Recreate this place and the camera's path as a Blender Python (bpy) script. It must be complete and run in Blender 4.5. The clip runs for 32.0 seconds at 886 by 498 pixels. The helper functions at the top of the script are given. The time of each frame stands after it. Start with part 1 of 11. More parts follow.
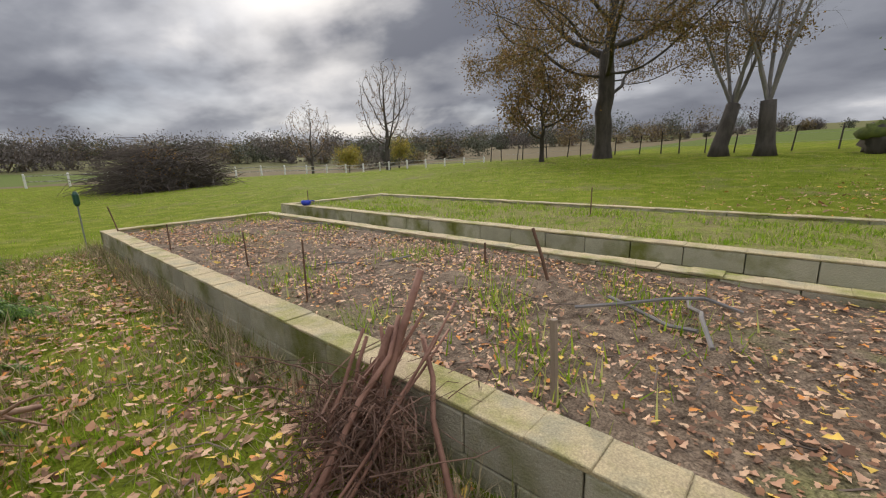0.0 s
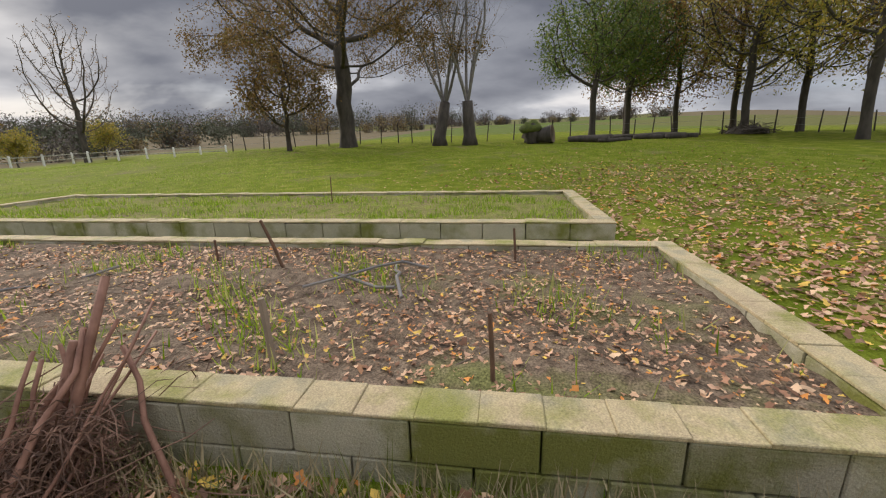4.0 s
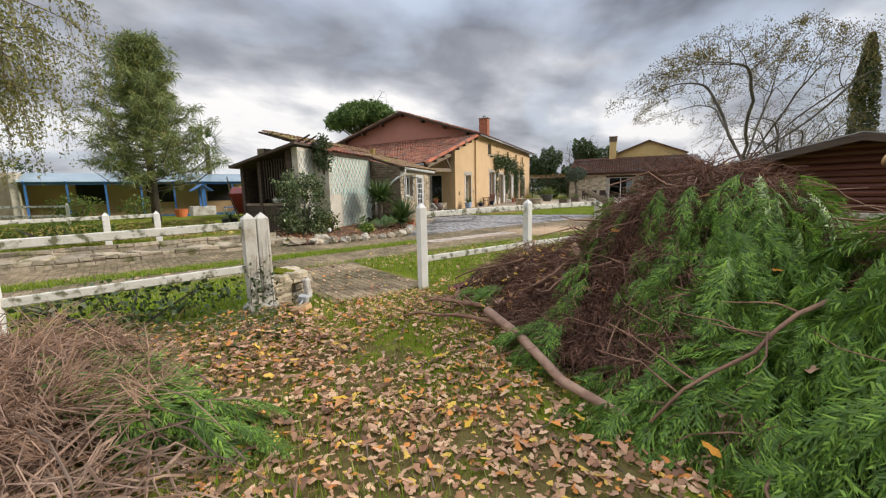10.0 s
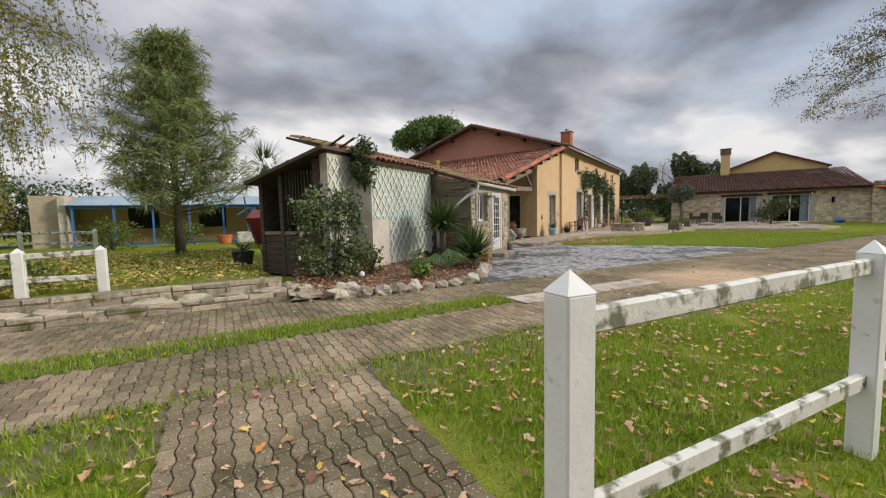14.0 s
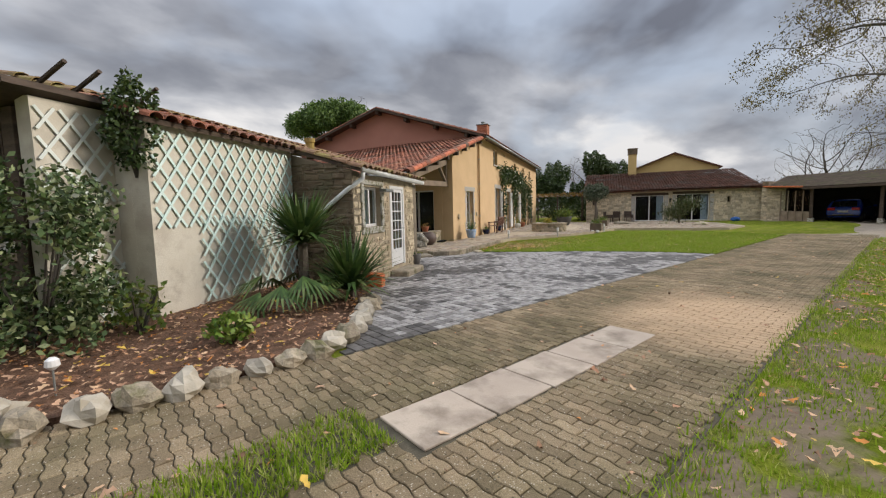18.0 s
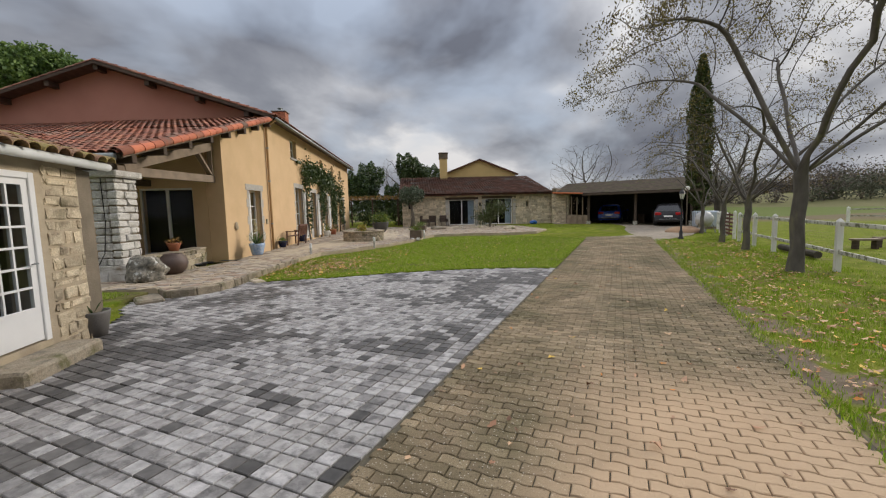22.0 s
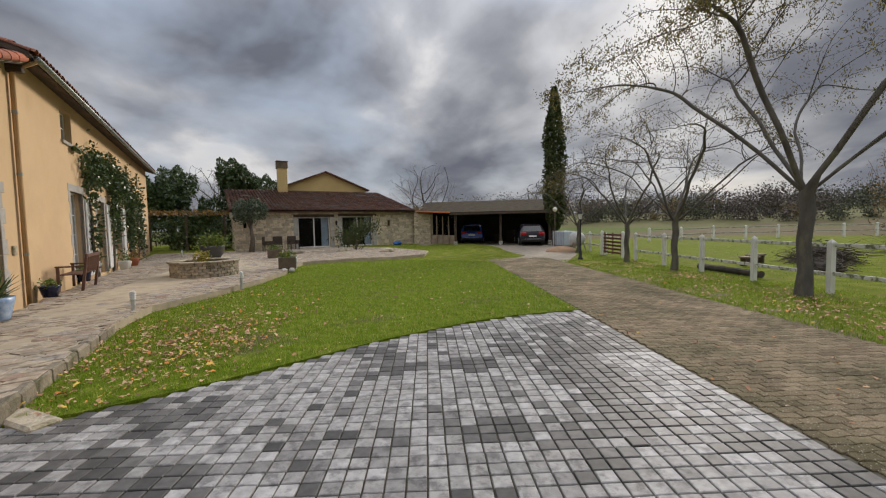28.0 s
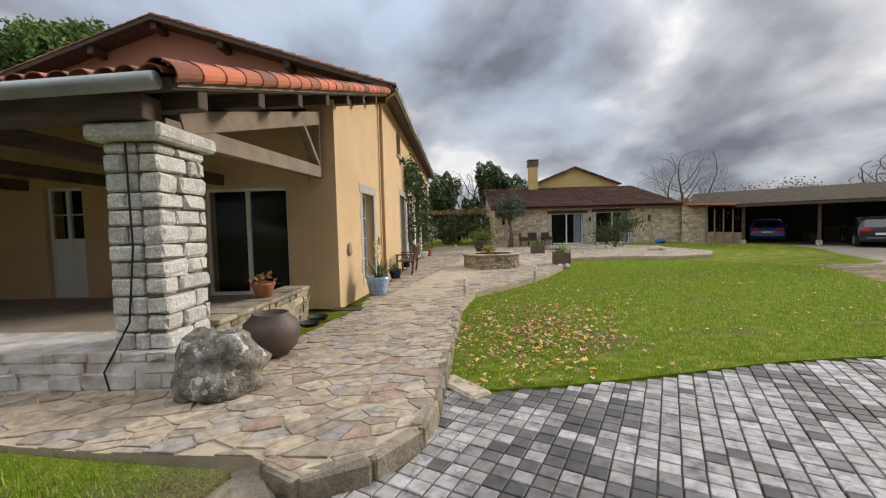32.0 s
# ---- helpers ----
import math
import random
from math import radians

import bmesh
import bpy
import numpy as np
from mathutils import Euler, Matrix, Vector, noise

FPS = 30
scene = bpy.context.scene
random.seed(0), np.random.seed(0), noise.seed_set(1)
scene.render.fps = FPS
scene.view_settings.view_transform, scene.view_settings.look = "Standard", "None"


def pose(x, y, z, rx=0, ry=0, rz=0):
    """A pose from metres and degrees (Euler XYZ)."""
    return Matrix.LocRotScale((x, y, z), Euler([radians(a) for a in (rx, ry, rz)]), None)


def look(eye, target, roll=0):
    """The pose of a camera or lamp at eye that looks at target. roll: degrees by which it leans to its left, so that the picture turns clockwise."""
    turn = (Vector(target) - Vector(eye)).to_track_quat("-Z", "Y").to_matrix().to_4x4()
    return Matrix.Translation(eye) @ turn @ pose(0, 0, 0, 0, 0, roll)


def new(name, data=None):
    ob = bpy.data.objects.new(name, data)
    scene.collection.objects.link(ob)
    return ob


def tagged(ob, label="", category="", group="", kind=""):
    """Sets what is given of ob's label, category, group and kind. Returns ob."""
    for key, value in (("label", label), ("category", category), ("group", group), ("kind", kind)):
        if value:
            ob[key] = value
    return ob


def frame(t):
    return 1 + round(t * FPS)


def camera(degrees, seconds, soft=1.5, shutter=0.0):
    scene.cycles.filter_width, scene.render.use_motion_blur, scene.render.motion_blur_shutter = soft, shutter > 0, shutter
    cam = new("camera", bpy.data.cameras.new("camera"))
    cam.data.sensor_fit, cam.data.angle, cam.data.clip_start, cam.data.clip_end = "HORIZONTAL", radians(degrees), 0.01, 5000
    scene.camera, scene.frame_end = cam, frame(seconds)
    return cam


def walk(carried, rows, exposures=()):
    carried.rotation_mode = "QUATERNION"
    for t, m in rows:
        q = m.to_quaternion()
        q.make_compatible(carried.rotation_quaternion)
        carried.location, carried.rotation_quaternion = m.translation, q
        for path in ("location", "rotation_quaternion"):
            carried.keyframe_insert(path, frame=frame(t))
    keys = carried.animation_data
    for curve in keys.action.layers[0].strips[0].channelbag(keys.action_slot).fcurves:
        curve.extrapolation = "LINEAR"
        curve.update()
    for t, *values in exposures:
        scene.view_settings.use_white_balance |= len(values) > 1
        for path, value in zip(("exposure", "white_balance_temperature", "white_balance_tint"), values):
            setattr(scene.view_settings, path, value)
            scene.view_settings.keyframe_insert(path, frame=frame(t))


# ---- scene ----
cam = camera(95.6, 32.0, soft=1.2)
PATH = [
    (0, (-0.126, 0.354, 1.316), (1.328, 1.657, 0.884), -1.6),
    (0.5, (-0.131, 0.197, 1.331), (1.414, 1.387, 0.891), -1.7),
    (1, (-0.202, 0.078, 1.344), (1.49, 1.043, 0.887), -1.5),
    (1.5, (-0.272, -0.116, 1.316), (1.557, 0.539, 0.84), -1.6),
    (2, (-0.291, -0.252, 1.314), (1.614, 0.093, 0.81), -1.4),
    (2.5, (-0.28, -0.285, 1.304), (1.646, -0.141, 0.785), -1.4),
    (4.5, (-0.317, 0.1, 1.383), (1.549, 0.605, 0.869), -1.9),
    (5, (-0.447, 0.321, 1.41), (1.236, 1.281, 0.913), -1.9),
    (5.5, (-0.587, 0.451, 1.426), (0.753, 1.86, 0.958), -1.8),
    (6, (-0.71, 0.569, 1.443), (0.155, 2.32, 1.012), -2.1),
    (6.5, (-0.898, 0.586, 1.465), (-0.616, 2.525, 1.065), -1.8),
    (7, (-1.168, 0.558, 1.414), (-1.454, 2.504, 1.052), -1.1),
    (7.5, (-1.519, 0.487, 1.407), (-2.271, 2.305, 1.049), -2.2),
    (8, (-1.874, 0.635, 1.418), (-2.929, 2.303, 1.092), -1.0),
    (8.5, (-2.232, 0.859, 1.396), (-3.49, 2.382, 1.084), -0.9),
    (9, (-2.62, 1.04, 1.396), (-4.008, 2.446, 1.087), -1.0),
    (9.5, (-3.088, 1.356, 1.374), (-4.567, 2.668, 1.072), -1.1),
    (10, (-3.528, 1.653, 1.376), (-5.068, 2.896, 1.091), -1.2),
    (10.5, (-3.965, 1.916, 1.361), (-5.547, 3.111, 1.099), -1.1),
    (11, (-4.418, 2.284, 1.306), (-6.033, 3.441, 1.075), -1.2),
    (11.5, (-4.872, 2.612, 1.258), (-6.515, 3.735, 1.058), -1.3),
    (12, (-5.431, 2.936, 1.273), (-7.098, 4.027, 1.091), -1.2),
    (12.5, (-6.002, 3.29, 1.336), (-7.693, 4.344, 1.162), -1.2),
    (13, (-6.48, 3.59, 1.347), (-8.196, 4.604, 1.182), -1.3),
    (13.5, (-6.887, 3.841, 1.365), (-8.619, 4.828, 1.204), -1.5),
    (14, (-7.244, 4.051, 1.393), (-8.985, 5.021, 1.228), -1.3),
    (14.5, (-7.736, 4.245, 1.424), (-9.481, 5.208, 1.256), -1.2),
    (16.5, (-9.216, 5.448, 1.544), (-10.938, 6.451, 1.369), -1.3),
    (17, (-9.508, 5.836, 1.504), (-11.207, 6.876, 1.327), -1.4),
    (17.5, (-9.803, 6.263, 1.496), (-11.438, 7.401, 1.312), -1.2),
    (18, (-10.065, 6.707, 1.486), (-11.576, 8.004, 1.299), -1.3),
    (18.5, (-10.328, 7.083, 1.522), (-11.682, 8.543, 1.331), -1.4),
    (19, (-10.56, 7.581, 1.53), (-11.789, 9.147, 1.336), -1.3),
    (19.5, (-10.875, 8.037, 1.52), (-12.043, 9.649, 1.323), -1.2),
    (20, (-11.164, 8.503, 1.549), (-12.306, 10.132, 1.349), -0.9),
    (20.5, (-11.451, 8.952, 1.613), (-12.579, 10.591, 1.413), -0.6),
    (21, (-11.826, 9.373, 1.617), (-12.929, 11.03, 1.421), -1.1),
    (21.5, (-12.102, 9.815, 1.614), (-13.116, 11.528, 1.416), -1.6),
    (22, (-12.38, 10.22, 1.579), (-13.178, 12.043, 1.386), -1.4),
    (22.5, (-12.596, 10.54, 1.618), (-13.05, 12.477, 1.42), -0.9),
    (23, (-12.862, 10.889, 1.679), (-12.92, 12.878, 1.476), -1.1),
    (23.5, (-13.167, 11.089, 1.733), (-12.892, 13.059, 1.523), -1.1),
    (24, (-13.432, 11.394, 1.734), (-12.916, 13.316, 1.532), -1.1),
    (24.5, (-13.704, 11.711, 1.767), (-13.052, 13.593, 1.582), -1.1),
    (26.5, (-15.318, 12.851, 1.707), (-14.739, 14.761, 1.577), -0.8),
    (27, (-15.725, 13.196, 1.685), (-15.28, 15.142, 1.558), -0.9),
    (27.5, (-16.221, 13.349, 1.666), (-15.946, 15.326, 1.544), -1.0),
    (28, (-16.657, 13.469, 1.643), (-16.579, 15.464, 1.527), -1.1),
    (28.5, (-17.137, 13.632, 1.636), (-17.24, 15.626, 1.521), -1.2),
    (29, (-17.578, 13.616, 1.622), (-17.828, 15.597, 1.513), -1.2),
    (29.5, (-17.961, 13.644, 1.599), (-18.328, 15.607, 1.49), -1.3),
    (30, (-18.196, 13.625, 1.618), (-18.67, 15.565, 1.508), -1.4),
    (30.5, (-18.329, 13.628, 1.605), (-18.927, 15.534, 1.497), -1.6),
    (31, (-18.37, 13.606, 1.601), (-19.107, 15.462, 1.494), -1.6),
    (31.5, (-18.382, 13.56, 1.615), (-19.258, 15.355, 1.508), -1.4),
    (32, (-18.382, 13.537, 1.602), (-19.365, 15.276, 1.498), -1.4),
]
walk(cam, [(t, look(eye, target, roll)) for t, eye, target, roll in PATH], [(0, 0.0, 6800, 12), (3, 0.0, 6850, 13), (6, 0.1, 6750, 11), (11, 0.2, 6750, 11), (14, 0.0, 6750, 11), (19, -0.05, 6750, 11), (23, -0.2, 6750, 11), (28, -0.3, 6750, 11), (30, -0.1, 6750, 11), (32, 0.1, 6750, 11)])

# ---- world, sun ----
SUN_AZ, SUN_EL = radians(36), radians(25)      # clockwise from +y, above the horizon
sun_dir = Vector((math.sin(SUN_AZ) * math.cos(SUN_EL), math.cos(SUN_AZ) * math.cos(SUN_EL), math.sin(SUN_EL)))


def build_world():
    w = bpy.data.worlds.new("sky")
    scene.world = w
    w.use_nodes = True
    nt = w.node_tree
    nt.nodes.clear()

    def node(kind, **kw):
        n = nt.nodes.new(kind)
        for k, v in kw.items():
            if k == "op":
                n.operation = v
            elif k == "data":
                n.data_type = v
            elif k == "blend":
                n.blend_type = v
        return n

    def link(a, b):
        nt.links.new(a, b)

    def maths(op, a, b=None, c=None):
        n = node("ShaderNodeMath", op=op)
        for i, v in enumerate((a, b, c)):
            if v is None:
                continue
            if isinstance(v, (int, float)):
                n.inputs[i].default_value = v
            else:
                link(v, n.inputs[i])
        return n.outputs[0]

    def ramp(fac, stops):
        n = nt.nodes.new("ShaderNodeValToRGB")
        while len(n.color_ramp.elements) < len(stops):
            n.color_ramp.elements.new(0.5)
        for e, (p, c) in zip(n.color_ramp.elements, stops):
            e.position, e.color = p, (*c, 1)
        link(fac, n.inputs[0])
        return n.outputs[0]

    def mix(fac, a, b, blend="MIX"):
        n = nt.nodes.new("ShaderNodeMix")
        n.data_type, n.blend_type = "RGBA", blend
        for sock, v in ((n.inputs[0], fac), (n.inputs[6], a), (n.inputs[7], b)):
            if isinstance(v, (int, float)):
                sock.default_value = v
            elif isinstance(v, tuple):
                sock.default_value = (*v, 1)
            else:
                link(v, sock)
        return n.outputs[2]

    sky = nt.nodes.new("ShaderNodeTexSky")
    sky.sky_type, sky.sun_disc = "NISHITA", False
    sky.sun_elevation, sky.sun_rotation = SUN_EL, SUN_AZ
    tc = nt.nodes.new("ShaderNodeTexCoord")
    sep = nt.nodes.new("ShaderNodeSeparateXYZ")
    link(tc.outputs["Generated"], sep.inputs[0])
    zz = maths("MAXIMUM", sep.outputs[2], 0.0)

    # cloud sheet seen in perspective: features flatten towards the horizon
    flat = maths("ADD", zz, 0.30)
    sheet = nt.nodes.new("ShaderNodeCombineXYZ")
    link(maths("DIVIDE", sep.outputs[0], flat), sheet.inputs[0])
    link(maths("DIVIDE", sep.outputs[1], flat), sheet.inputs[1])

    def fbm(scale, detail, rough, dist, offset):
        m = nt.nodes.new("ShaderNodeMapping")
        m.inputs["Location"].default_value = offset
        m.inputs["Rotation"].default_value = (0, 0, 0.7)
        m.inputs["Scale"].default_value = (1.0, 0.8, 1.0)
        link(sheet.outputs[0], m.inputs[0])
        n = nt.nodes.new("ShaderNodeTexNoise")
        n.inputs["Scale"].default_value, n.inputs["Detail"].default_value = scale, detail
        n.inputs["Roughness"].default_value, n.inputs["Distortion"].default_value = rough, dist
        link(m.outputs[0], n.inputs["Vector"])
        return n.outputs[0]

    big = fbm(1.15, 3, 0.45, 0.25, (6.4, 2.3, 0.4))
    fine = fbm(3.1, 5, 0.5, 0.15, (1.3, 2.2, 4.0))
    dense = maths("ADD", maths("MULTIPLY", big, 0.66), maths("MULTIPLY", fine, 0.34))
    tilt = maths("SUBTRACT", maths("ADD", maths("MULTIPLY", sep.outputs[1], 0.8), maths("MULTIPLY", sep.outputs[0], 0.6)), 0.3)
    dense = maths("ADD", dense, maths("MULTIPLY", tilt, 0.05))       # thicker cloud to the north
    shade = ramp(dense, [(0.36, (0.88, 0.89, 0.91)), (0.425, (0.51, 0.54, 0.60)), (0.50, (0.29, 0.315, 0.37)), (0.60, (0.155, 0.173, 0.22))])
    gap = ramp(fbm(1.3, 5, 0.5, 0.2, (9.4, 1.2, 2.0)), [(0.54, (0, 0, 0)), (0.68, (1, 1, 1))])
    # blue breaks between the clouds
    blue = mix(1.0, (0, 0, 0), sky.outputs[0], "ADD")
    sc = nt.nodes.new("ShaderNodeVectorMath")
    sc.operation = "SCALE"
    link(blue, sc.inputs[0])
    sc.inputs["Scale"].default_value = 0.12
    base = mix(maths("MULTIPLY", gap, 0.7), shade, mix(0.75, sc.outputs[0], (0.56, 0.66, 0.82)))
    # thin cloud round the sun is bright
    dot = nt.nodes.new("ShaderNodeVectorMath")
    dot.operation = "DOT_PRODUCT"
    nrm = nt.nodes.new("ShaderNodeVectorMath")
    nrm.operation = "NORMALIZE"
    link(tc.outputs["Generated"], nrm.inputs[0])
    link(nrm.outputs[0], dot.inputs[0])
    dot.inputs[1].default_value = sun_dir
    d = maths("MAXIMUM", dot.outputs["Value"], 0.0)
    glow = maths("POWER", d, 30.0)
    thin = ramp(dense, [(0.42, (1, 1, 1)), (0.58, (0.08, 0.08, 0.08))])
    g2 = maths("MULTIPLY", glow, maths("ADD", maths("MULTIPLY", thin, 0.95), 0.0))
    lit = mix(maths("MINIMUM", g2, 1.0), base, (1.1, 1.08, 1.04))
    # pale haze low over the land
    low = maths("POWER", maths("SUBTRACT", 1.0, zz), 14.0)
    hz0 = mix(maths("MULTIPLY", low, 0.42), lit, (0.62, 0.65, 0.70))
    # an overcast sky is several times brighter overhead than near the horizon
    top = nt.nodes.new("ShaderNodeVectorMath")
    top.operation = "SCALE"
    link(hz0, top.inputs[0])
    link(maths("ADD", maths("MULTIPLY", maths("POWER", zz, 3.0), 4.4), 0.94), top.inputs["Scale"])
    hz = top.outputs[0]
    bg = nt.nodes.new("ShaderNodeBackground")
    bg.inputs[1].default_value = 1.0
    link(hz, bg.inputs[0])
    out = nt.nodes.new("ShaderNodeOutputWorld")
    link(bg.outputs[0], out.inputs[0])


build_world()
sun = new("sun", bpy.data.lights.new("sun", "SUN"))
sun.data.energy, sun.data.angle, sun.data.color = 2.9, radians(14), (1.0, 0.94, 0.86)
sun.matrix_world = look(sun_dir * 60, (0, 0, 0))

# ---- materials ----
def mat(name, c1, c2=None, c3=None, scale=6.0, rough=0.7, metal=0.0, bump=0.25, bscale=40.0, rand=0.0, island=0.0,
        spec=0.5, fine=0.0, dirt=None, dscale=1.2, dlow=0.5, dhigh=0.68, detail=6.0, trans=0.0, stretch=(1, 1, 1)):
    """A procedural surface: two or three colours by noise, grain, stains of their own shape, relief."""
    m = bpy.data.materials.new(name)
    m.use_nodes = True
    nt = m.node_tree
    bs = nt.nodes["Principled BSDF"]
    bs.inputs["Roughness"].default_value = rough
    bs.inputs["Metallic"].default_value = metal
    bs.inputs["Specular IOR Level"].default_value = spec
    if trans:
        bs.inputs["Transmission Weight"].default_value = trans
    geo = nt.nodes.new("ShaderNodeNewGeometry")
    mp = nt.nodes.new("ShaderNodeMapping")
    mp.inputs["Scale"].default_value = stretch
    nt.links.new(geo.outputs["Position"], mp.inputs[0])

    def noise_tex(sc, det=6.0, rgh=0.55):
        n = nt.nodes.new("ShaderNodeTexNoise")
        n.inputs["Scale"].default_value, n.inputs["Detail"].default_value, n.inputs["Roughness"].default_value = sc, det, rgh
        nt.links.new(mp.outputs[0], n.inputs["Vector"])
        return n

    def mixc(fac, a, b, blend="MIX"):
        n = nt.nodes.new("ShaderNodeMix")
        n.data_type, n.blend_type = "RGBA", blend
        for sock, v in ((n.inputs[0], fac), (n.inputs[6], a), (n.inputs[7], b)):
            if isinstance(v, (int, float)):
                sock.default_value = v
            elif isinstance(v, tuple):
                sock.default_value = (*v[:3], 1)
            else:
                nt.links.new(v, sock)
        return n.outputs[2]

    n1 = noise_tex(scale, detail)
    r = nt.nodes.new("ShaderNodeValToRGB")
    c2 = c2 or tuple(v * 0.8 for v in c1)
    r.color_ramp.elements[0].position, r.color_ramp.elements[0].color = 0.36, (*c1, 1)
    r.color_ramp.elements[1].position, r.color_ramp.elements[1].color = 0.64, (*c2, 1)
    if c3:
        e = r.color_ramp.elements.new(0.52)
        e.color = (*c3, 1)
    nt.links.new(n1.outputs[0], r.inputs[0])
    col = r.outputs[0]
    if dirt:
        nd = noise_tex(dscale, 7.0, 0.6)
        mr = nt.nodes.new("ShaderNodeMapRange")
        mr.inputs[1].default_value, mr.inputs[2].default_value = dlow, dhigh
        nt.links.new(nd.outputs[0], mr.inputs[0])
        col = mixc(mr.outputs[0], col, dirt)
    if fine:
        nf = noise_tex(bscale * 2.5, 3.0)
        mr = nt.nodes.new("ShaderNodeMapRange")
        mr.inputs[1].default_value, mr.inputs[2].default_value = 0.3, 0.7
        mr.inputs[3].default_value, mr.inputs[4].default_value = 1 - fine, 1 + fine
        nt.links.new(nf.outputs[0], mr.inputs[0])
        v = nt.nodes.new("ShaderNodeVectorMath")
        v.operation = "SCALE"
        nt.links.new(col, v.inputs[0]), nt.links.new(mr.outputs[0], v.inputs["Scale"])
        col = v.outputs[0]
    if rand or island:
        src = nt.nodes.new("ShaderNodeObjectInfo").outputs["Random"] if rand else geo.outputs["Random Per Island"]
        amt = rand or island
        mr = nt.nodes.new("ShaderNodeMapRange")
        mr.inputs[3].default_value, mr.inputs[4].default_value = 1 - amt, 1 + amt
        nt.links.new(src, mr.inputs[0])
        v = nt.nodes.new("ShaderNodeVectorMath")
        v.operation = "SCALE"
        nt.links.new(col, v.inputs[0]), nt.links.new(mr.outputs[0], v.inputs["Scale"])
        col = v.outputs[0]
    nt.links.new(col, bs.inputs["Base Color"])
    if bump:
        nb = noise_tex(bscale, 5.0, 0.6)
        b = nt.nodes.new("ShaderNodeBump")
        b.inputs["Strength"].default_value, b.inputs["Distance"].default_value = bump, 0.02
        nt.links.new(nb.outputs[0], b.inputs["Height"])
        nt.links.new(b.outputs[0], bs.inputs["Normal"])
    return m


def choice_mat(name, colours, rough=0.6, rand=False, spec=0.3, translucent=0.0, vary=0.15, stain=0.0):
    """Pieces that each take one of several colours, by island or by object."""
    m = bpy.data.materials.new(name)
    m.use_nodes = True
    nt = m.node_tree
    bs = nt.nodes["Principled BSDF"]
    bs.inputs["Roughness"].default_value = rough
    bs.inputs["Specular IOR Level"].default_value = spec
    geo = nt.nodes.new("ShaderNodeNewGeometry")
    src = nt.nodes.new("ShaderNodeObjectInfo").outputs["Random"] if rand else geo.outputs["Random Per Island"]
    r = nt.nodes.new("ShaderNodeValToRGB")
    r.color_ramp.interpolation = "LINEAR" if vary >= 1 else "CONSTANT"
    n = len(colours)
    while len(r.color_ramp.elements) < n:
        r.color_ramp.elements.new(0.5)
    for i, (e, c) in enumerate(zip(r.color_ramp.elements, colours)):
        e.position, e.color = i / n, (*c, 1)
    nt.links.new(src, r.inputs[0])
    nz = nt.nodes.new("ShaderNodeTexNoise")
    nz.inputs["Scale"].default_value, nz.inputs["Detail"].default_value = 14, 4
    nt.links.new(geo.outputs["Position"], nz.inputs["Vector"])
    mr = nt.nodes.new("ShaderNodeMapRange")
    mr.inputs[1].default_value, mr.inputs[2].default_value = 0.3, 0.7
    mr.inputs[3].default_value, mr.inputs[4].default_value = 0.75, 1.25
    nt.links.new(nz.outputs[0], mr.inputs[0])
    v = nt.nodes.new("ShaderNodeVectorMath")
    v.operation = "SCALE"
    nt.links.new(r.outputs[0], v.inputs[0]), nt.links.new(mr.outputs[0], v.inputs["Scale"])
    if stain:
        ns = nt.nodes.new("ShaderNodeTexNoise")
        ns.inputs["Scale"].default_value, ns.inputs["Detail"].default_value, ns.inputs["Roughness"].default_value = 7.5, 7, 0.7
        nt.links.new(geo.outputs["Position"], ns.inputs["Vector"])
        ms = nt.nodes.new("ShaderNodeMapRange")
        ms.inputs[1].default_value, ms.inputs[2].default_value = 0.50, 0.62
        ms.inputs[3].default_value, ms.inputs[4].default_value = 1.0, stain
        nt.links.new(ns.outputs[0], ms.inputs[0])
        v2 = nt.nodes.new("ShaderNodeVectorMath")
        v2.operation = "SCALE"
        nt.links.new(v.outputs[0], v2.inputs[0]), nt.links.new(ms.outputs[0], v2.inputs["Scale"])
        v = v2
        bm = nt.nodes.new("ShaderNodeBump")
        bm.inputs["Strength"].default_value, bm.inputs["Distance"].default_value = 0.3, 0.01
        nb = nt.nodes.new("ShaderNodeTexNoise")
        nb.inputs["Scale"].default_value = 90
        nt.links.new(geo.outputs["Position"], nb.inputs["Vector"]), nt.links.new(nb.outputs[0], bm.inputs["Height"]), nt.links.new(bm.outputs[0], bs.inputs["Normal"])
    nt.links.new(v.outputs[0], bs.inputs["Base Color"])
    if translucent:
        tr = nt.nodes.new("ShaderNodeBsdfTranslucent")
        nt.links.new(v.outputs[0], tr.inputs[0])
        mx = nt.nodes.new("ShaderNodeMixShader")
        mx.inputs[0].default_value = translucent
        nt.links.new(bs.outputs[0], mx.inputs[1]), nt.links.new(tr.outputs[0], mx.inputs[2])
        nt.links.new(mx.outputs[0], nt.nodes["Material Output"].inputs[0])
    return m


def glass_mat(name, tint=(0.9, 0.95, 0.95), rough=0.02):
    m = bpy.data.materials.new(name)
    m.use_nodes = True
    bs = m.node_tree.nodes["Principled BSDF"]
    bs.inputs["Base Color"].default_value = (*tint, 1)
    bs.inputs["Roughness"].default_value = rough
    bs.inputs["Transmission Weight"].default_value = 1.0
    bs.inputs["IOR"].default_value = 1.2
    return m


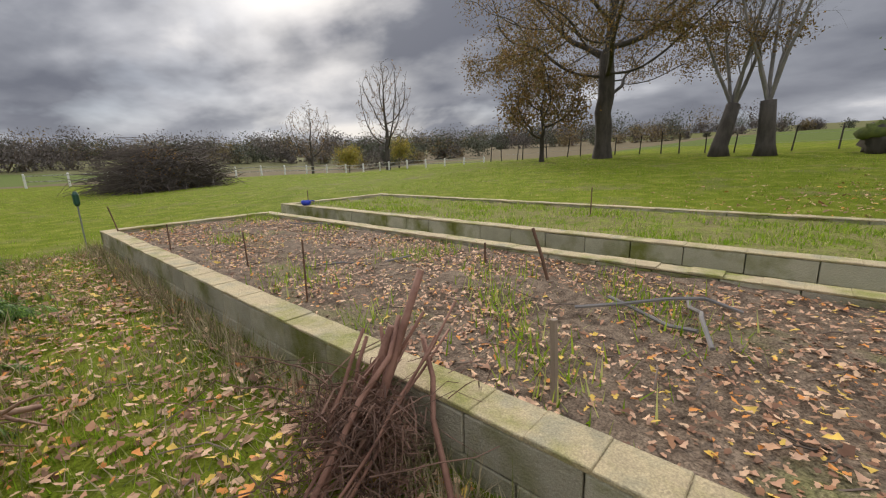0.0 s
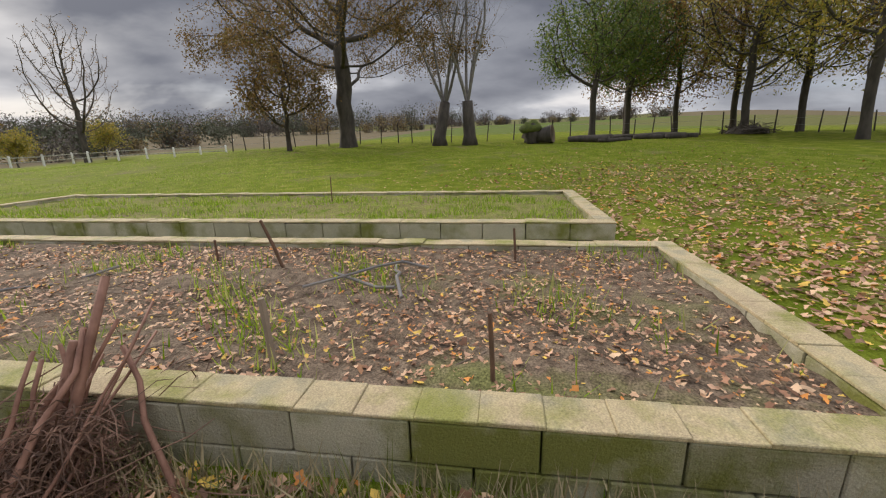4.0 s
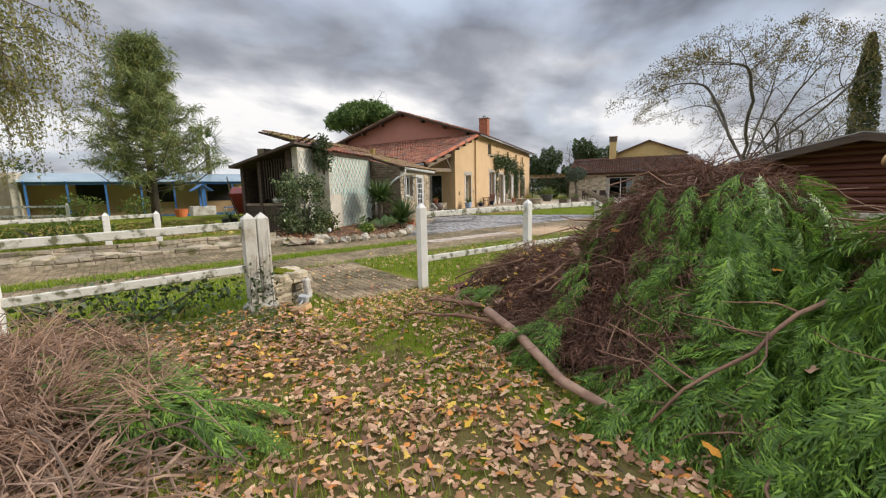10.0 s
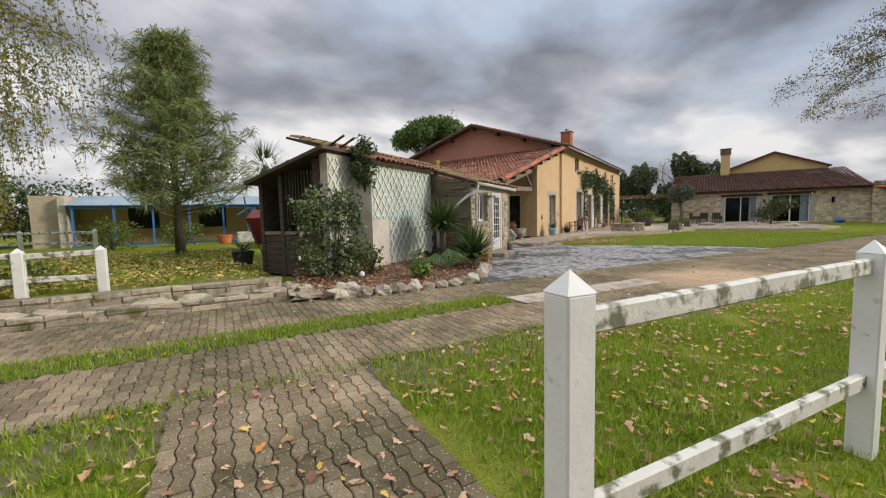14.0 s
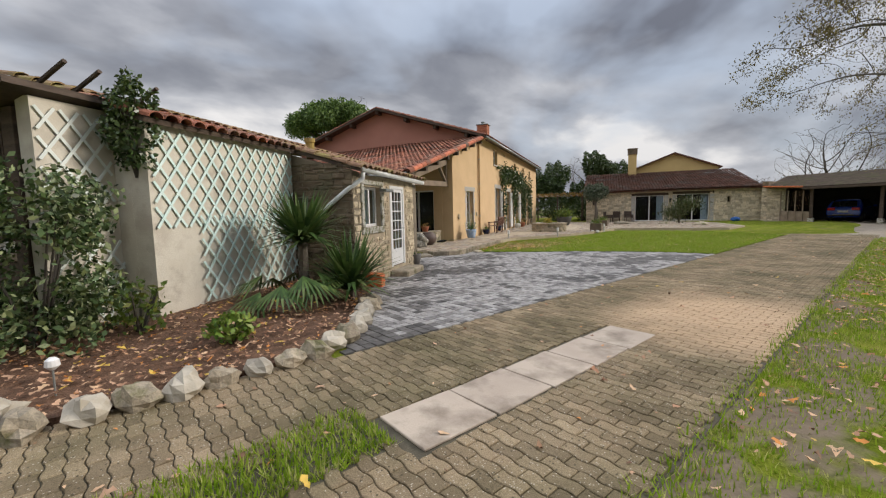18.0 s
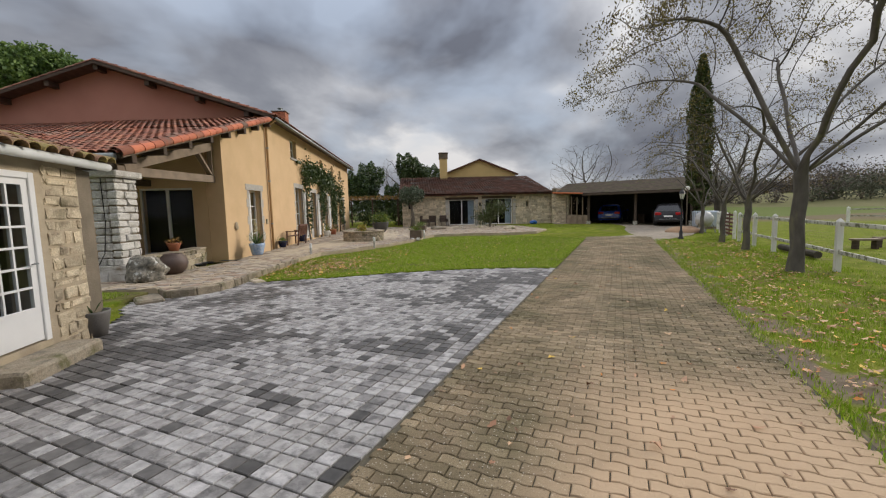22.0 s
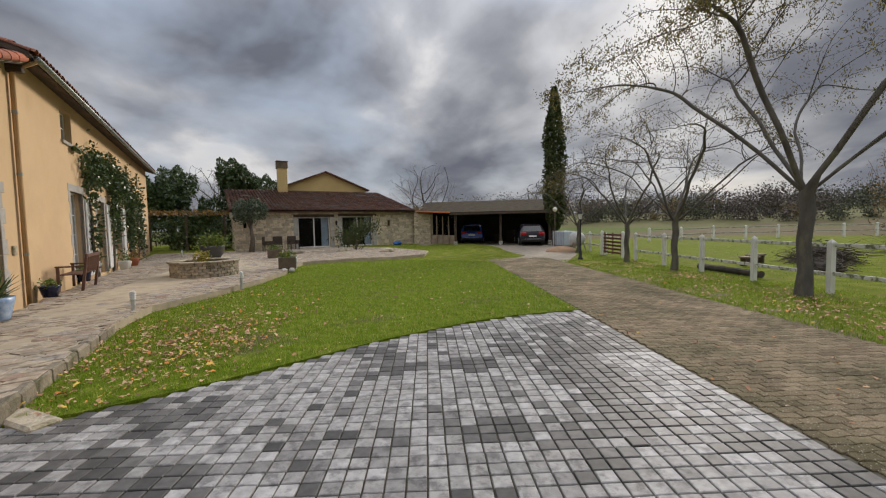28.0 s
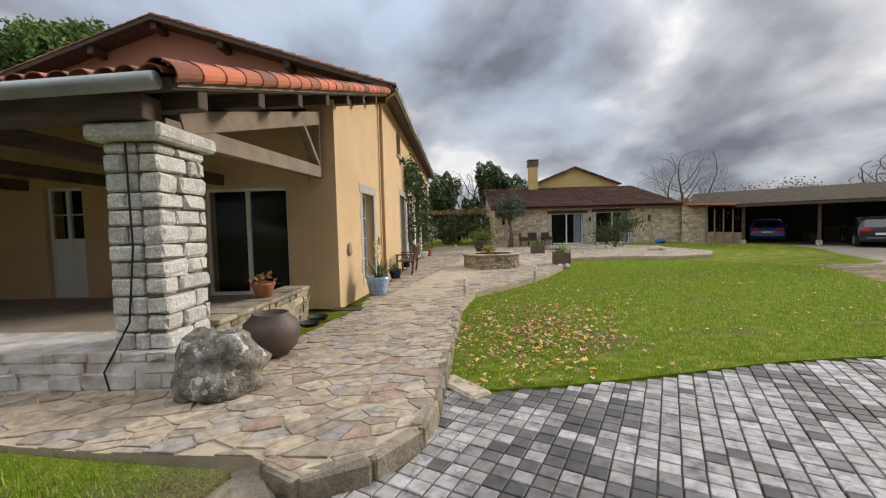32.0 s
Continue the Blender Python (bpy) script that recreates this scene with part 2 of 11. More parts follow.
# ---- shapes ----
class Geo:
    """Gathers vertices and faces, then becomes one mesh object."""

    def __init__(self):
        self.v, self.f, self.n = [], [], 0

    def add(self, verts, faces, m=None):
        verts = np.asarray(verts, float)
        if m is not None:
            a = np.array(m)
            verts = verts @ a[:3, :3].T + a[:3, 3]
        self.v.append(verts)
        n = self.n
        self.f.extend([tuple(i + n for i in f) for f in faces])
        self.n += len(verts)
        return self

    def box(self, x0, y0, z0, x1, y1, z1, bevel=0.0, m=None):
        c, h = np.array([(x0 + x1) / 2, (y0 + y1) / 2, (z0 + z1) / 2]), np.array([abs(x1 - x0), abs(y1 - y0), abs(z1 - z0)]) / 2
        if bevel <= 0:
            s = np.array([(-1, -1, -1), (1, -1, -1), (1, 1, -1), (-1, 1, -1), (-1, -1, 1), (1, -1, 1), (1, 1, 1), (-1, 1, 1)])
            return self.add(c + s * h, [(3, 2, 1, 0), (4, 5, 6, 7), (0, 1, 5, 4), (1, 2, 6, 5), (2, 3, 7, 6), (3, 0, 4, 7)], m)
        b = min(bevel, *(h * 0.49))
        vs, ix = [], {}
        for sx in (-1, 1):
            for sy in (-1, 1):
                for sz in (-1, 1):
                    s = np.array((sx, sy, sz))
                    for ax in range(3):
                        k = h - b
                        k = k.copy()
                        k[ax] = h[ax]
                        ix[(sx, sy, sz, ax)] = len(vs)
                        vs.append(c + s * k)
        fs = []
        for ax in range(3):
            o = [i for i in range(3) if i != ax]
            for sg in (-1, 1):
                q = []
                for a, bb in ((-1, -1), (1, -1), (1, 1), (-1, 1)):
                    s = [0, 0, 0]
                    s[ax], s[o[0]], s[o[1]] = sg, a, bb
                    q.append(ix[(*s, ax)])
                fs.append(q if (sg > 0) == (ax != 1) else q[::-1])
        for ax in range(3):
            o = [i for i in range(3) if i != ax]
            for a in (-1, 1):
                for bb in (-1, 1):
                    s0, s1 = [0, 0, 0], [0, 0, 0]
                    s0[ax], s0[o[0]], s0[o[1]] = -1, a, bb
                    s1[ax], s1[o[0]], s1[o[1]] = 1, a, bb
                    q = [ix[(*s0, o[0])], ix[(*s1, o[0])], ix[(*s1, o[1])], ix[(*s0, o[1])]]
                    flip = (a * bb > 0) == (ax != 1)
                    fs.append(q[::-1] if flip else q)
        for sx in (-1, 1):
            for sy in (-1, 1):
                for sz in (-1, 1):
                    q = [ix[(sx, sy, sz, i)] for i in range(3)]
                    fs.append(q if sx * sy * sz > 0 else q[::-1])
        return self.add(vs, fs, m)

    def prism(self, poly, z0, z1, m=None):
        """poly: outline, anticlockwise from above."""
        n = len(poly)
        z1s = z1 if hasattr(z1, "__len__") else [z1] * n
        vs = [(x, y, z0) for x, y in poly] + [(x, y, z) for (x, y), z in zip(poly, z1s)]
        fs = [tuple(range(n))[::-1], tuple(range(n, 2 * n))] + [(i, (i + 1) % n, n + (i + 1) % n, n + i) for i in range(n)]
        return self.add(vs, fs, m)

    def tube(self, pts, radii, n=8, cap=True, m=None):
        pts = [Vector(p) for p in pts]
        if not hasattr(radii, "__len__"):
            radii = [radii] * len(pts)
        vs, fs = [], []
        up = Vector((0.31, 0.17, 0.93))
        for i, p in enumerate(pts):
            d = (pts[min(i + 1, len(pts) - 1)] - pts[max(i - 1, 0)]).normalized()
            a = d.cross(up)
            if a.length < 0.1:
                a = d.cross(Vector((1, 0, 0)))
            a.normalize()
            b = d.cross(a)
            for k in range(n):
                t = 2 * math.pi * k / n
                vs.append(p + (a * math.cos(t) + b * math.sin(t)) * radii[i])
        for i in range(len(pts) - 1):
            for k in range(n):
                fs.append((i * n + k, i * n + (k + 1) % n, (i + 1) * n + (k + 1) % n, (i + 1) * n + k))
        if cap:
            fs.append(tuple(range(n))[::-1])
            fs.append(tuple(range((len(pts) - 1) * n, len(pts) * n)))
        return self.add([tuple(v) for v in vs], fs, m)

    def lathe(self, prof, n=20, m=None, cx=0.0, cy=0.0):
        """prof: (radius, z) from the bottom up."""
        vs = [(cx + r * math.cos(2 * math.pi * k / n), cy + r * math.sin(2 * math.pi * k / n), z) for r, z in prof for k in range(n)]
        fs = [(i * n + k, i * n + (k + 1) % n, (i + 1) * n + (k + 1) % n, (i + 1) * n + k) for i in range(len(prof) - 1) for k in range(n)]
        fs += [tuple(range(n))[::-1], tuple(range((len(prof) - 1) * n, len(prof) * n))]
        return self.add(vs, fs, m)

    def blob(self, cx, cy, cz, sx, sy, sz, rough=0.2, seed=0, rings=7, n=10, flat=0.0):
        """An uneven stone or clod; flat: how far its bottom is cut level."""
        vs, fs = [], []
        for i in range(rings + 1):
            th = math.pi * i / rings
            for k in range(n):
                ph = 2 * math.pi * k / n
                d = Vector((math.sin(th) * math.cos(ph), math.sin(th) * math.sin(ph), math.cos(th)))
                r = 1 + rough * noise.noise(d * 1.7 + Vector((seed * 3.1, seed * 1.7, 0))) * 1.6 + rough * 0.5 * noise.noise(d * 4.3 + Vector((0, seed * 2.3, 5)))
                z = max(d.z * r, -1 + flat)
                vs.append((cx + d.x * r * sx, cy + d.y * r * sy, cz + z * sz))
        for i in range(rings):
            for k in range(n):
                fs.append((i * n + k, (i + 1) * n + k, (i + 1) * n + (k + 1) % n, i * n + (k + 1) % n))
        return self.add(vs, fs)

    def mesh(self, name, smooth=False):
        me = bpy.data.meshes.new(name)
        me.from_pydata(np.concatenate(self.v).tolist() if self.v else [], [], self.f)
        if smooth:
            me.polygons.foreach_set("use_smooth", [True] * len(me.polygons))
        me.update()
        return me

    def ob(self, name, material, parent=None, label="", smooth=False, category="", group="", kind=""):
        me = self.mesh(name, smooth)
        me.materials.append(material)
        o = new(name, me)
        if parent is not None:
            o.parent = parent
        return tagged(o, label, category, group, kind)


def thing(name, x, y, z, rz, label, category, group="", kind=""):
    e = new(name)
    e.empty_display_size = 0.2
    e.matrix_world = pose(x, y, z, 0, 0, rz)
    return tagged(e, label, category, group, kind)


def piece(name, me, parent, m=None, material=None):
    """One more object on shared mesh data."""
    o = new(name, me)
    o.parent = parent
    if m is not None:
        o.matrix_basis = m
    return o


def quads(name, verts, material, parent=None, kind="", label="", category="", tri=False):
    """Many loose quads or triangles as one mesh; verts: (n, 4 or 3, 3)."""
    verts = np.asarray(verts, float)
    n, k = verts.shape[:2]
    me = bpy.data.meshes.new(name)
    me.vertices.add(n * k)
    me.vertices.foreach_set("co", verts.reshape(-1))
    me.loops.add(n * k)
    me.loops.foreach_set("vertex_index", np.arange(n * k, dtype=np.int32))
    me.polygons.add(n)
    me.polygons.foreach_set("loop_start", np.arange(0, n * k, k, dtype=np.int32))
    me.update(calc_edges=True)
    me.materials.append(material)
    o = new(name, me)
    if parent is not None:
        o.parent = parent
    return tagged(o, label, category, "", kind)


def in_poly(px, py, poly):
    px, py = np.asarray(px), np.asarray(py)
    inside = np.zeros(px.shape, bool)
    for (x0, y0), (x1, y1) in zip(poly, poly[1:] + poly[:1]):
        c = (y0 > py) != (y1 > py)
        with np.errstate(divide="ignore", invalid="ignore"):
            t = (x1 - x0) * (py - y0) / (y1 - y0) + x0
        inside ^= c & (px < t)
    return inside


def clip_poly(poly, nx, ny, d):
    """The part of a polygon where nx*x + ny*y <= d."""
    out = []
    for (x0, y0), (x1, y1) in zip(poly, poly[1:] + poly[:1]):
        a, b = nx * x0 + ny * y0 - d, nx * x1 + ny * y1 - d
        if a <= 0:
            out.append((x0, y0))
        if (a < 0) != (b < 0) and a != b:
            t = a / (a - b)
            out.append((x0 + (x1 - x0) * t, y0 + (y1 - y0) * t))
    return out


def smooth01(t):
    t = np.clip(t, 0, 1)
    return t * t * (3 - 2 * t)


def chamfer_prism(poly, z0, z1, c=0.005):
    """Vertices and faces of a slab with a small chamfer round its top."""
    n = len(poly)
    p = np.array(poly)
    ctr = p.mean(0)
    d = p - ctr
    q = p - d / (np.linalg.norm(d, axis=1, keepdims=True) + 1e-9) * c * 1.4
    v = np.concatenate([np.c_[p, np.full(n, z0)], np.c_[p, np.full(n, z1 - c)], np.c_[q, np.full(n, z1)]])
    f = [tuple(range(2 * n, 3 * n))]
    for i in range(n):
        j = (i + 1) % n
        f.append((i, j, n + j, n + i))
        f.append((n + i, n + j, 2 * n + j, 2 * n + i))
    return v, f

# surfaces
GRASS = mat("grass_turf", (0.095, 0.14, 0.012), (0.18, 0.205, 0.032), (0.125, 0.17, 0.018), scale=5, rough=0.9, bump=1.0, bscale=28, fine=0.5,
            dirt=(0.13, 0.105, 0.06), dscale=0.7, dlow=0.56, dhigh=0.72, spec=0.02)
SOIL = mat("bed_soil", (0.105, 0.075, 0.052), (0.22, 0.165, 0.115), scale=11, rough=0.97, bump=1.0, bscale=34, fine=0.55, spec=0.1, dirt=(0.16, 0.16, 0.06), dscale=1.2, dlow=0.56, dhigh=0.7)
WEEDS = mat("weedy_soil", (0.12, 0.165, 0.02), (0.20, 0.225, 0.05), (0.20, 0.18, 0.075), scale=3, rough=0.95, bump=1.0, bscale=22, fine=0.45, dirt=(0.19, 0.145, 0.09), dscale=1.3, dlow=0.54, dhigh=0.68, spec=0.02)
MULCH = mat("mulch", (0.10, 0.058, 0.038), (0.19, 0.11, 0.07), scale=8, rough=0.95, bump=1.0, bscale=30, fine=0.4, spec=0.2)
JOINT = mat("joint_sand", (0.085, 0.075, 0.055), (0.13, 0.115, 0.08), scale=9, rough=0.95, bump=0.5, bscale=60, spec=0.2)
BLOCK = mat("concrete_block", (0.37, 0.34, 0.25), (0.46, 0.42, 0.31), scale=3.5, rough=0.92, bump=0.6, bscale=70, fine=0.18, rand=0.16,
            dirt=(0.17, 0.175, 0.045), dscale=1.6, dlow=0.45, dhigh=0.62, spec=0.2)
RENDER = mat("ochre_render", (0.61, 0.43, 0.25), (0.66, 0.47, 0.28), scale=0.9, rough=0.9, bump=0.25, bscale=60, fine=0.05,
             dirt=(0.54, 0.38, 0.22), dscale=0.6, dlow=0.5, dhigh=0.75, spec=0.2)
PINKR = mat("rose_render", (0.42, 0.20, 0.15), (0.46, 0.225, 0.17), scale=0.8, rough=0.9, bump=0.2, bscale=50, spec=0.2)
TILE = mat("clay_roof_tile", (0.30, 0.105, 0.055), (0.40, 0.17, 0.09), (0.22, 0.085, 0.055), scale=2.2, rough=0.85, bump=0.3, bscale=50, rand=0.35,
           dirt=(0.16, 0.13, 0.10), dscale=1.1, dlow=0.5, dhigh=0.7)
TILE_I = mat("clay_roof_tile_joined", (0.30, 0.105, 0.055), (0.40, 0.17, 0.09), (0.22, 0.085, 0.055), scale=2.2, rough=0.85, bump=0.3, bscale=50, island=0.35,
             dirt=(0.16, 0.13, 0.10), dscale=1.1, dlow=0.5, dhigh=0.7)
TILE_D = mat("weathered_roof_tile", (0.105, 0.052, 0.038), (0.16, 0.085, 0.062), scale=2.0, rough=0.95, spec=0.1, bump=0.3, bscale=40, island=0.3,
             dirt=(0.11, 0.10, 0.085), dscale=1.0)
TILE_S = mat("lichened_roof_tile", (0.27, 0.16, 0.09), (0.20, 0.11, 0.07), scale=3.0, rough=0.9, bump=0.4, bscale=40, island=0.3, dirt=(0.26, 0.21, 0.07), dscale=2.4, dlow=0.48, dhigh=0.62)
STONE = mat("rubble_stone", (0.34, 0.28, 0.20), (0.25, 0.215, 0.16), (0.40, 0.34, 0.25), scale=5, rough=0.92, bump=0.8, bscale=24, rand=0.3, fine=0.2, dirt=(0.15, 0.145, 0.06), dscale=3.5, dlow=0.52, dhigh=0.66)
STONE_W = mat("warm_rubble", (0.48, 0.39, 0.27), (0.34, 0.28, 0.20), (0.54, 0.46, 0.33), scale=5, rough=0.95, bump=0.9, bscale=22, rand=0.28, fine=0.2, dirt=(0.22, 0.19, 0.12), dscale=3, dlow=0.55, dhigh=0.7, spec=0.15)
STONE_I = mat("rubble_stone_joined", (0.52, 0.43, 0.30), (0.38, 0.32, 0.24), (0.58, 0.50, 0.36), scale=5, rough=0.92, bump=0.6, bscale=30, island=0.3, fine=0.15)
STONE_D = mat("dark_rubble", (0.14, 0.10, 0.065), (0.23, 0.175, 0.115), scale=6, rough=0.95, bump=0.7, bscale=30, island=0.35, dirt=(0.09, 0.09, 0.05), dscale=2.5)
MORTAR = mat("lime_mortar", (0.48, 0.40, 0.28), (0.38, 0.31, 0.22), scale=4, rough=0.95, bump=0.4, bscale=50)
MORTAR_D = mat("dark_mortar", (0.17, 0.14, 0.10), (0.22, 0.18, 0.13), scale=4, rough=0.95, bump=0.5, bscale=40)
GRANITE = mat("grey_granite", (0.62, 0.60, 0.56), (0.45, 0.44, 0.41), scale=30, rough=0.9, bump=1.0, bscale=26, rand=0.16, fine=0.25, dirt=(0.38, 0.365, 0.33), dscale=5, dlow=0.5, dhigh=0.7)
LIMEW = mat("flaking_limewash", (0.62, 0.61, 0.58), (0.42, 0.40, 0.36), scale=4, rough=0.9, bump=0.5, bscale=25, dirt=(0.33, 0.27, 0.2), dscale=3)
FLAG = choice_mat("flagstone", [(0.388, 0.308, 0.22), (0.433, 0.358, 0.275), (0.331, 0.269, 0.198), (0.41, 0.33, 0.231), (0.331, 0.297, 0.259), (0.342, 0.241, 0.176), (0.445, 0.37, 0.27), (0.365, 0.314, 0.253), (0.296, 0.246, 0.182), (0.399, 0.336, 0.259)], rough=0.75, stain=0.65, rand=True)
FLAG_I = choice_mat("flagstone_joined", [(0.388, 0.308, 0.22), (0.433, 0.358, 0.275), (0.331, 0.269, 0.198), (0.41, 0.33, 0.231), (0.331, 0.297, 0.259), (0.342, 0.241, 0.176), (0.445, 0.37, 0.27), (0.365, 0.314, 0.253), (0.296, 0.246, 0.182), (0.399, 0.336, 0.259)], rough=0.75, stain=0.65)
SETT = choice_mat("grey_sett", [(0.337, 0.32, 0.299), (0.404, 0.387, 0.368), (0.303, 0.286, 0.27), (0.371, 0.353, 0.333), (0.427, 0.409, 0.391), (0.224, 0.213, 0.201), (0.348, 0.331, 0.311), (0.393, 0.376, 0.357), (0.27, 0.256, 0.242)], rough=0.6, rand=True, stain=0.55)
SETT_I = choice_mat("grey_sett_joined", [(0.337, 0.32, 0.299), (0.404, 0.387, 0.368), (0.303, 0.286, 0.27), (0.371, 0.353, 0.333), (0.427, 0.409, 0.391), (0.224, 0.213, 0.201), (0.348, 0.331, 0.311), (0.393, 0.376, 0.357), (0.27, 0.256, 0.242)], rough=0.6, stain=0.55)
PAVER = mat("wave_paver", (0.235, 0.178, 0.112), (0.31, 0.242, 0.155), scale=1.3, rough=0.95, spec=0.12, bump=0.6, bscale=60, rand=0.27, fine=0.34, dirt=(0.15, 0.125, 0.072), dscale=0.9, dlow=0.40, dhigh=0.64)
PAVER_I = mat("wave_paver_joined", (0.235, 0.178, 0.112), (0.31, 0.242, 0.155), scale=1.3, rough=0.95, spec=0.12, bump=0.6, bscale=60, island=0.27, fine=0.34, dirt=(0.15, 0.125, 0.072), dscale=0.9, dlow=0.40, dhigh=0.64)


def speckle(m, scale, amount, colour):
    """Pale grit scattered over a worn surface."""
    nt = m.node_tree
    sock = nt.nodes["Principled BSDF"].inputs["Base Color"]
    col = sock.links[0].from_socket
    geo = nt.nodes.new("ShaderNodeNewGeometry")
    vor = nt.nodes.new("ShaderNodeTexVoronoi")
    vor.inputs["Scale"].default_value = scale
    nt.links.new(geo.outputs["Position"], vor.inputs["Vector"])
    sep = nt.nodes.new("ShaderNodeSeparateColor")
    nt.links.new(vor.outputs["Color"], sep.inputs[0])
    near = nt.nodes.new("ShaderNodeMapRange")
    near.inputs[1].default_value, near.inputs[2].default_value, near.inputs[3].default_value, near.inputs[4].default_value = 0.2, 0.42, 1.0, 0.0
    nt.links.new(vor.outputs["Distance"], near.inputs[0])
    some = nt.nodes.new("ShaderNodeMath")
    some.operation = "LESS_THAN"
    some.inputs[1].default_value = amount
    nt.links.new(sep.outputs[0], some.inputs[0])
    both = nt.nodes.new("ShaderNodeMath")
    both.operation = "MULTIPLY"
    nt.links.new(near.outputs[0], both.inputs[0]), nt.links.new(some.outputs[0], both.inputs[1])
    mx = nt.nodes.new("ShaderNodeMix")
    mx.data_type = "RGBA"
    mx.inputs[7].default_value = (*colour, 1)
    nt.links.new(both.outputs[0], mx.inputs[0]), nt.links.new(col, mx.inputs[6])
    nt.links.new(mx.outputs[2], sock)


for m in (PAVER, PAVER_I):
    speckle(m, 70, 0.16, (0.50, 0.45, 0.36))
    speckle(m, 45, 0.12, (0.09, 0.075, 0.05))
SLAB = mat("pink_slab", (0.44, 0.36, 0.29), (0.51, 0.43, 0.345), scale=2.0, rough=0.8, bump=0.2, bscale=60, rand=0.05, dirt=(0.23, 0.185, 0.14), dscale=2.2, dlow=0.5, dhigh=0.7)
WHITE = mat("white_paint", (0.74, 0.73, 0.69), (0.66, 0.65, 0.60), scale=3, rough=0.55, bump=0.15, bscale=30, dirt=(0.30, 0.31, 0.24), dscale=9, dlow=0.63, dhigh=0.72)
WHITE_M = mat("mossy_white_paint", (0.66, 0.65, 0.58), (0.56, 0.55, 0.48), scale=6, rough=0.7, bump=0.3, bscale=30, dirt=(0.15, 0.15, 0.085), dscale=9, dlow=0.50, dhigh=0.60)
LICHEN = mat("lichened_concrete", (0.40, 0.39, 0.34), (0.52, 0.50, 0.45), scale=12, rough=0.95, bump=0.9, bscale=32, dirt=(0.20, 0.19, 0.12), dscale=9, dlow=0.48, dhigh=0.58, fine=0.3, spec=0.1)
GLOSSW = mat("white_joinery", (0.78, 0.78, 0.77), (0.74, 0.74, 0.73), scale=3, rough=0.35, bump=0.03, bscale=30)
WOODD = mat("dark_timber", (0.055, 0.038, 0.028), (0.10, 0.07, 0.05), scale=3, rough=0.85, bump=0.4, bscale=25, stretch=(1, 1, 6))
WOODG = mat("weathered_timber", (0.21, 0.16, 0.115), (0.29, 0.225, 0.165), scale=3, rough=0.85, bump=0.4, bscale=25, island=0.2)
CABIN = mat("red_stained_log", (0.085, 0.022, 0.016), (0.125, 0.035, 0.022), scale=2.5, rough=0.6, bump=0.2, bscale=20, rand=0.12, stretch=(0.3, 1, 3))
ZINC = mat("zinc", (0.30, 0.32, 0.31), (0.24, 0.26, 0.25), scale=2, rough=0.45, metal=0.6, bump=0.05, bscale=10)
PVC = mat("white_gutter", (0.72, 0.73, 0.72), (0.60, 0.62, 0.60), scale=3, rough=0.4, bump=0.03, bscale=10)
# Near-black: shade of room insides put into the colour; also real black rubber, cable
DARK = mat("interior_shade_black", (0.025, 0.023, 0.021), (0.035, 0.032, 0.03), scale=2, rough=0.95, bump=0, bscale=10)
GLASS = glass_mat("window_glass")
CURTAIN = mat("blue_curtain", (0.30, 0.36, 0.45), (0.36, 0.42, 0.50), scale=5, rough=0.9, bump=0.2, bscale=12)
BARK = mat("bark", (0.10, 0.082, 0.066), (0.17, 0.145, 0.115), scale=5, rough=0.95, bump=0.8, bscale=18, fine=0.25, stretch=(1, 1, 0.35))
BARK_G = mat("grey_bark", (0.075, 0.066, 0.056), (0.125, 0.112, 0.095), scale=5, rough=0.95, bump=0.8, bscale=18, stretch=(1, 1, 0.35), dirt=(0.16, 0.15, 0.09), dscale=4, dlow=0.55, dhigh=0.7)
BARK_D = mat("dark_bark", (0.05, 0.042, 0.034), (0.085, 0.072, 0.058), scale=5, rough=0.95, bump=0.8, bscale=18, stretch=(1, 1, 0.35))
RUST_TWIG = mat("rust_twig", (0.10, 0.055, 0.036), (0.19, 0.105, 0.07), scale=6, rough=0.95, bump=0.0, bscale=30, island=0.3)
BARK_TAN = mat("peeled_bark", (0.22, 0.125, 0.085), (0.40, 0.255, 0.175), scale=7, rough=0.85, bump=0.5, bscale=28, island=0.25)
BARK_R = mat("red_bark", (0.15, 0.078, 0.05), (0.29, 0.165, 0.105), scale=6, rough=0.9, bump=0.5, bscale=25, island=0.3)
MOSSB = mat("mossy_board", (0.07, 0.065, 0.035), (0.12, 0.105, 0.05), scale=6, rough=0.95, bump=0.6, bscale=20, dirt=(0.10, 0.13, 0.03), dscale=4)
CUTW = mat("cut_wood", (0.55, 0.36, 0.19), (0.46, 0.28, 0.13), scale=9, rough=0.8, bump=0.2, bscale=40)
TWIG = mat("twig", (0.13, 0.095, 0.07), (0.20, 0.15, 0.11), scale=4, rough=0.95, bump=0.0, bscale=30, island=0.3)
TWIG_G = mat("grey_twig", (0.16, 0.15, 0.14), (0.22, 0.20, 0.18), scale=4, rough=0.95, bump=0.0, bscale=30, island=0.3)
BLADE = choice_mat("grass_blade", [(0.201, 0.328, 0.0218), (0.265, 0.376, 0.0347), (0.159, 0.267, 0.0178), (0.307, 0.376, 0.0594), (0.423, 0.425, 0.149)], rough=0.85, translucent=0.45, spec=0.08)
DRYBL = choice_mat("dry_blade", [(0.34, 0.27, 0.15), (0.42, 0.34, 0.20), (0.26, 0.20, 0.11), (0.16, 0.17, 0.05)], rough=0.7, translucent=0.2)
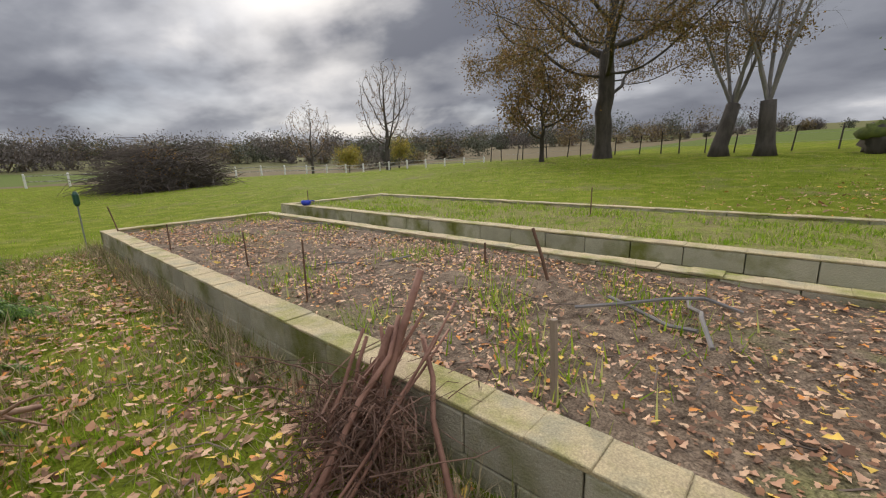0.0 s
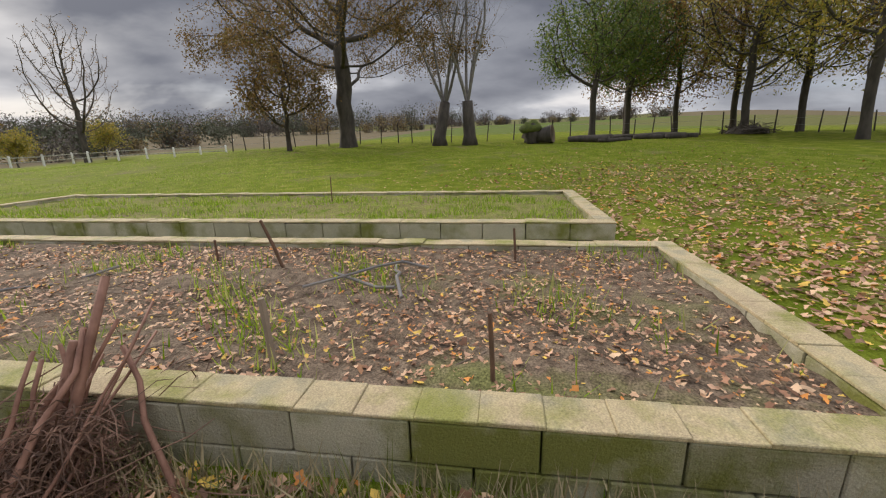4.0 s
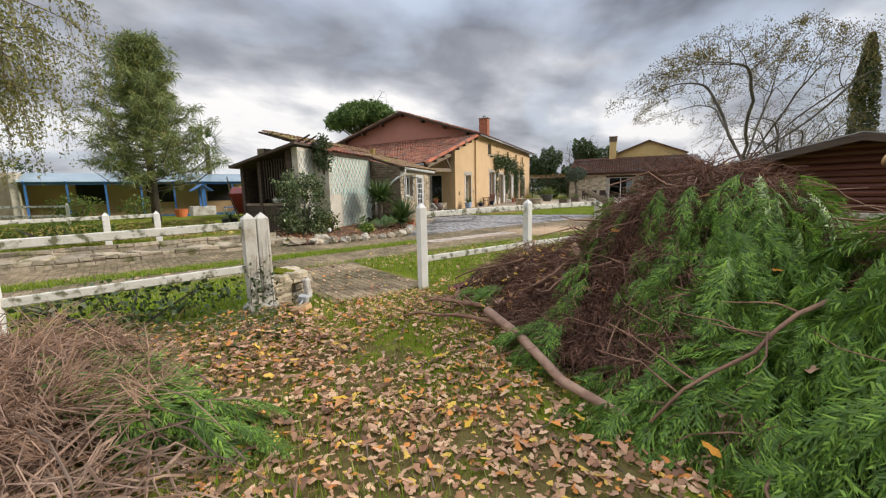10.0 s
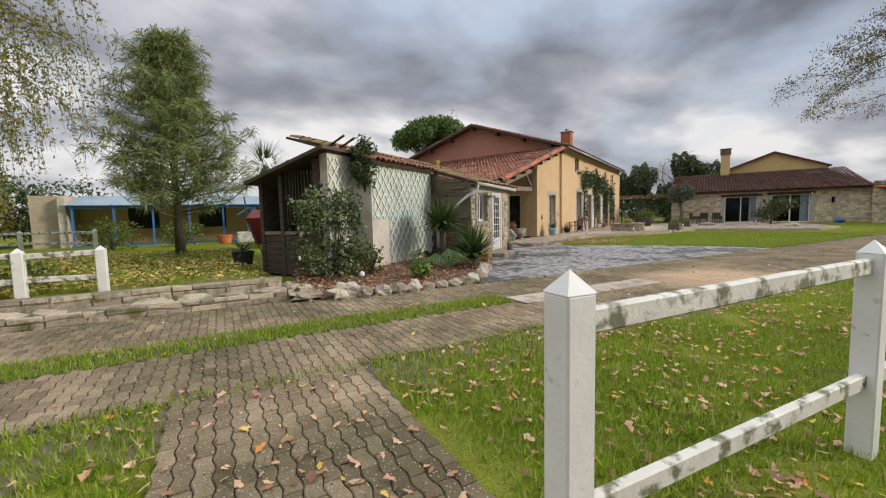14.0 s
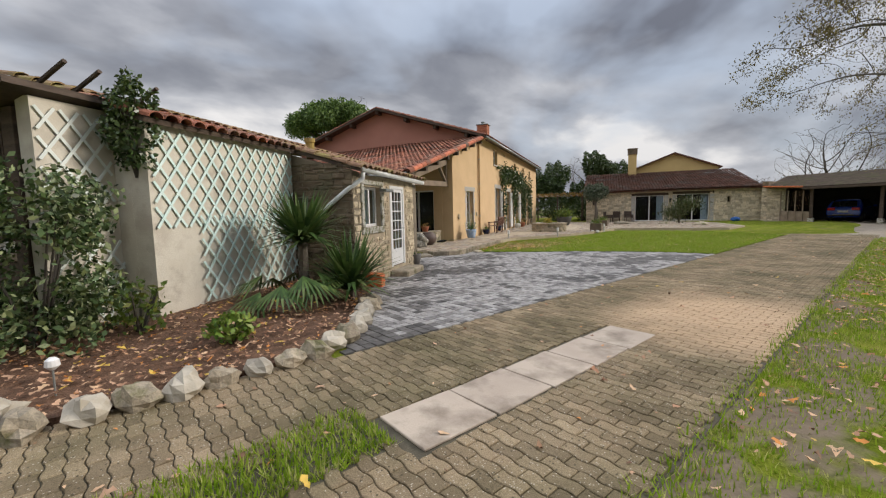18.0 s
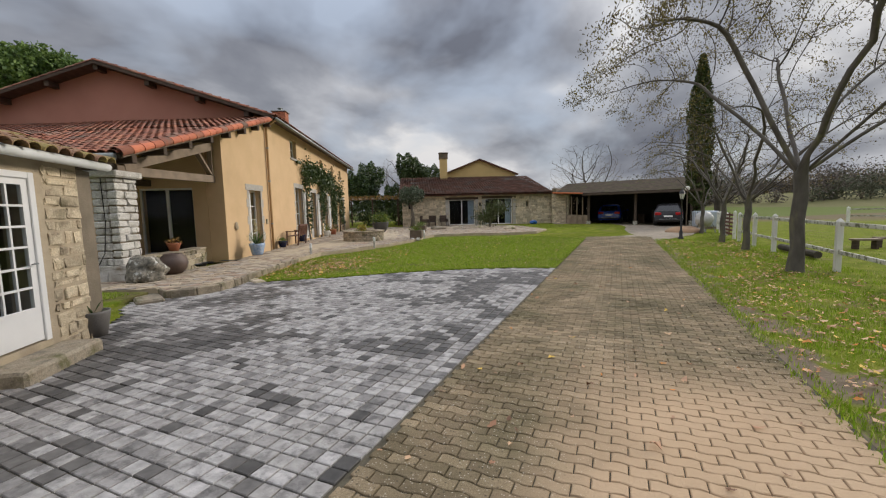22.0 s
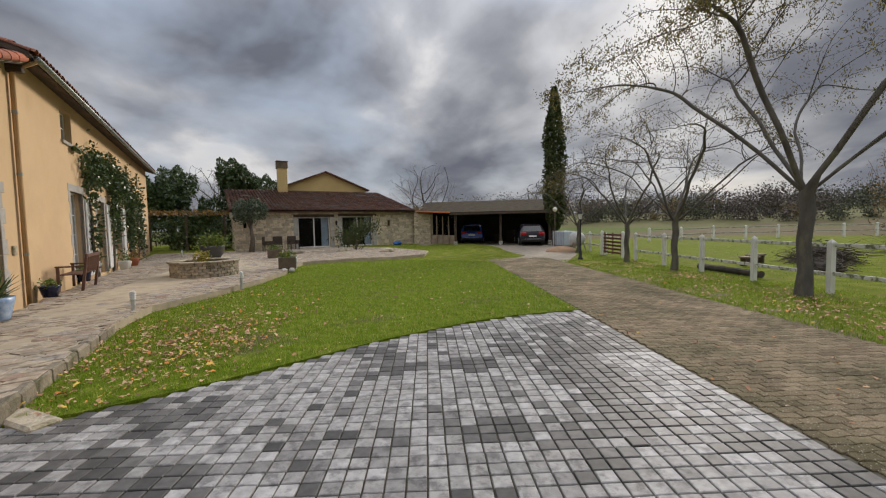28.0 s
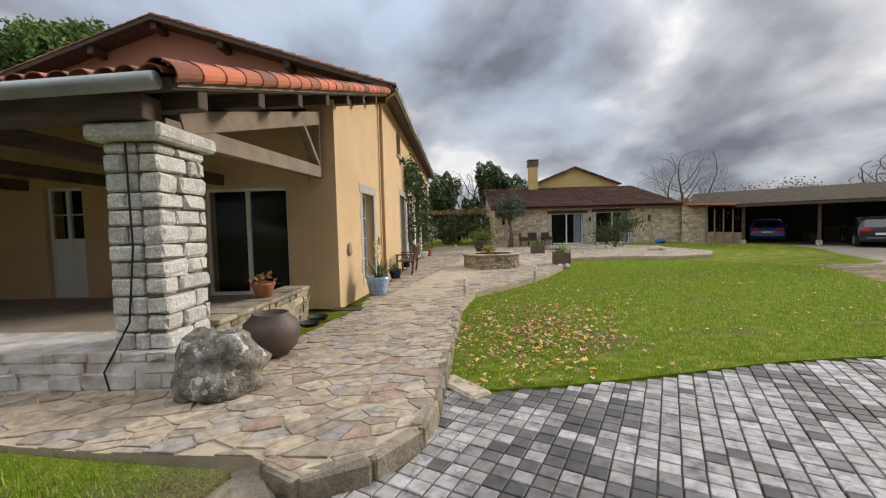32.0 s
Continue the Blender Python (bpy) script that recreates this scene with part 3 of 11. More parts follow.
LEAF_G = choice_mat("fallen_leaf", [(0.486, 0.281, 0.158), (0.358, 0.183, 0.0945), (0.64, 0.415, 0.252), (0.678, 0.451, 0.0945), (0.218, 0.11, 0.063), (0.64, 0.256, 0.063), (0.538, 0.329, 0.21), (0.397, 0.207, 0.121), (0.666, 0.451, 0.278), (0.294, 0.171, 0.0998), (0.474, 0.268, 0.163), (0.192, 0.104, 0.063), (0.576, 0.354, 0.221)], rough=0.75, translucent=0.1)
LEAF_OAK = choice_mat("oak_leaf", [(0.19, 0.115, 0.04), (0.25, 0.15, 0.045), (0.13, 0.085, 0.035), (0.18, 0.14, 0.045)], rough=0.6, translucent=0.35)
LEAF_ROB = choice_mat("dry_pod_leaf", [(0.13, 0.11, 0.04), (0.18, 0.145, 0.05), (0.10, 0.08, 0.04), (0.24, 0.20, 0.05)], rough=0.7, translucent=0.25)
LEAF_GRN = choice_mat("green_leaf", [(0.10, 0.155, 0.028), (0.13, 0.19, 0.035), (0.08, 0.125, 0.025), (0.20, 0.22, 0.045)], rough=0.5, translucent=0.4)
LEAF_PIN = choice_mat("stone_pine_needle", [(0.105, 0.175, 0.0473), (0.14, 0.224, 0.0567), (0.182, 0.266, 0.0675), (0.084, 0.14, 0.0405)], rough=0.6, translucent=0.2)
LEAF_IVY = choice_mat("ivy_leaf", [(0.028, 0.055, 0.014), (0.04, 0.075, 0.018), (0.055, 0.09, 0.022), (0.09, 0.13, 0.04)], rough=0.35, translucent=0.15, spec=0.5)
LEAF_YEL = choice_mat("yellow_leaf", [(0.36, 0.29, 0.05), (0.28, 0.25, 0.05), (0.21, 0.22, 0.05), (0.42, 0.31, 0.06)], rough=0.6, translucent=0.45)
LEAF_AUT = choice_mat("autumn_leaf", [(0.28, 0.15, 0.045), (0.22, 0.125, 0.05), (0.34, 0.20, 0.045), (0.18, 0.12, 0.045)], rough=0.6, translucent=0.3)
CONIF = choice_mat("conifer_spray", [(0.115, 0.221, 0.0357), (0.176, 0.305, 0.0462), (0.257, 0.416, 0.063), (0.081, 0.156, 0.0315), (0.135, 0.227, 0.0578)], rough=0.5, translucent=0.3)
CONIF_B = choice_mat("dead_conifer_spray", [(0.156, 0.0748, 0.0483), (0.102, 0.0506, 0.0357), (0.24, 0.127, 0.0788), (0.132, 0.0715, 0.0525), (0.192, 0.105, 0.0714)], rough=0.8, translucent=0.15)
DRY_SPRAY = choice_mat("dry_tan_spray", [(0.30, 0.19, 0.125), (0.22, 0.13, 0.085), (0.38, 0.25, 0.17), (0.26, 0.17, 0.12)], rough=0.85, translucent=0.1)
NEEDLE = choice_mat("pine_needle", [(0.175, 0.234, 0.082), (0.225, 0.281, 0.102), (0.137, 0.187, 0.0667), (0.275, 0.275, 0.082)], rough=0.5, translucent=0.2)
CYPR = choice_mat("cypress_spray", [(0.04, 0.062, 0.018), (0.055, 0.08, 0.022), (0.07, 0.09, 0.028), (0.085, 0.085, 0.028)], rough=0.6, translucent=0.1)
YUCCA = choice_mat("sword_leaf", [(0.07, 0.13, 0.035), (0.10, 0.165, 0.045), (0.14, 0.19, 0.06), (0.05, 0.095, 0.03)], rough=0.4, translucent=0.15)


def clean_patch(m):
    """Part of the drive has been washed back to the pavers' own tan."""
    nt = m.node_tree
    bs = nt.nodes["Principled BSDF"]
    old = bs.inputs["Base Color"].links[0].from_socket
    geo = nt.nodes.new("ShaderNodeNewGeometry")
    nz = nt.nodes.new("ShaderNodeTexNoise")
    nz.inputs["Scale"].default_value, nz.inputs["Detail"].default_value = 1.1, 4
    nt.links.new(geo.outputs["Position"], nz.inputs["Vector"])
    off = nt.nodes.new("ShaderNodeVectorMath")
    off.operation = "MULTIPLY_ADD"
    nt.links.new(nz.outputs["Color"], off.inputs[0])
    off.inputs[1].default_value = (1.6, 2.2, 0)
    nt.links.new(geo.outputs["Position"], off.inputs[2])
    sep = nt.nodes.new("ShaderNodeSeparateXYZ")
    nt.links.new(off.outputs[0], sep.inputs[0])
    fac = None
    for axis, lo, hi in ((1, 11.9, 13.4), (1, 16.4, 14.2), (0, -12.45, -11.2)):
        mr = nt.nodes.new("ShaderNodeMapRange")
        mr.interpolation_type = "SMOOTHSTEP"
        mr.inputs[1].default_value, mr.inputs[2].default_value = min(lo, hi), max(lo, hi)
        if lo > hi:
            mr.inputs[3].default_value, mr.inputs[4].default_value = 1.0, 0.0
        nt.links.new(sep.outputs[axis], mr.inputs[0])
        if fac is None:
            fac = mr.outputs[0]
        else:
            mu = nt.nodes.new("ShaderNodeMath")
            mu.operation = "MULTIPLY"
            nt.links.new(fac, mu.inputs[0]), nt.links.new(mr.outputs[0], mu.inputs[1])
            fac = mu.outputs[0]
    tan = nt.nodes.new("ShaderNodeMix")
    tan.data_type = "RGBA"
    nt.links.new(nz.outputs[0], tan.inputs[0])
    tan.inputs[6].default_value, tan.inputs[7].default_value = (0.50, 0.35, 0.215, 1), (0.56, 0.41, 0.27, 1)
    mx = nt.nodes.new("ShaderNodeMix")
    mx.data_type = "RGBA"
    nt.links.new(fac, mx.inputs[0]), nt.links.new(old, mx.inputs[6]), nt.links.new(tan.outputs[2], mx.inputs[7])
    nt.links.new(mx.outputs[2], bs.inputs["Base Color"])


clean_patch(PAVER)
clean_patch(PAVER_I)

# ---- plan: the yard's outlines ----
DRIVE_L, DRIVE_R = -13.85, -10.85
PAVED = [(-13.84, 8.55), (-13.84, 14.0), (-13.85, 20.75), (-15.1, 20.45), (-15.98, 20.05), (-17.3, 19.15), (-18.2, 18.35), (-19.2, 17.5), (-19.8, 17.08),
         (-20.3, 16.85), (-20.08, 16.3), (-19.96, 15.9), (-20.02, 15.45), (-20.25, 15.1), (-20.6, 14.6), (-20.2, 14.2), (-19.6, 13.95), (-18.75, 12.9), (-17.95, 11.9),
         (-17.2, 10.95), (-16.4, 10.2), (-15.2, 9.45)]
LAWN = [(-13.85, 20.79), (-13.85, 26.0), (-13.85, 30.9), (-14.6, 31.5), (-16.2, 32.4), (-18.2, 32.9), (-20.4, 32.4), (-22.1, 31.2), (-22.0, 29.6), (-21.6, 27.6), (-21.55, 25.4),
        (-21.75, 23.4), (-22.15, 21.6), (-21.7, 20.0), (-20.9, 18.2), (-20.45, 17.2), (-20.3, 16.9), (-19.8, 17.12), (-19.2, 17.54), (-18.2, 18.39), (-17.3, 19.19), (-15.98, 20.09), (-15.1, 20.49)]
TERRACE = [(-20.3, 16.85), (-20.45, 17.2), (-20.9, 18.2), (-21.7, 20.0), (-22.15, 21.6), (-21.75, 23.4), (-21.55, 25.4), (-21.6, 27.6), (-22.0, 29.6), (-22.1, 31.2), (-20.4, 32.4), (-18.2, 32.9),
           (-16.8, 34.2), (-16.6, 36.5), (-19.4, 41.0), (-24.0, 42.9), (-29.4, 40.1), (-33.5, 38.9), (-23.3, 18.9), (-22.6, 16.7), (-25.4, 15.6), (-25.4, 13.75), (-23.4, 14.08), (-22.3, 14.42), (-21.7, 14.64), (-20.7, 15.1),
           (-20.25, 15.1), (-20.02, 15.45), (-19.96, 15.9), (-20.08, 16.3)]


def height(x, y):
    """Level of the land."""
    x, y = np.asarray(x, float), np.asarray(y, float)
    up = 0.058 * np.clip(x - 2.0, 0, 24) * (0.22 + 0.78 * smooth01((34 - y) / 24))
    away = np.hypot(x + 4, y - 8)
    ang = np.arctan2(x - 0, y - 8)                     # clockwise from +y
    side = smooth01((ang + 0.5) / 0.5) * smooth01((2.6 - ang) / 0.6)
    hill = side * (0.055 * np.clip(away - 48, 0, 260) * (0.55 + 0.45 * smooth01((ang - 0.55) / 0.6))) * (1 - 0.55 * smooth01((away - 180) / 400))
    dip = -1.2 * side * smooth01((away - 40) / 25) * smooth01((1.0 - ang) / 0.4) * smooth01((130 - away) / 50)
    wave = 0.03 * np.sin(x * 0.9 + 1.1 * np.sin(y * 0.6)) * smooth01((x - 1) / 3) + 0.5 * side * np.sin(x * 0.03) * smooth01((away - 60) / 60)
    bank = 0.33 * smooth01((-15.0 - x) / 0.5) * smooth01((5.2 - y) / 0.8)
    barn = 0.22 * smooth01((y - 30) / 12) * smooth01((-9 - x) / 5)
    return up + hill + dip + wave + barn + bank


def build_ground():
    def axis(lo, hi, step, far):
        mid = list(np.arange(lo, hi + 0.01, step))
        out, d = [], step
        p = hi
        while p < far:
            d *= 1.16
            p += d
            out.append(p)
        left, d, p = [], step, lo
        while p > -far:
            d *= 1.16
            p -= d
            left.append(p)
        return np.array(left[::-1] + mid + out)

    xs, ys = axis(-26, 26, 0.6, 900), axis(-8, 46, 0.6, 900)
    gx, gy = np.meshgrid(xs, ys, indexing="ij")
    v = np.stack([gx, gy, height(gx, gy)], -1).reshape(-1, 3)
    n = len(ys)
    f = [(i * n + j, (i + 1) * n + j, (i + 1) * n + j + 1, i * n + j + 1) for i in range(len(xs) - 1) for j in range(n - 1)]
    g = Geo()
    g.v, g.f, g.n = [v], f, len(v)
    return g.ob("ground", LAND, smooth=True, kind="structure", label="grassy ground with bare patches, fields beyond", category="ground")


def land_material():
    """Pasture near by, fields of stubble, plough and winter wheat beyond."""
    m = mat("pasture", (0.11, 0.142, 0.014), (0.20, 0.212, 0.036), (0.145, 0.175, 0.02), scale=2.2, rough=0.92, bump=0.8, bscale=24, fine=0.35,
            dirt=(0.19, 0.165, 0.075), dscale=0.8, dlow=0.54, dhigh=0.74, spec=0.02)
    nt = m.node_tree
    bs = nt.nodes["Principled BSDF"]
    near = bs.inputs["Base Color"].links[0].from_socket
    geo = nt.nodes.new("ShaderNodeNewGeometry")
    vor = nt.nodes.new("ShaderNodeTexVoronoi")
    vor.inputs["Scale"].default_value = 0.011
    mp = nt.nodes.new("ShaderNodeMapping")
    mp.inputs["Scale"].default_value = (1, 1.7, 0)
    mp.inputs["Rotation"].default_value = (0, 0, 0.6)
    nt.links.new(geo.outputs["Position"], mp.inputs[0]), nt.links.new(mp.outputs[0], vor.inputs["Vector"])
    sep = nt.nodes.new("ShaderNodeSeparateColor")
    nt.links.new(vor.outputs["Color"], sep.inputs[0])
    r = nt.nodes.new("ShaderNodeValToRGB")
    r.color_ramp.interpolation = "CONSTANT"
    cols = [(0.14, 0.14, 0.055), (0.16, 0.13, 0.08), (0.12, 0.15, 0.045), (0.145, 0.115, 0.075), (0.15, 0.145, 0.068)]
    while len(r.color_ramp.elements) < len(cols):
        r.color_ramp.elements.new(0.5)
    for i, (e, c) in enumerate(zip(r.color_ramp.elements, cols)):
        e.position, e.color = i / len(cols), (*c, 1)
    nt.links.new(sep.outputs[0], r.inputs[0])
    dist = nt.nodes.new("ShaderNodeVectorMath")
    dist.operation = "DISTANCE"
    dist.inputs[1].default_value = (-4, 8, 0)
    nt.links.new(geo.outputs["Position"], dist.inputs[0])
    mr = nt.nodes.new("ShaderNodeMapRange")
    mr.inputs[1].default_value, mr.inputs[2].default_value = 58, 66
    nt.links.new(dist.outputs["Value"], mr.inputs[0])
    mx = nt.nodes.new("ShaderNodeMix")
    mx.data_type = "RGBA"
    nt.links.new(mr.outputs[0], mx.inputs[0]), nt.links.new(near, mx.inputs[6]), nt.links.new(r.outputs[0], mx.inputs[7])
    # trodden soil along the drive's edge and under the trees
    nz = nt.nodes.new("ShaderNodeTexNoise")
    nz.inputs["Scale"].default_value, nz.inputs["Detail"].default_value = 1.6, 7
    nt.links.new(geo.outputs["Position"], nz.inputs["Vector"])
    sx = nt.nodes.new("ShaderNodeSeparateXYZ")
    nt.links.new(geo.outputs["Position"], sx.inputs[0])
    strip = nt.nodes.new("ShaderNodeMapRange")
    strip.inputs[1].default_value, strip.inputs[2].default_value, strip.inputs[3].default_value, strip.inputs[4].default_value = -10.8, -9.4, 0.30, -0.1
    nt.links.new(sx.outputs[0], strip.inputs[0])
    yard = nt.nodes.new("ShaderNodeMapRange")
    yard.inputs[1].default_value, yard.inputs[2].default_value, yard.inputs[3].default_value, yard.inputs[4].default_value = -11.4, -11.0, 0.0, 1.0
    nt.links.new(sx.outputs[0], yard.inputs[0])
    su = nt.nodes.new("ShaderNodeMath")
    su.operation = "ADD"
    nt.links.new(nz.outputs[0], su.inputs[0]), nt.links.new(strip.outputs[0], su.inputs[1])
    th = nt.nodes.new("ShaderNodeMapRange")
    th.inputs[1].default_value, th.inputs[2].default_value = 0.66, 0.75
    nt.links.new(su.outputs[0], th.inputs[0])
    mu = nt.nodes.new("ShaderNodeMath")
    mu.operation = "MULTIPLY"
    nt.links.new(th.outputs[0], mu.inputs[0]), nt.links.new(yard.outputs[0], mu.inputs[1])
    m2 = nt.nodes.new("ShaderNodeMix")
    m2.data_type = "RGBA"
    nt.links.new(mu.outputs[0], m2.inputs[0]), nt.links.new(mx.outputs[2], m2.inputs[6])
    m2.inputs[7].default_value = (0.20, 0.16, 0.115, 1)
    # rotted leaves on the way between the heap and the fence
    way = nt.nodes.new("ShaderNodeVectorMath")
    way.operation = "MULTIPLY"
    way.inputs[1].default_value = (0.235, 0.34, 0)
    away = nt.nodes.new("ShaderNodeVectorMath")
    away.operation = "DISTANCE"
    away.inputs[1].default_value = (-4.9 * 0.235, 2.4 * 0.34, 0)
    nt.links.new(geo.outputs["Position"], way.inputs[0]), nt.links.new(way.outputs[0], away.inputs[0])
    nl = nt.nodes.new("ShaderNodeTexNoise")
    nl.inputs["Scale"].default_value, nl.inputs["Detail"].default_value = 2.6, 8
    nt.links.new(geo.outputs["Position"], nl.inputs["Vector"])
    df = nt.nodes.new("ShaderNodeMath")
    df.operation = "MULTIPLY_ADD"
    df.inputs[1].default_value = -0.42
    nt.links.new(away.outputs["Value"], df.inputs[0]), nt.links.new(nl.outputs[0], df.inputs[2])
    cov = nt.nodes.new("ShaderNodeMapRange")
    cov.inputs[1].default_value, cov.inputs[2].default_value, cov.inputs[4].default_value = 0.24, 0.36, 0.7
    nt.links.new(df.outputs[0], cov.inputs[0])
    m3 = nt.nodes.new("ShaderNodeMix")
    m3.data_type = "RGBA"
    nt.links.new(cov.outputs[0], m3.inputs[0]), nt.links.new(m2.outputs[2], m3.inputs[6])
    m3.inputs[7].default_value = (0.135, 0.085, 0.05, 1)
    nt.links.new(m3.outputs[2], bs.inputs["Base Color"])
    return m


LAND = land_material()
build_ground()
Geo().prism([(DRIVE_R, -14), (DRIVE_R, 46), (DRIVE_L, 46), (DRIVE_L, 8.5), (-14.15, 5.2), (-14.3, 3.6), (-14.9, 1.6), (-16.5, -14)], -0.3, 0.006).ob(
    "road", JOINT, kind="structure", label="sandy bed of the paved drive", category="drive")
# forecourt of the open garage
Geo().prism([(DRIVE_R, 30), (-8.9, 34), (-7.4, 40), (-7.2, 52), (-18, 52), (-17.4, 45), (-15.0, 37.5), (DRIVE_L, 34), (DRIVE_L, 31)], -0.2, [0.012, 0.03, 0.12, 0.2, 0.24, 0.24, 0.10, 0.03, 0.012]).ob(
    "pavement_yard", mat("grit_yard", (0.25, 0.21, 0.155), (0.31, 0.26, 0.20), scale=2, rough=0.9, bump=0.5, bscale=60, fine=0.2, dirt=(0.19, 0.16, 0.12), dscale=0.6),
    kind="structure", label="gravelly beige forecourt before the open garage", category="pavement")
Geo().prism([(-8.2, 3.7), (-8.2, 5.1), (-10.84, 5.2), (-10.84, 3.66)], -0.2, 0.005).ob("pavement_path", JOINT, kind="structure", label="bed of the short paver path through the fence gap", category="path")
Geo().prism(PAVED, -0.3, 0.004).ob("pavement", JOINT, kind="structure", label="sandy bed under the grey setts", category="pavement")
Geo().prism(LAWN, -0.3, 0.032).ob("lawn", GRASS, kind="structure", label="mown lawn strewn with a few leaves", category="lawn")
Geo().prism(TERRACE, -0.3, [0.168 if i < 9 or i > 18 else 0.168 + 0.006 * (TERRACE[i][1] - 30) for i in range(len(TERRACE))]).ob("terrace", MORTAR, kind="structure", label="mortar bed of the flagstone terrace", category="terrace")

GRASSB = [(-26, 12.6), (-20.95, 13.35), (-20.4, 14.0), (-20.66, 14.55), (-20.75, 14.98), (-21.7, 14.59), (-22.3, 14.37), (-23.4, 14.03), (-25.45, 13.7), (-26, 13.6)]
Geo().prism(GRASSB, -0.2, [0.06, 0.05, 0.05, 0.09, 0.13, 0.145, 0.15, 0.15, 0.15, 0.14]).ob("grass_bank", GRASS, kind="structure", label="grass bank level with the flagstones", category="lawn")

# ---- house: x along the front wall, y into the house ----
HX, HY, HR = -23.4, 18.73, 117.4
house = thing("house", HX, HY, 0, HR, "ochre rendered farmhouse with clay-tiled roofs and a rose gable", "house")


def wall_with_holes(x0, x1, z0, ztop, holes, y0, y1, g=None):
    """Wall along x from x0 to x1, openings (xa, xb, za, zb); ztop(x): its upper edge."""
    g = g or Geo()
    xs = sorted({x0, x1, *[h[0] for h in holes], *[h[1] for h in holes]})
    for a, b in zip(xs, xs[1:]):
        mid = (a + b) / 2
        hs = sorted([h for h in holes if h[0] <= mid <= h[1]], key=lambda h: h[2])
        z = z0
        for h in hs:
            if h[2] > z + 1e-4:
                g.box(a, y0, z, b, y1, h[2])
            z = h[3]
        g.add([(a, y0, z), (b, y0, z), (b, y1, z), (a, y1, z), (a, y0, ztop(a)), (b, y0, ztop(b)), (b, y1, ztop(b)), (a, y1, ztop(a))],
              [(3, 2, 1, 0), (4, 5, 6, 7), (0, 1, 5, 4), (1, 2, 6, 5), (2, 3, 7, 6), (3, 0, 4, 7)])
    return g


def eave(x):
    return 3.86 + 0.31 * x if x < 4.39 else 5.42


# the porch end of the front stands slightly askew to the rest
SKEW = Matrix.Translation((4.4, 0, 0)) @ Matrix.Rotation(radians(-4.5), 4, "Z") @ Matrix.Translation((-4.4, 0, 0))


# openings of the front: x0, x1, z0, z1
FRONT = [(2.5, 3.42, 0.3, 2.47), (7.75, 9.0, 0.3, 2.85), (10.6, 11.8, 0.15, 2.75), (13.6, 14.9, 0.15, 2.75), (16.9, 18.1, 0.15, 2.7), (20.0, 21.1, 0.15, 2.6),
         (7.3, 8.3, 4.25, 5.15), (13.2, 13.9, 4.0, 4.9), (16.6, 17.2, 4.1, 4.85), (19.6, 20.2, 4.1, 4.85)]
wall_with_holes(0.88, 4.399, 0.05, eave, FRONT[:1], 0, 0.55).ob("wall", RENDER, house).matrix_basis = SKEW
wall_with_holes(4.4, 23.6, 0.05, eave, FRONT[1:], 0, 0.55).ob("wall", RENDER, house)
wall_with_holes(0.82, 12, 0.05, lambda x: 3.9, [(1.26, 2.95, 0.36, 2.49), (5.42, 6.22, 0.36, 2.6)], -1.3, -0.9).ob("wall", RENDER, house).matrix_basis = pose(0, 0, 0, 0, 0, 90)
Geo().prism([(4.4, 0.551), (4.4, 12), (4.8, 12), (4.8, 0.551)][::-1], 0.05, 5.42).ob("wall", PINKR, house)
g = Geo()
g.add([(4.4, 0, 5.421), (4.4, 12, 5.421), (4.4, 6, 7.36), (4.8, 0, 5.421), (4.8, 12, 5.421), (4.8, 6, 7.36)], [(0, 2, 1), (3, 4, 5), (0, 1, 4, 3), (1, 2, 5, 4), (2, 0, 3, 5)])
g.ob("gable", PINKR, house)
Geo().box(4.8, 11.6, 0.05, 23.6, 12, 5.4).box(23.2, 0.55, 0.05, 23.6, 11.6, 5.4).ob("wall", RENDER, house)


def roof_slab(name, mt, quad, thick, parent):
    """A roof plane from four corners, thickened downward."""
    q = [Vector(p) for p in quad]
    n = (q[1] - q[0]).cross(q[3] - q[0]).normalized()
    if n.z < 0:
        n = -n
    g = Geo()
    g.add([tuple(p) for p in q] + [tuple(p - n * thick) for p in q], [(0, 1, 2, 3), (7, 6, 5, 4), (0, 4, 5, 1), (1, 5, 6, 2), (2, 6, 7, 3), (3, 7, 4, 0)])
    return g.ob(name, mt, parent)


roof_slab("roof", WOODD, [(3.86, -0.42, 5.38), (24.0, -0.42, 5.38), (24.0, 6, 7.46), (3.86, 6, 7.46)], 0.09, house)
roof_slab("roof", WOODD, [(3.86, 6.001, 7.46), (24.0, 6.001, 7.46), (24.0, 12.42, 5.38), (3.86, 12.42, 5.38)], 0.09, house)
roof_slab("porch_roof", WOODD, [(-3.55, -0.3, 2.93), (4.3, -0.3, 5.36), (4.3, 11.4, 5.36), (-3.55, 12.4, 2.93)], 0.1, house).matrix_basis = SKEW

# ---- plants ----
def leaf_quads(pts, size, rng, aspect=0.55, flat=0.0, hang=0.0):
    """Small four-cornered leaves at the points, turned at random."""
    n = len(pts)
    a = rng.normal(size=(n, 3))
    a[:, 2] = a[:, 2] * (1 - flat) - hang * 2
    a /= np.linalg.norm(a, axis=1, keepdims=True)
    b = np.cross(a, rng.normal(size=(n, 3)))
    b /= np.linalg.norm(b, axis=1, keepdims=True) + 1e-9
    s = size * rng.uniform(0.6, 1.3, (n, 1))
    p = np.asarray(pts)
    return np.stack([p - a * s * 0.5, p + b * s * aspect * 0.5 + a * s * 0.05, p + a * s * 0.5, p - b * s * aspect * 0.5 + a * s * 0.05], 1)


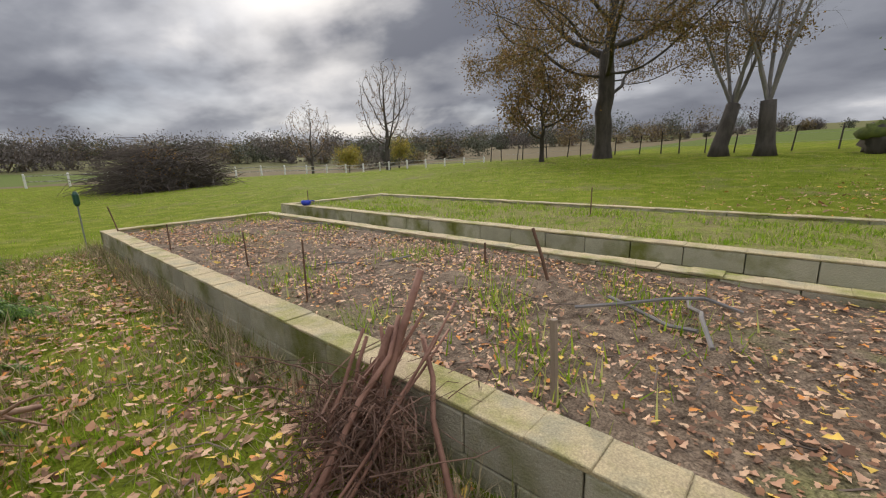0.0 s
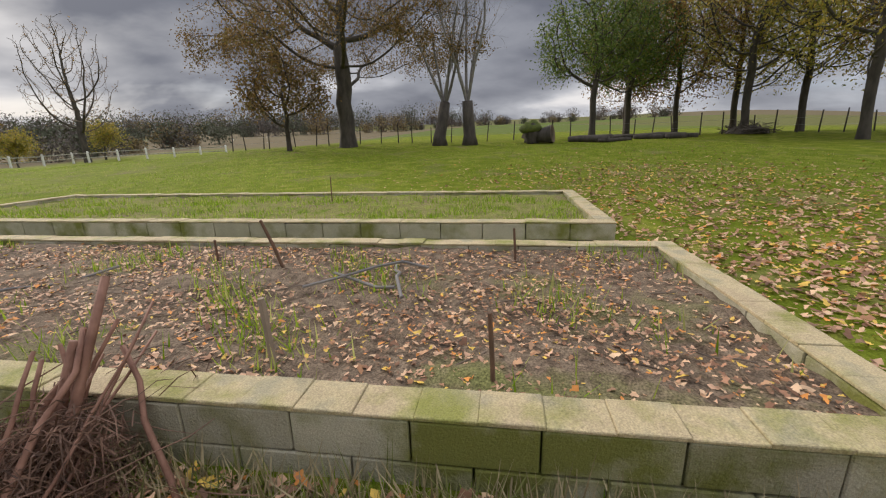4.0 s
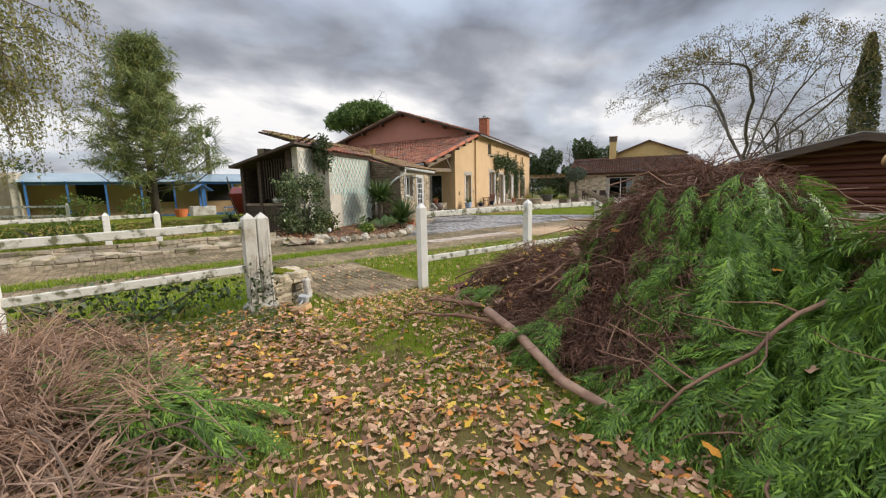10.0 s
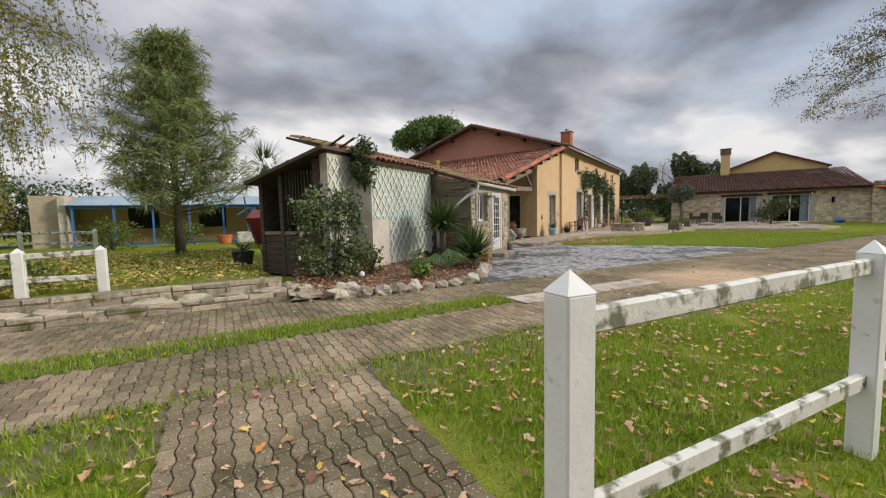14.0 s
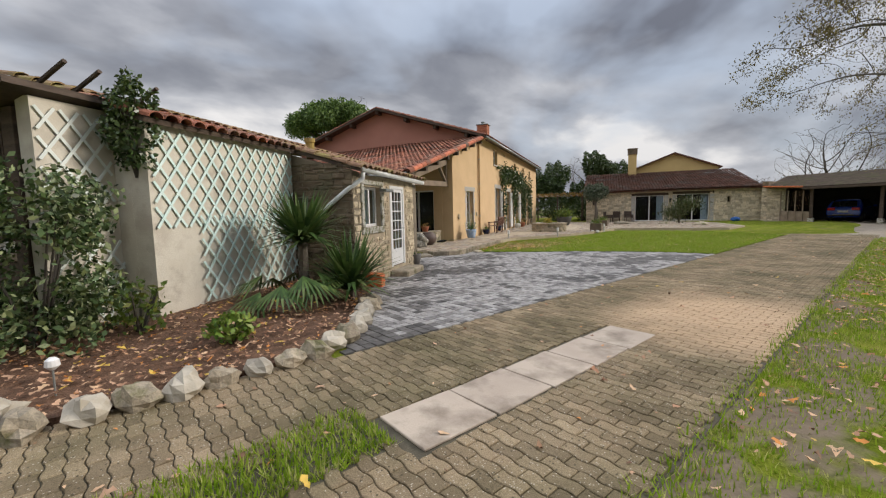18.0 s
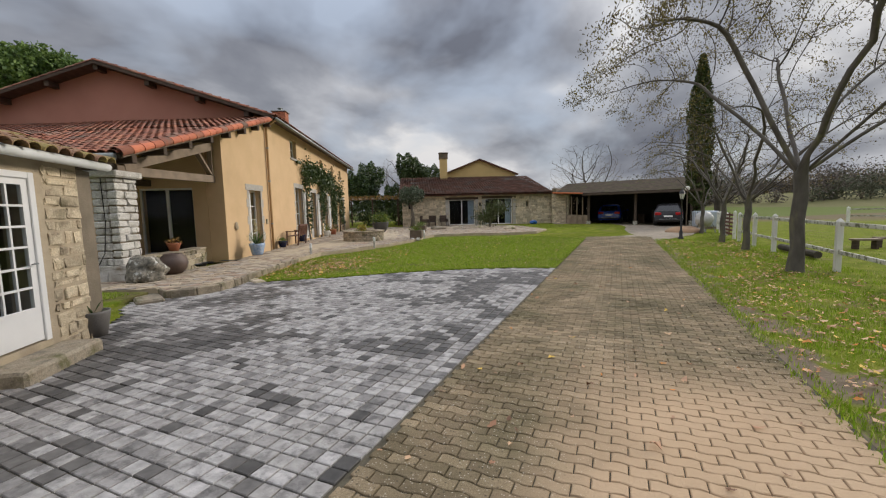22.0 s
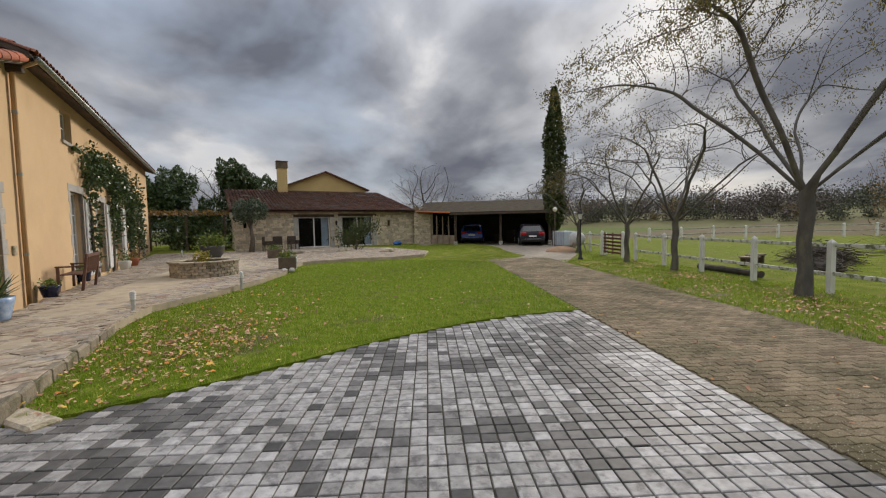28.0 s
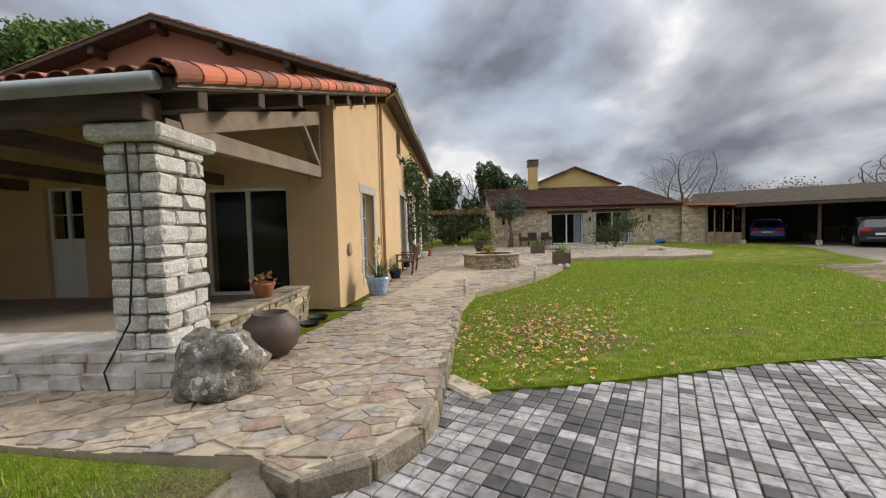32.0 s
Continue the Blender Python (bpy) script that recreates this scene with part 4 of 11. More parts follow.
def grow(rng, p, d, length, r, level, prm, out, tips):
    segs = 5 if level < 2 else 3
    pts, dirs = [p.copy()], [d.copy()]
    for _ in range(segs):
        d = d + rng.normal(size=3) * prm["wob"][level] + np.array((0, 0, prm["up"][level]))
        d /= np.linalg.norm(d)
        p = p + d * length / segs
        pts.append(p.copy()), dirs.append(d.copy())
    end = r * prm.get("taper", 0.55)
    radii = np.linspace(r, end, segs + 1)
    if level == 0:
        radii[0] *= 1.35
    out.append((level, pts, radii))
    if level == prm["levels"]:
        tips.append((pts[-1], d)), tips.append((pts[1], d))
        return
    n = prm["split"][level]
    off = rng.uniform(0, 6.28)
    for k in range(n):
        t = 1.0 if k == 0 else prm["start"][level] + (1 - prm["start"][level]) * rng.uniform(0, 1) ** 0.8
        i = min(int(t * segs), segs - 1)
        base = pts[i] + (pts[i + 1] - pts[i]) * (t * segs - i)
        dd = dirs[i + 1]
        side = np.cross(dd, (0.3, 0.2, 1.0) if abs(dd[2]) < 0.9 else (1.0, 0.1, 0.0))
        side /= np.linalg.norm(side)
        oth = np.cross(dd, side)
        az = off + k * 2.4 + rng.normal() * 0.4
        sp = prm["spread"][level] * rng.uniform(0.65, 1.25) * (0.45 if k == 0 else 1)
        nd = dd * math.cos(sp) + (side * math.cos(az) + oth * math.sin(az)) * math.sin(sp)
        grow(rng, base, nd, length * prm["ratio"][level] * rng.uniform(0.65, 1.2), max(radii[i] * prm["thin"] * (1.1 if k == 0 else rng.uniform(0.6, 0.95)), 0.0065), level + 1, prm, out, tips)


def tree(name, x, y, z, seed, prm, bark, leafmat, nleaf, lsize, label, category="tree", group="", hang=0.0, lean=(0, 0), twigmat=None, spread_leaf=0.25, aspect=0.55):
    rng = np.random.default_rng(seed)
    out, tips = [], []
    grow(rng, np.zeros(3), np.array((lean[0], lean[1], 1.0)), prm["trunk"], prm["r"], 0, prm, out, tips)
    e = thing(name, x, y, z - 0.05, 0, label, category, group)
    g, tw = Geo(), Geo()
    for level, pts, radii in out:
        if level <= 1:
            g.tube(pts, radii, 9 if level == 0 else 6, cap=False)
        else:
            tw.tube(pts, radii, 4 if level == 2 else 3, cap=False)
    g.ob("trunk", bark, e, smooth=True)
    if tw.n:
        tw.ob("twig", twigmat or bark, e, smooth=True, kind="stuff")
    if nleaf:
        tp = np.array([t[0] for t in tips])
        ix = rng.integers(0, len(tp), nleaf)
        pts = tp[ix] + rng.normal(size=(nleaf, 3)) * spread_leaf
        quads("crown", leaf_quads(pts, lsize, rng, hang=hang, aspect=aspect), leafmat, e)
    return e


BARE = dict(levels=4, trunk=2.6, r=0.22, wob=[0.05, 0.1, 0.13, 0.16, 0.2], up=[0.0, 0.08, 0.08, 0.06, 0.03], split=[7, 6, 5, 4], start=[0.4, 0.25, 0.2, 0.2],
            spread=[0.6, 0.55, 0.55, 0.55], ratio=[1.2, 0.62, 0.58, 0.55], thin=0.55)


def colony(rng, goals, start, step=0.3, kill=0.5, reach=3.0, rounds=160, wob=0.10, limbs=()):
    """Branches that grow from a trunk towards points spread through the crown; gives chains (points, radii)."""
    nodes, par = [np.array(p, float) for p in start], [-1] + list(range(len(start) - 1))
    for ln in limbs:
        p = len(start) - 1
        for q in ln:
            nodes.append(np.array(q, float)), par.append(p)
            p = len(nodes) - 1
    g = np.array(goals, float)
    near, dist = np.zeros(len(g), int), np.full(len(g), 1e9)

    def offer(first):
        a = np.array(nodes[first:])
        if not len(a) or not len(g):
            return
        d = np.linalg.norm(g[:, None] - a[None], axis=2)
        j = d.argmin(1)
        m = d[np.arange(len(g)), j]
        up = m < dist
        near[up], dist[up] = j[up] + first, m[up]

    offer(len(start) // 2)
    for _ in range(rounds):
        first = len(nodes)
        for k in np.unique(near[dist < reach]):
            v = g[(near == k) & (dist < reach)] - nodes[k]
            v = (v / np.linalg.norm(v, axis=1, keepdims=True)).mean(0) + rng.normal(size=3) * wob
            q = nodes[k] + v / (np.linalg.norm(v) + 1e-9) * step
            nodes.append(q), par.append(int(k))
        if len(nodes) == first or len(nodes) > 9000:
            break
        offer(first)
        live = dist > kill
        g, near, dist = g[live], near[live], dist[live]
        if not len(g):
            break
    kids = [[] for _ in nodes]
    for i, p in enumerate(par):
        if p >= 0:
            kids[p].append(i)
    load = np.zeros(len(nodes))
    for i in range(len(nodes) - 1, -1, -1):
        load[i] = sum(load[k] for k in kids[i]) or 1.0
    chains, todo = [], [(0, -1)]
    while todo:
        i, p = todo.pop()
        c = [p, i] if p >= 0 else [i]
        while kids[c[-1]]:
            ks = sorted(kids[c[-1]], key=lambda k: -load[k])
            todo += [(k, c[-1]) for k in ks[1:]]
            c.append(ks[0])
        w = load[c].copy()
        if p >= 0:
            w[0] = w[1]
        chains.append((np.array([nodes[k] for k in c]), w))
    return chains, float(load[0])


def crown_tree(name, x, y, z, seed, goals, start, r0, bark, leafmat, nleaf, lsize, label, group="", rz=0.0, power=0.45, rmin=0.006, limb=0.03, hang=0.0, spread_leaf=0.15, aspect=0.45, twigmat=None, leafy=None, **kw):
    rng = np.random.default_rng(seed)
    chains, total = colony(rng, goals(rng), start, **kw)
    e = thing(name, x, y, z - 0.05, rz, label, "tree", group)
    tw, tips = Geo(), []
    for k, (pts, load) in enumerate(chains):
        rad = np.maximum(r0 * (load / total) ** power, rmin)
        if k == 0:
            rad[0] *= 1.3
        if k and len(pts) > 2:
            sm = pts.copy()
            sm[1:-1] = (pts[:-2] + 2 * pts[1:-1] + pts[2:]) / 4
            pts = sm
        if k == 0:
            Geo().tube(pts, rad, 10, cap=False).ob("trunk", bark, e, smooth=True)
        elif rad[0] > limb:
            Geo().tube(pts, rad, 7, cap=False).ob("limb", bark, e, smooth=True)
        else:
            tw.tube(pts, rad, 4 if rad[0] > limb * 0.4 else 3, cap=False)
        tips += [p for p, q in zip(pts, load) if q <= 2]
    tw.ob("twig", twigmat or bark, e, smooth=True, kind="stuff")
    if nleaf:
        tp = np.array(tips)
        if leafy is not None:
            wgt = leafy(tp)
            ix = rng.choice(len(tp), nleaf, p=wgt / wgt.sum())
        else:
            ix = rng.integers(0, len(tp), nleaf)
        quads("crown", leaf_quads(tp[ix] + rng.normal(size=(nleaf, 3)) * spread_leaf, lsize, rng, hang=hang, aspect=aspect), leafmat, e)
    return e


def umbrella(n, rad, z_rim, z_top, thick):
    """Goals in a shallow spreading crown."""
    def f(rng):
        a, r = rng.uniform(0, 6.28, n), rad * np.sqrt(rng.uniform(0.02, 1, n))
        rr = r * (1 + 0.14 * np.sin(a * 3 + 1) + 0.08 * np.sin(a * 7))
        top = z_rim + (z_top - z_rim) * (1 - (r / rad) ** 2.2)
        return np.stack([rr * np.cos(a), rr * np.sin(a), top - thick * rng.uniform(0, 1, n) ** 1.4 * (1.15 - r / rad)], -1)
    return f


def dome(n, rx, zc, rz, low=-0.55, shell=0.55):
    """Goals in a rounded crown."""
    def f(rng):
        d = rng.normal(size=(n * 3, 3))
        d /= np.linalg.norm(d, axis=1, keepdims=True)
        d = d[d[:, 2] > low][:n]
        r = rng.uniform(shell ** 3, 1, (len(d), 1)) ** (1 / 3) * (1 + 0.12 * np.sin(d[:, :1] * 6 + d[:, 1:2] * 5))
        return d * r * (rx, rx, rz) + (0, 0, zc)
    return f


def sized(prm, k):
    q = dict(prm)
    q["trunk"], q["r"] = prm["trunk"] * k, prm["r"] * k
    return q


def frond(rng, n=19):
    """A feathery conifer spray along +x, one long, drooping to its tip."""
    q = []

    def sliver(a, b, w):
        a, b = np.array(a), np.array(b)
        d = b - a
        nv = np.array((-d[1], d[0], 0.4 * rng.normal() * np.linalg.norm(d)))
        nv = nv / (np.linalg.norm(nv) + 1e-9) * w
        q.append([a + nv, b, a - nv])

    sway = rng.normal() * 0.12
    for i in range(n):
        t = 0.08 + 0.90 * i / n
        ln = 0.25 * math.sin(math.pi * min(0.16 + t * 0.84, 1.0)) ** 0.7 * rng.uniform(0.6, 1.2) + 0.04
        for s in (-1, 1):
            a = 0.62 + rng.normal() * 0.18
            p = np.array((t, sway * t * t, -0.50 * t * t))
            e = p + np.array((ln * math.cos(a), s * ln * math.sin(a), -0.25 * ln - 0.55 * t * ln - rng.uniform(0.0, 0.35) * ln))
            sliver(p, e, 0.010)
            for k in (0.2, 0.42, 0.64, 0.84):
                m = p + (e - p) * k
                l2 = ln * 0.46 * (1.25 - k)
                for s2 in (-1, 1):
                    b = a * s + s2 * 0.55
                    sliver(m, m + np.array((l2 * math.cos(b), l2 * math.sin(b), -0.5 * l2 + rng.normal() * 0.02)), 0.0115)
    q.append([(0, -0.007, 0), (1.0, sway, -0.50), (0, 0.007, 0)])
    return np.array(q)


def strands(pos, way, length, rng, each=46, width=0.0028, fan=0.55):
    """Tufts of thin dead twiglets that fan out and sag from each point."""
    n = len(pos)
    p = np.repeat(pos, each, 0) + rng.normal(size=(n * each, 3)) * 0.05
    d = np.repeat(way, each, 0) + rng.normal(size=(n * each, 3)) * fan
    d /= np.linalg.norm(d, axis=1, keepdims=True)
    ln = np.repeat(length, each)[:, None] * rng.uniform(0.35, 1.1, (n * each, 1))
    sd = np.cross(d, rng.normal(size=d.shape))
    sd /= np.linalg.norm(sd, axis=1, keepdims=True)
    m = p + d * ln * 0.5 + np.array((0, 0, 0.02)) + rng.normal(size=p.shape) * 0.02
    e = p + d * ln + rng.normal(size=p.shape) * 0.04
    e[:, 2] -= ln[:, 0] ** 2 * 0.45
    w = sd * width
    return np.concatenate([np.stack([p - w, p + w, m + w, m - w], 1), np.stack([m - w, m + w, e + w * 0.3, e - w * 0.3], 1)])


def rot_mats(rz, ry, rx):
    cz, sz, cy, sy, cx, sx = np.cos(rz), np.sin(rz), np.cos(ry), np.sin(ry), np.cos(rx), np.sin(rx)
    z, o = np.zeros_like(cz), np.ones_like(cz)
    a = np.stack([np.stack([cz, -sz, z], -1), np.stack([sz, cz, z], -1), np.stack([z, z, o], -1)], -2)
    b = np.stack([np.stack([cy, z, sy], -1), np.stack([z, o, z], -1), np.stack([-sy, z, cy], -1)], -2)
    c = np.stack([np.stack([o, z, z], -1), np.stack([z, cx, -sx], -1), np.stack([z, sx, cx], -1)], -2)
    return a @ b @ c


def place_fronds(pos, size, rz, ry, rng, kinds=4):
    """Copies of a few sprays, each scaled, turned and set down, as one array of quads."""
    base = [frond(rng) for _ in range(kinds)]
    m = rot_mats(rz, ry, rng.normal(size=len(pos)) * 0.5)
    out = []
    for k in range(kinds):
        ix = np.arange(len(pos)) % kinds == k
        v = np.einsum("nij,qvj->nqvi", m[ix], base[k]) * size[ix][:, None, None, None] + pos[ix][:, None, None, :]
        out.append(v.reshape(-1, 3, 3))
    return np.concatenate(out)


def crooked(rng, a, b, sag=0.12, n=6):
    a, b = np.array(a, float), np.array(b, float)
    ln = np.linalg.norm(b - a)
    off = np.cumsum(rng.normal(size=(n, 3)) * sag * ln / n, 0)
    off -= np.linspace(0, 1, n)[:, None] * off[-1]
    return [tuple(a + (b - a) * i / (n - 1) + off[i]) for i in range(n)]


# heaps of cut branches
MOUNDS = [(-4.9, 5.8, 1.38, 1.25, 1.0), (-6.6, 5.75, 0.54, 0.78, 0.52), (-3.3, 5.1, 1.06, 0.95, 0.95), (-2.1, 4.7, 0.98, 0.9, 0.95), (-1.55, 3.1, 0.50, 0.6, 0.65), (-1.35, 2.15, 0.28, 0.5, 0.4), (-1.3, 6.0, 0.55, 0.75, 0.9)]


def mound(x, y):
    h = np.zeros(np.shape(x))
    for cx, cy, hh, sx, sy in MOUNDS:
        h = np.maximum(h, hh * np.exp(-(((np.asarray(x) - cx) / sx) ** 2 + ((np.asarray(y) - cy) / sy) ** 2) * 0.9)) + 0.12 * hh * np.exp(-(((np.asarray(x) - cx) / sx) ** 2 + ((np.asarray(y) - cy) / sy) ** 2))
    return h


# Filler sheet under a heap's surface, added to stop light passing through
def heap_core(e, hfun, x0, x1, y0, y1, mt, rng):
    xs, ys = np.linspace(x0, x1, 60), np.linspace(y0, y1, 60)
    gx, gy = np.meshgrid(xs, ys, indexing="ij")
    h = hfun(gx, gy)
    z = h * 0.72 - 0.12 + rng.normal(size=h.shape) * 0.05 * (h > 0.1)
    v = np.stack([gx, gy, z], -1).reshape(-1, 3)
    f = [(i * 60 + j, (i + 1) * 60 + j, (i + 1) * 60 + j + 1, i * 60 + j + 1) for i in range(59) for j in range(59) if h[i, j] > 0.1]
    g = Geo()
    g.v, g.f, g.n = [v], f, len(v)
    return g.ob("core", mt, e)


# Shade of the gaps between boughs, painted as a near-black core colour
HEAP_DARK = mat("heap_gap_shade", (0.022, 0.014, 0.010), (0.05, 0.03, 0.02), scale=9, rough=0.98, bump=1.0, bscale=30, spec=0.1)


def build_heap():
    rng = np.random.default_rng(11)
    e = thing("brush_heap", 0, 0, 0, 0, "big heap of cut conifer branches, green and browned", "brush heap")
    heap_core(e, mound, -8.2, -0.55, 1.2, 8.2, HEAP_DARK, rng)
    n = 2900
    x, y = rng.uniform(-8, -0.65, n * 4), rng.uniform(1.5, 7.9, n * 4)
    h = mound(x, y)
    keep = (h > 0.14) & (rng.uniform(size=len(x)) < np.where(y > 6.3, 0.3, 1.0))
    x, y, h = x[keep][:n], y[keep][:n], h[keep][:n]
    gxx, gyy = (mound(x + 0.05, y) - h) / 0.05, (mound(x, y + 0.05) - h) / 0.05
    patch = np.sin(x * 2.1 + 1.7 * np.sin(y * 1.3)) * np.sin(y * 1.9 + 1.1 * np.sin(x * 1.7))
    down = np.arctan2(-gyy, -gxx) + rng.normal(size=len(x)) * 0.45 + patch * 0.9
    tilt = np.arctan(np.hypot(gxx, gyy)) * 0.75 + rng.normal(size=len(x)) * 0.2
    pos = np.stack([x, y, h * rng.uniform(0.8, 1.04, len(x))], -1)
    size = rng.uniform(0.32, 0.8, len(x))
    dry = np.where(x < -4.6, 0.40, 0.05) + 0.30 * (h > 0.9) * (x < -4.2) + 0.38 * patch * (x < -3.2)
    brown = (rng.uniform(size=len(x)) < dry) | ((np.hypot(x + 1.75, y - 2.45) < 0.62) & (rng.uniform(size=len(x)) < 0.35)) | ((np.hypot(x + 2.6, y - 3.6) < 0.5) & (rng.uniform(size=len(x)) < 0.6))
    # dead wood at the gateway's end: twigs over a hollow, dark by the core's colour
    end = (x < -5.7) & (y < 6.0)
    brown = (brown | end) & ~(end & (rng.uniform(size=len(x)) < 0.72))
    # leafy boughs: fans of sprays along a stem, with dark gaps between them
    gi = np.where(~brown & ~end)[0]
    gi = gi[rng.permutation(len(gi))]
    gi = np.concatenate([gi[(x[gi] > -4.2) & (y[gi] > 2.7)][:120], gi[(x[gi] <= -4.2) | (y[gi] <= 2.7)][:62]])
    fp, fs, fr, ft = [], [], [], []
    for i in gi:
        a, ln = down[i], rng.uniform(0.45, 0.95) * (0.6 if y[i] < 3.0 or x[i] < -5.2 else 1.0)
        lift = rng.uniform(0.02, 0.16)
        for k in range(9):
            t = k / 9
            px, py = x[i] + math.cos(a) * ln * t, y[i] + math.sin(a) * ln * t
            fp.append((px, py, max(float(mound(px, py)), 0.05) + lift * (1 - t) + rng.normal() * 0.03 + 0.04))
            fs.append(rng.uniform(0.40, 0.70) * (1.1 - 0.4 * t) * (0.72 if y[i] < 3.0 or x[i] < -5.2 else 1.0)), fr.append(a + (0.75 if k % 2 else -0.75) * rng.uniform(0.3, 1.1)), ft.append(tilt[i] + rng.normal() * 0.12 + 0.15)
    quads("green_spray", place_fronds(np.array(fp), np.array(fs), np.array(fr), np.array(ft), rng, 6), CONIF, e, kind="stuff", label="drooping green conifer sprays")
    way = np.stack([np.cos(down) * np.cos(tilt), np.sin(down) * np.cos(tilt), -np.sin(tilt) + 0.15], -1)
    quads("brown_spray", strands(pos[brown], way[brown], size[brown] * np.where(x[brown] < -6.6, 0.33, np.where(y[brown] < 3.6, 0.34, 0.46)), rng, 46, 0.0034, 0.5), CONIF_B, e, kind="stuff", label="dead brown conifer twiglets")
    q = 74
    fan = rng.uniform(size=q) < 0.45
    ft = np.stack([np.where(fan, -1.45, -2.3) + rng.normal(size=q) * np.where(fan, 0.28, 0.13), np.where(fan, 2.3, 2.62) + rng.normal(size=q) * 0.22, np.zeros(q)], -1)
    ft[:, 2] = mound(ft[:, 0], ft[:, 1]) * 0.9 + 0.05
    a = rng.uniform(0, 6.28, q)
    quads("brown_spray", strands(ft, np.stack([np.cos(a), np.sin(a), a * 0 + 0.1], -1), rng.uniform(0.18, 0.4, q), rng, 40, 0.0026, 0.6), DRY_SPRAY, e, kind="stuff", label="dry tan conifer twiglets")
    # upright shoots of the last boughs thrown on
    for bx, by, hh, lean in ((-1.75, 4.1, 0.62, 0.1), (-1.3, 3.6, 0.5, -0.25), (-2.3, 4.5, 0.45, 0.2), (-1.05, 4.4, 0.42, 0.3), (-2.9, 4.6, 0.35, -0.2), (-0.95, 3.15, 0.4, 0.35)):
        z0 = float(mound(bx, by)) - 0.05
        Geo().tube([(bx, by, z0), (bx + lean * 0.2, by, z0 + hh * 0.5), (bx + lean * 0.45, by - 0.03, z0 + hh)], [0.011, 0.008, 0.003], 5).ob("shoot", BARK_R, e, smooth=True)
        t = np.repeat(np.linspace(0.1, 0.95, 9), 2)
        pp = np.stack([bx + lean * 0.45 * t, np.full(18, by), z0 + hh * t], -1)
        quads("green_spray", place_fronds(pp, 0.26 * (1.25 - t), np.arange(18) * 2.4, np.full(18, -0.75), rng, 3), CONIF, e, kind="stuff", label="upright green conifer shoot")
    # bare sticks poking through
    tw = Geo()
    for _ in range(560):
        i = rng.integers(0, len(x))
        if (not brown[i] and rng.uniform() < 0.8) or x[i] < -6.7 or ((end[i] or y[i] < 3.0) and rng.uniform() < 0.75):
            continue
        a = pos[i] + (0, 0, rng.uniform(-0.1, 0.05))
        t = down[i] + rng.normal() * 0.9
        ln = rng.uniform(0.3, 1.0)
        b = a + np.array((math.cos(t) * ln, math.sin(t) * ln, rng.uniform(-0.3, 0.22) * ln))
        b[2] = max(b[2], 0.03)
        r = rng.uniform(0.004, 0.012)
        tw.tube(crooked(rng, a, b, 0.35, 5), np.linspace(r, r * 0.4, 5), 4, cap=False)
    tw.ob("stick", BARK_R, e, kind="stuff", label="bare reddish sticks")
    # limbs with stubs and side twigs, lying over the heap
    for k in range(30):
        if 9 <= k < 16:
            continue
        if k < 9:
            bx, by, rz0 = rng.uniform(-6.9, -4.6), rng.uniform(4.3, 5.5), rng.uniform(2.2, 5.2)
        elif k < 25:
            bx, by, rz0 = rng.uniform(-2.3, -1.0), rng.uniform(2.1, 3.2), rng.uniform(0, 6.28)
        else:
            bx, by, rz0 = rng.uniform(-4.5, -1.5), rng.uniform(3.7, 5.2), rng.uniform(3.0, 6.0)
        ln, r = rng.uniform(0.5, 1.3), rng.uniform(0.014, 0.032) * (0.55 if k >= 25 else 1.0)
        a = np.array((bx, by, float(mound(bx, by)) * 1.0 + 0.03))
        tx, ty = bx + math.cos(rz0) * ln, by + math.sin(rz0) * ln
        b = np.array((tx, ty, float(mound(tx, ty)) * 0.95 + rng.uniform(0.02, 0.18)))
        pts = crooked(rng, a, b, 0.13, 7)
        limb = Geo().tube(pts, np.linspace(r, r * 0.55, 7), 7).ob("branch", BARK_TAN if 16 <= k < 25 else BARK_R, e, smooth=True)
        for q in range(rng.integers(3, 8)):
            p0 = np.array(pts[rng.integers(1, 6)])
            t2 = rz0 + rng.choice((-1, 1)) * rng.uniform(0.4, 1.2)
            l2 = ln * rng.uniform(0.2, 0.5)
            Geo().tube(crooked(rng, p0, p0 + np.array((math.cos(t2), math.sin(t2), rng.uniform(-0.25, 0.35))) * l2, 0.25, 5), np.linspace(r * 0.45, 0.003, 5), 5, cap=False).ob("twig", BARK_TAN if 16 <= k < 25 else BARK_R, limb, smooth=True)
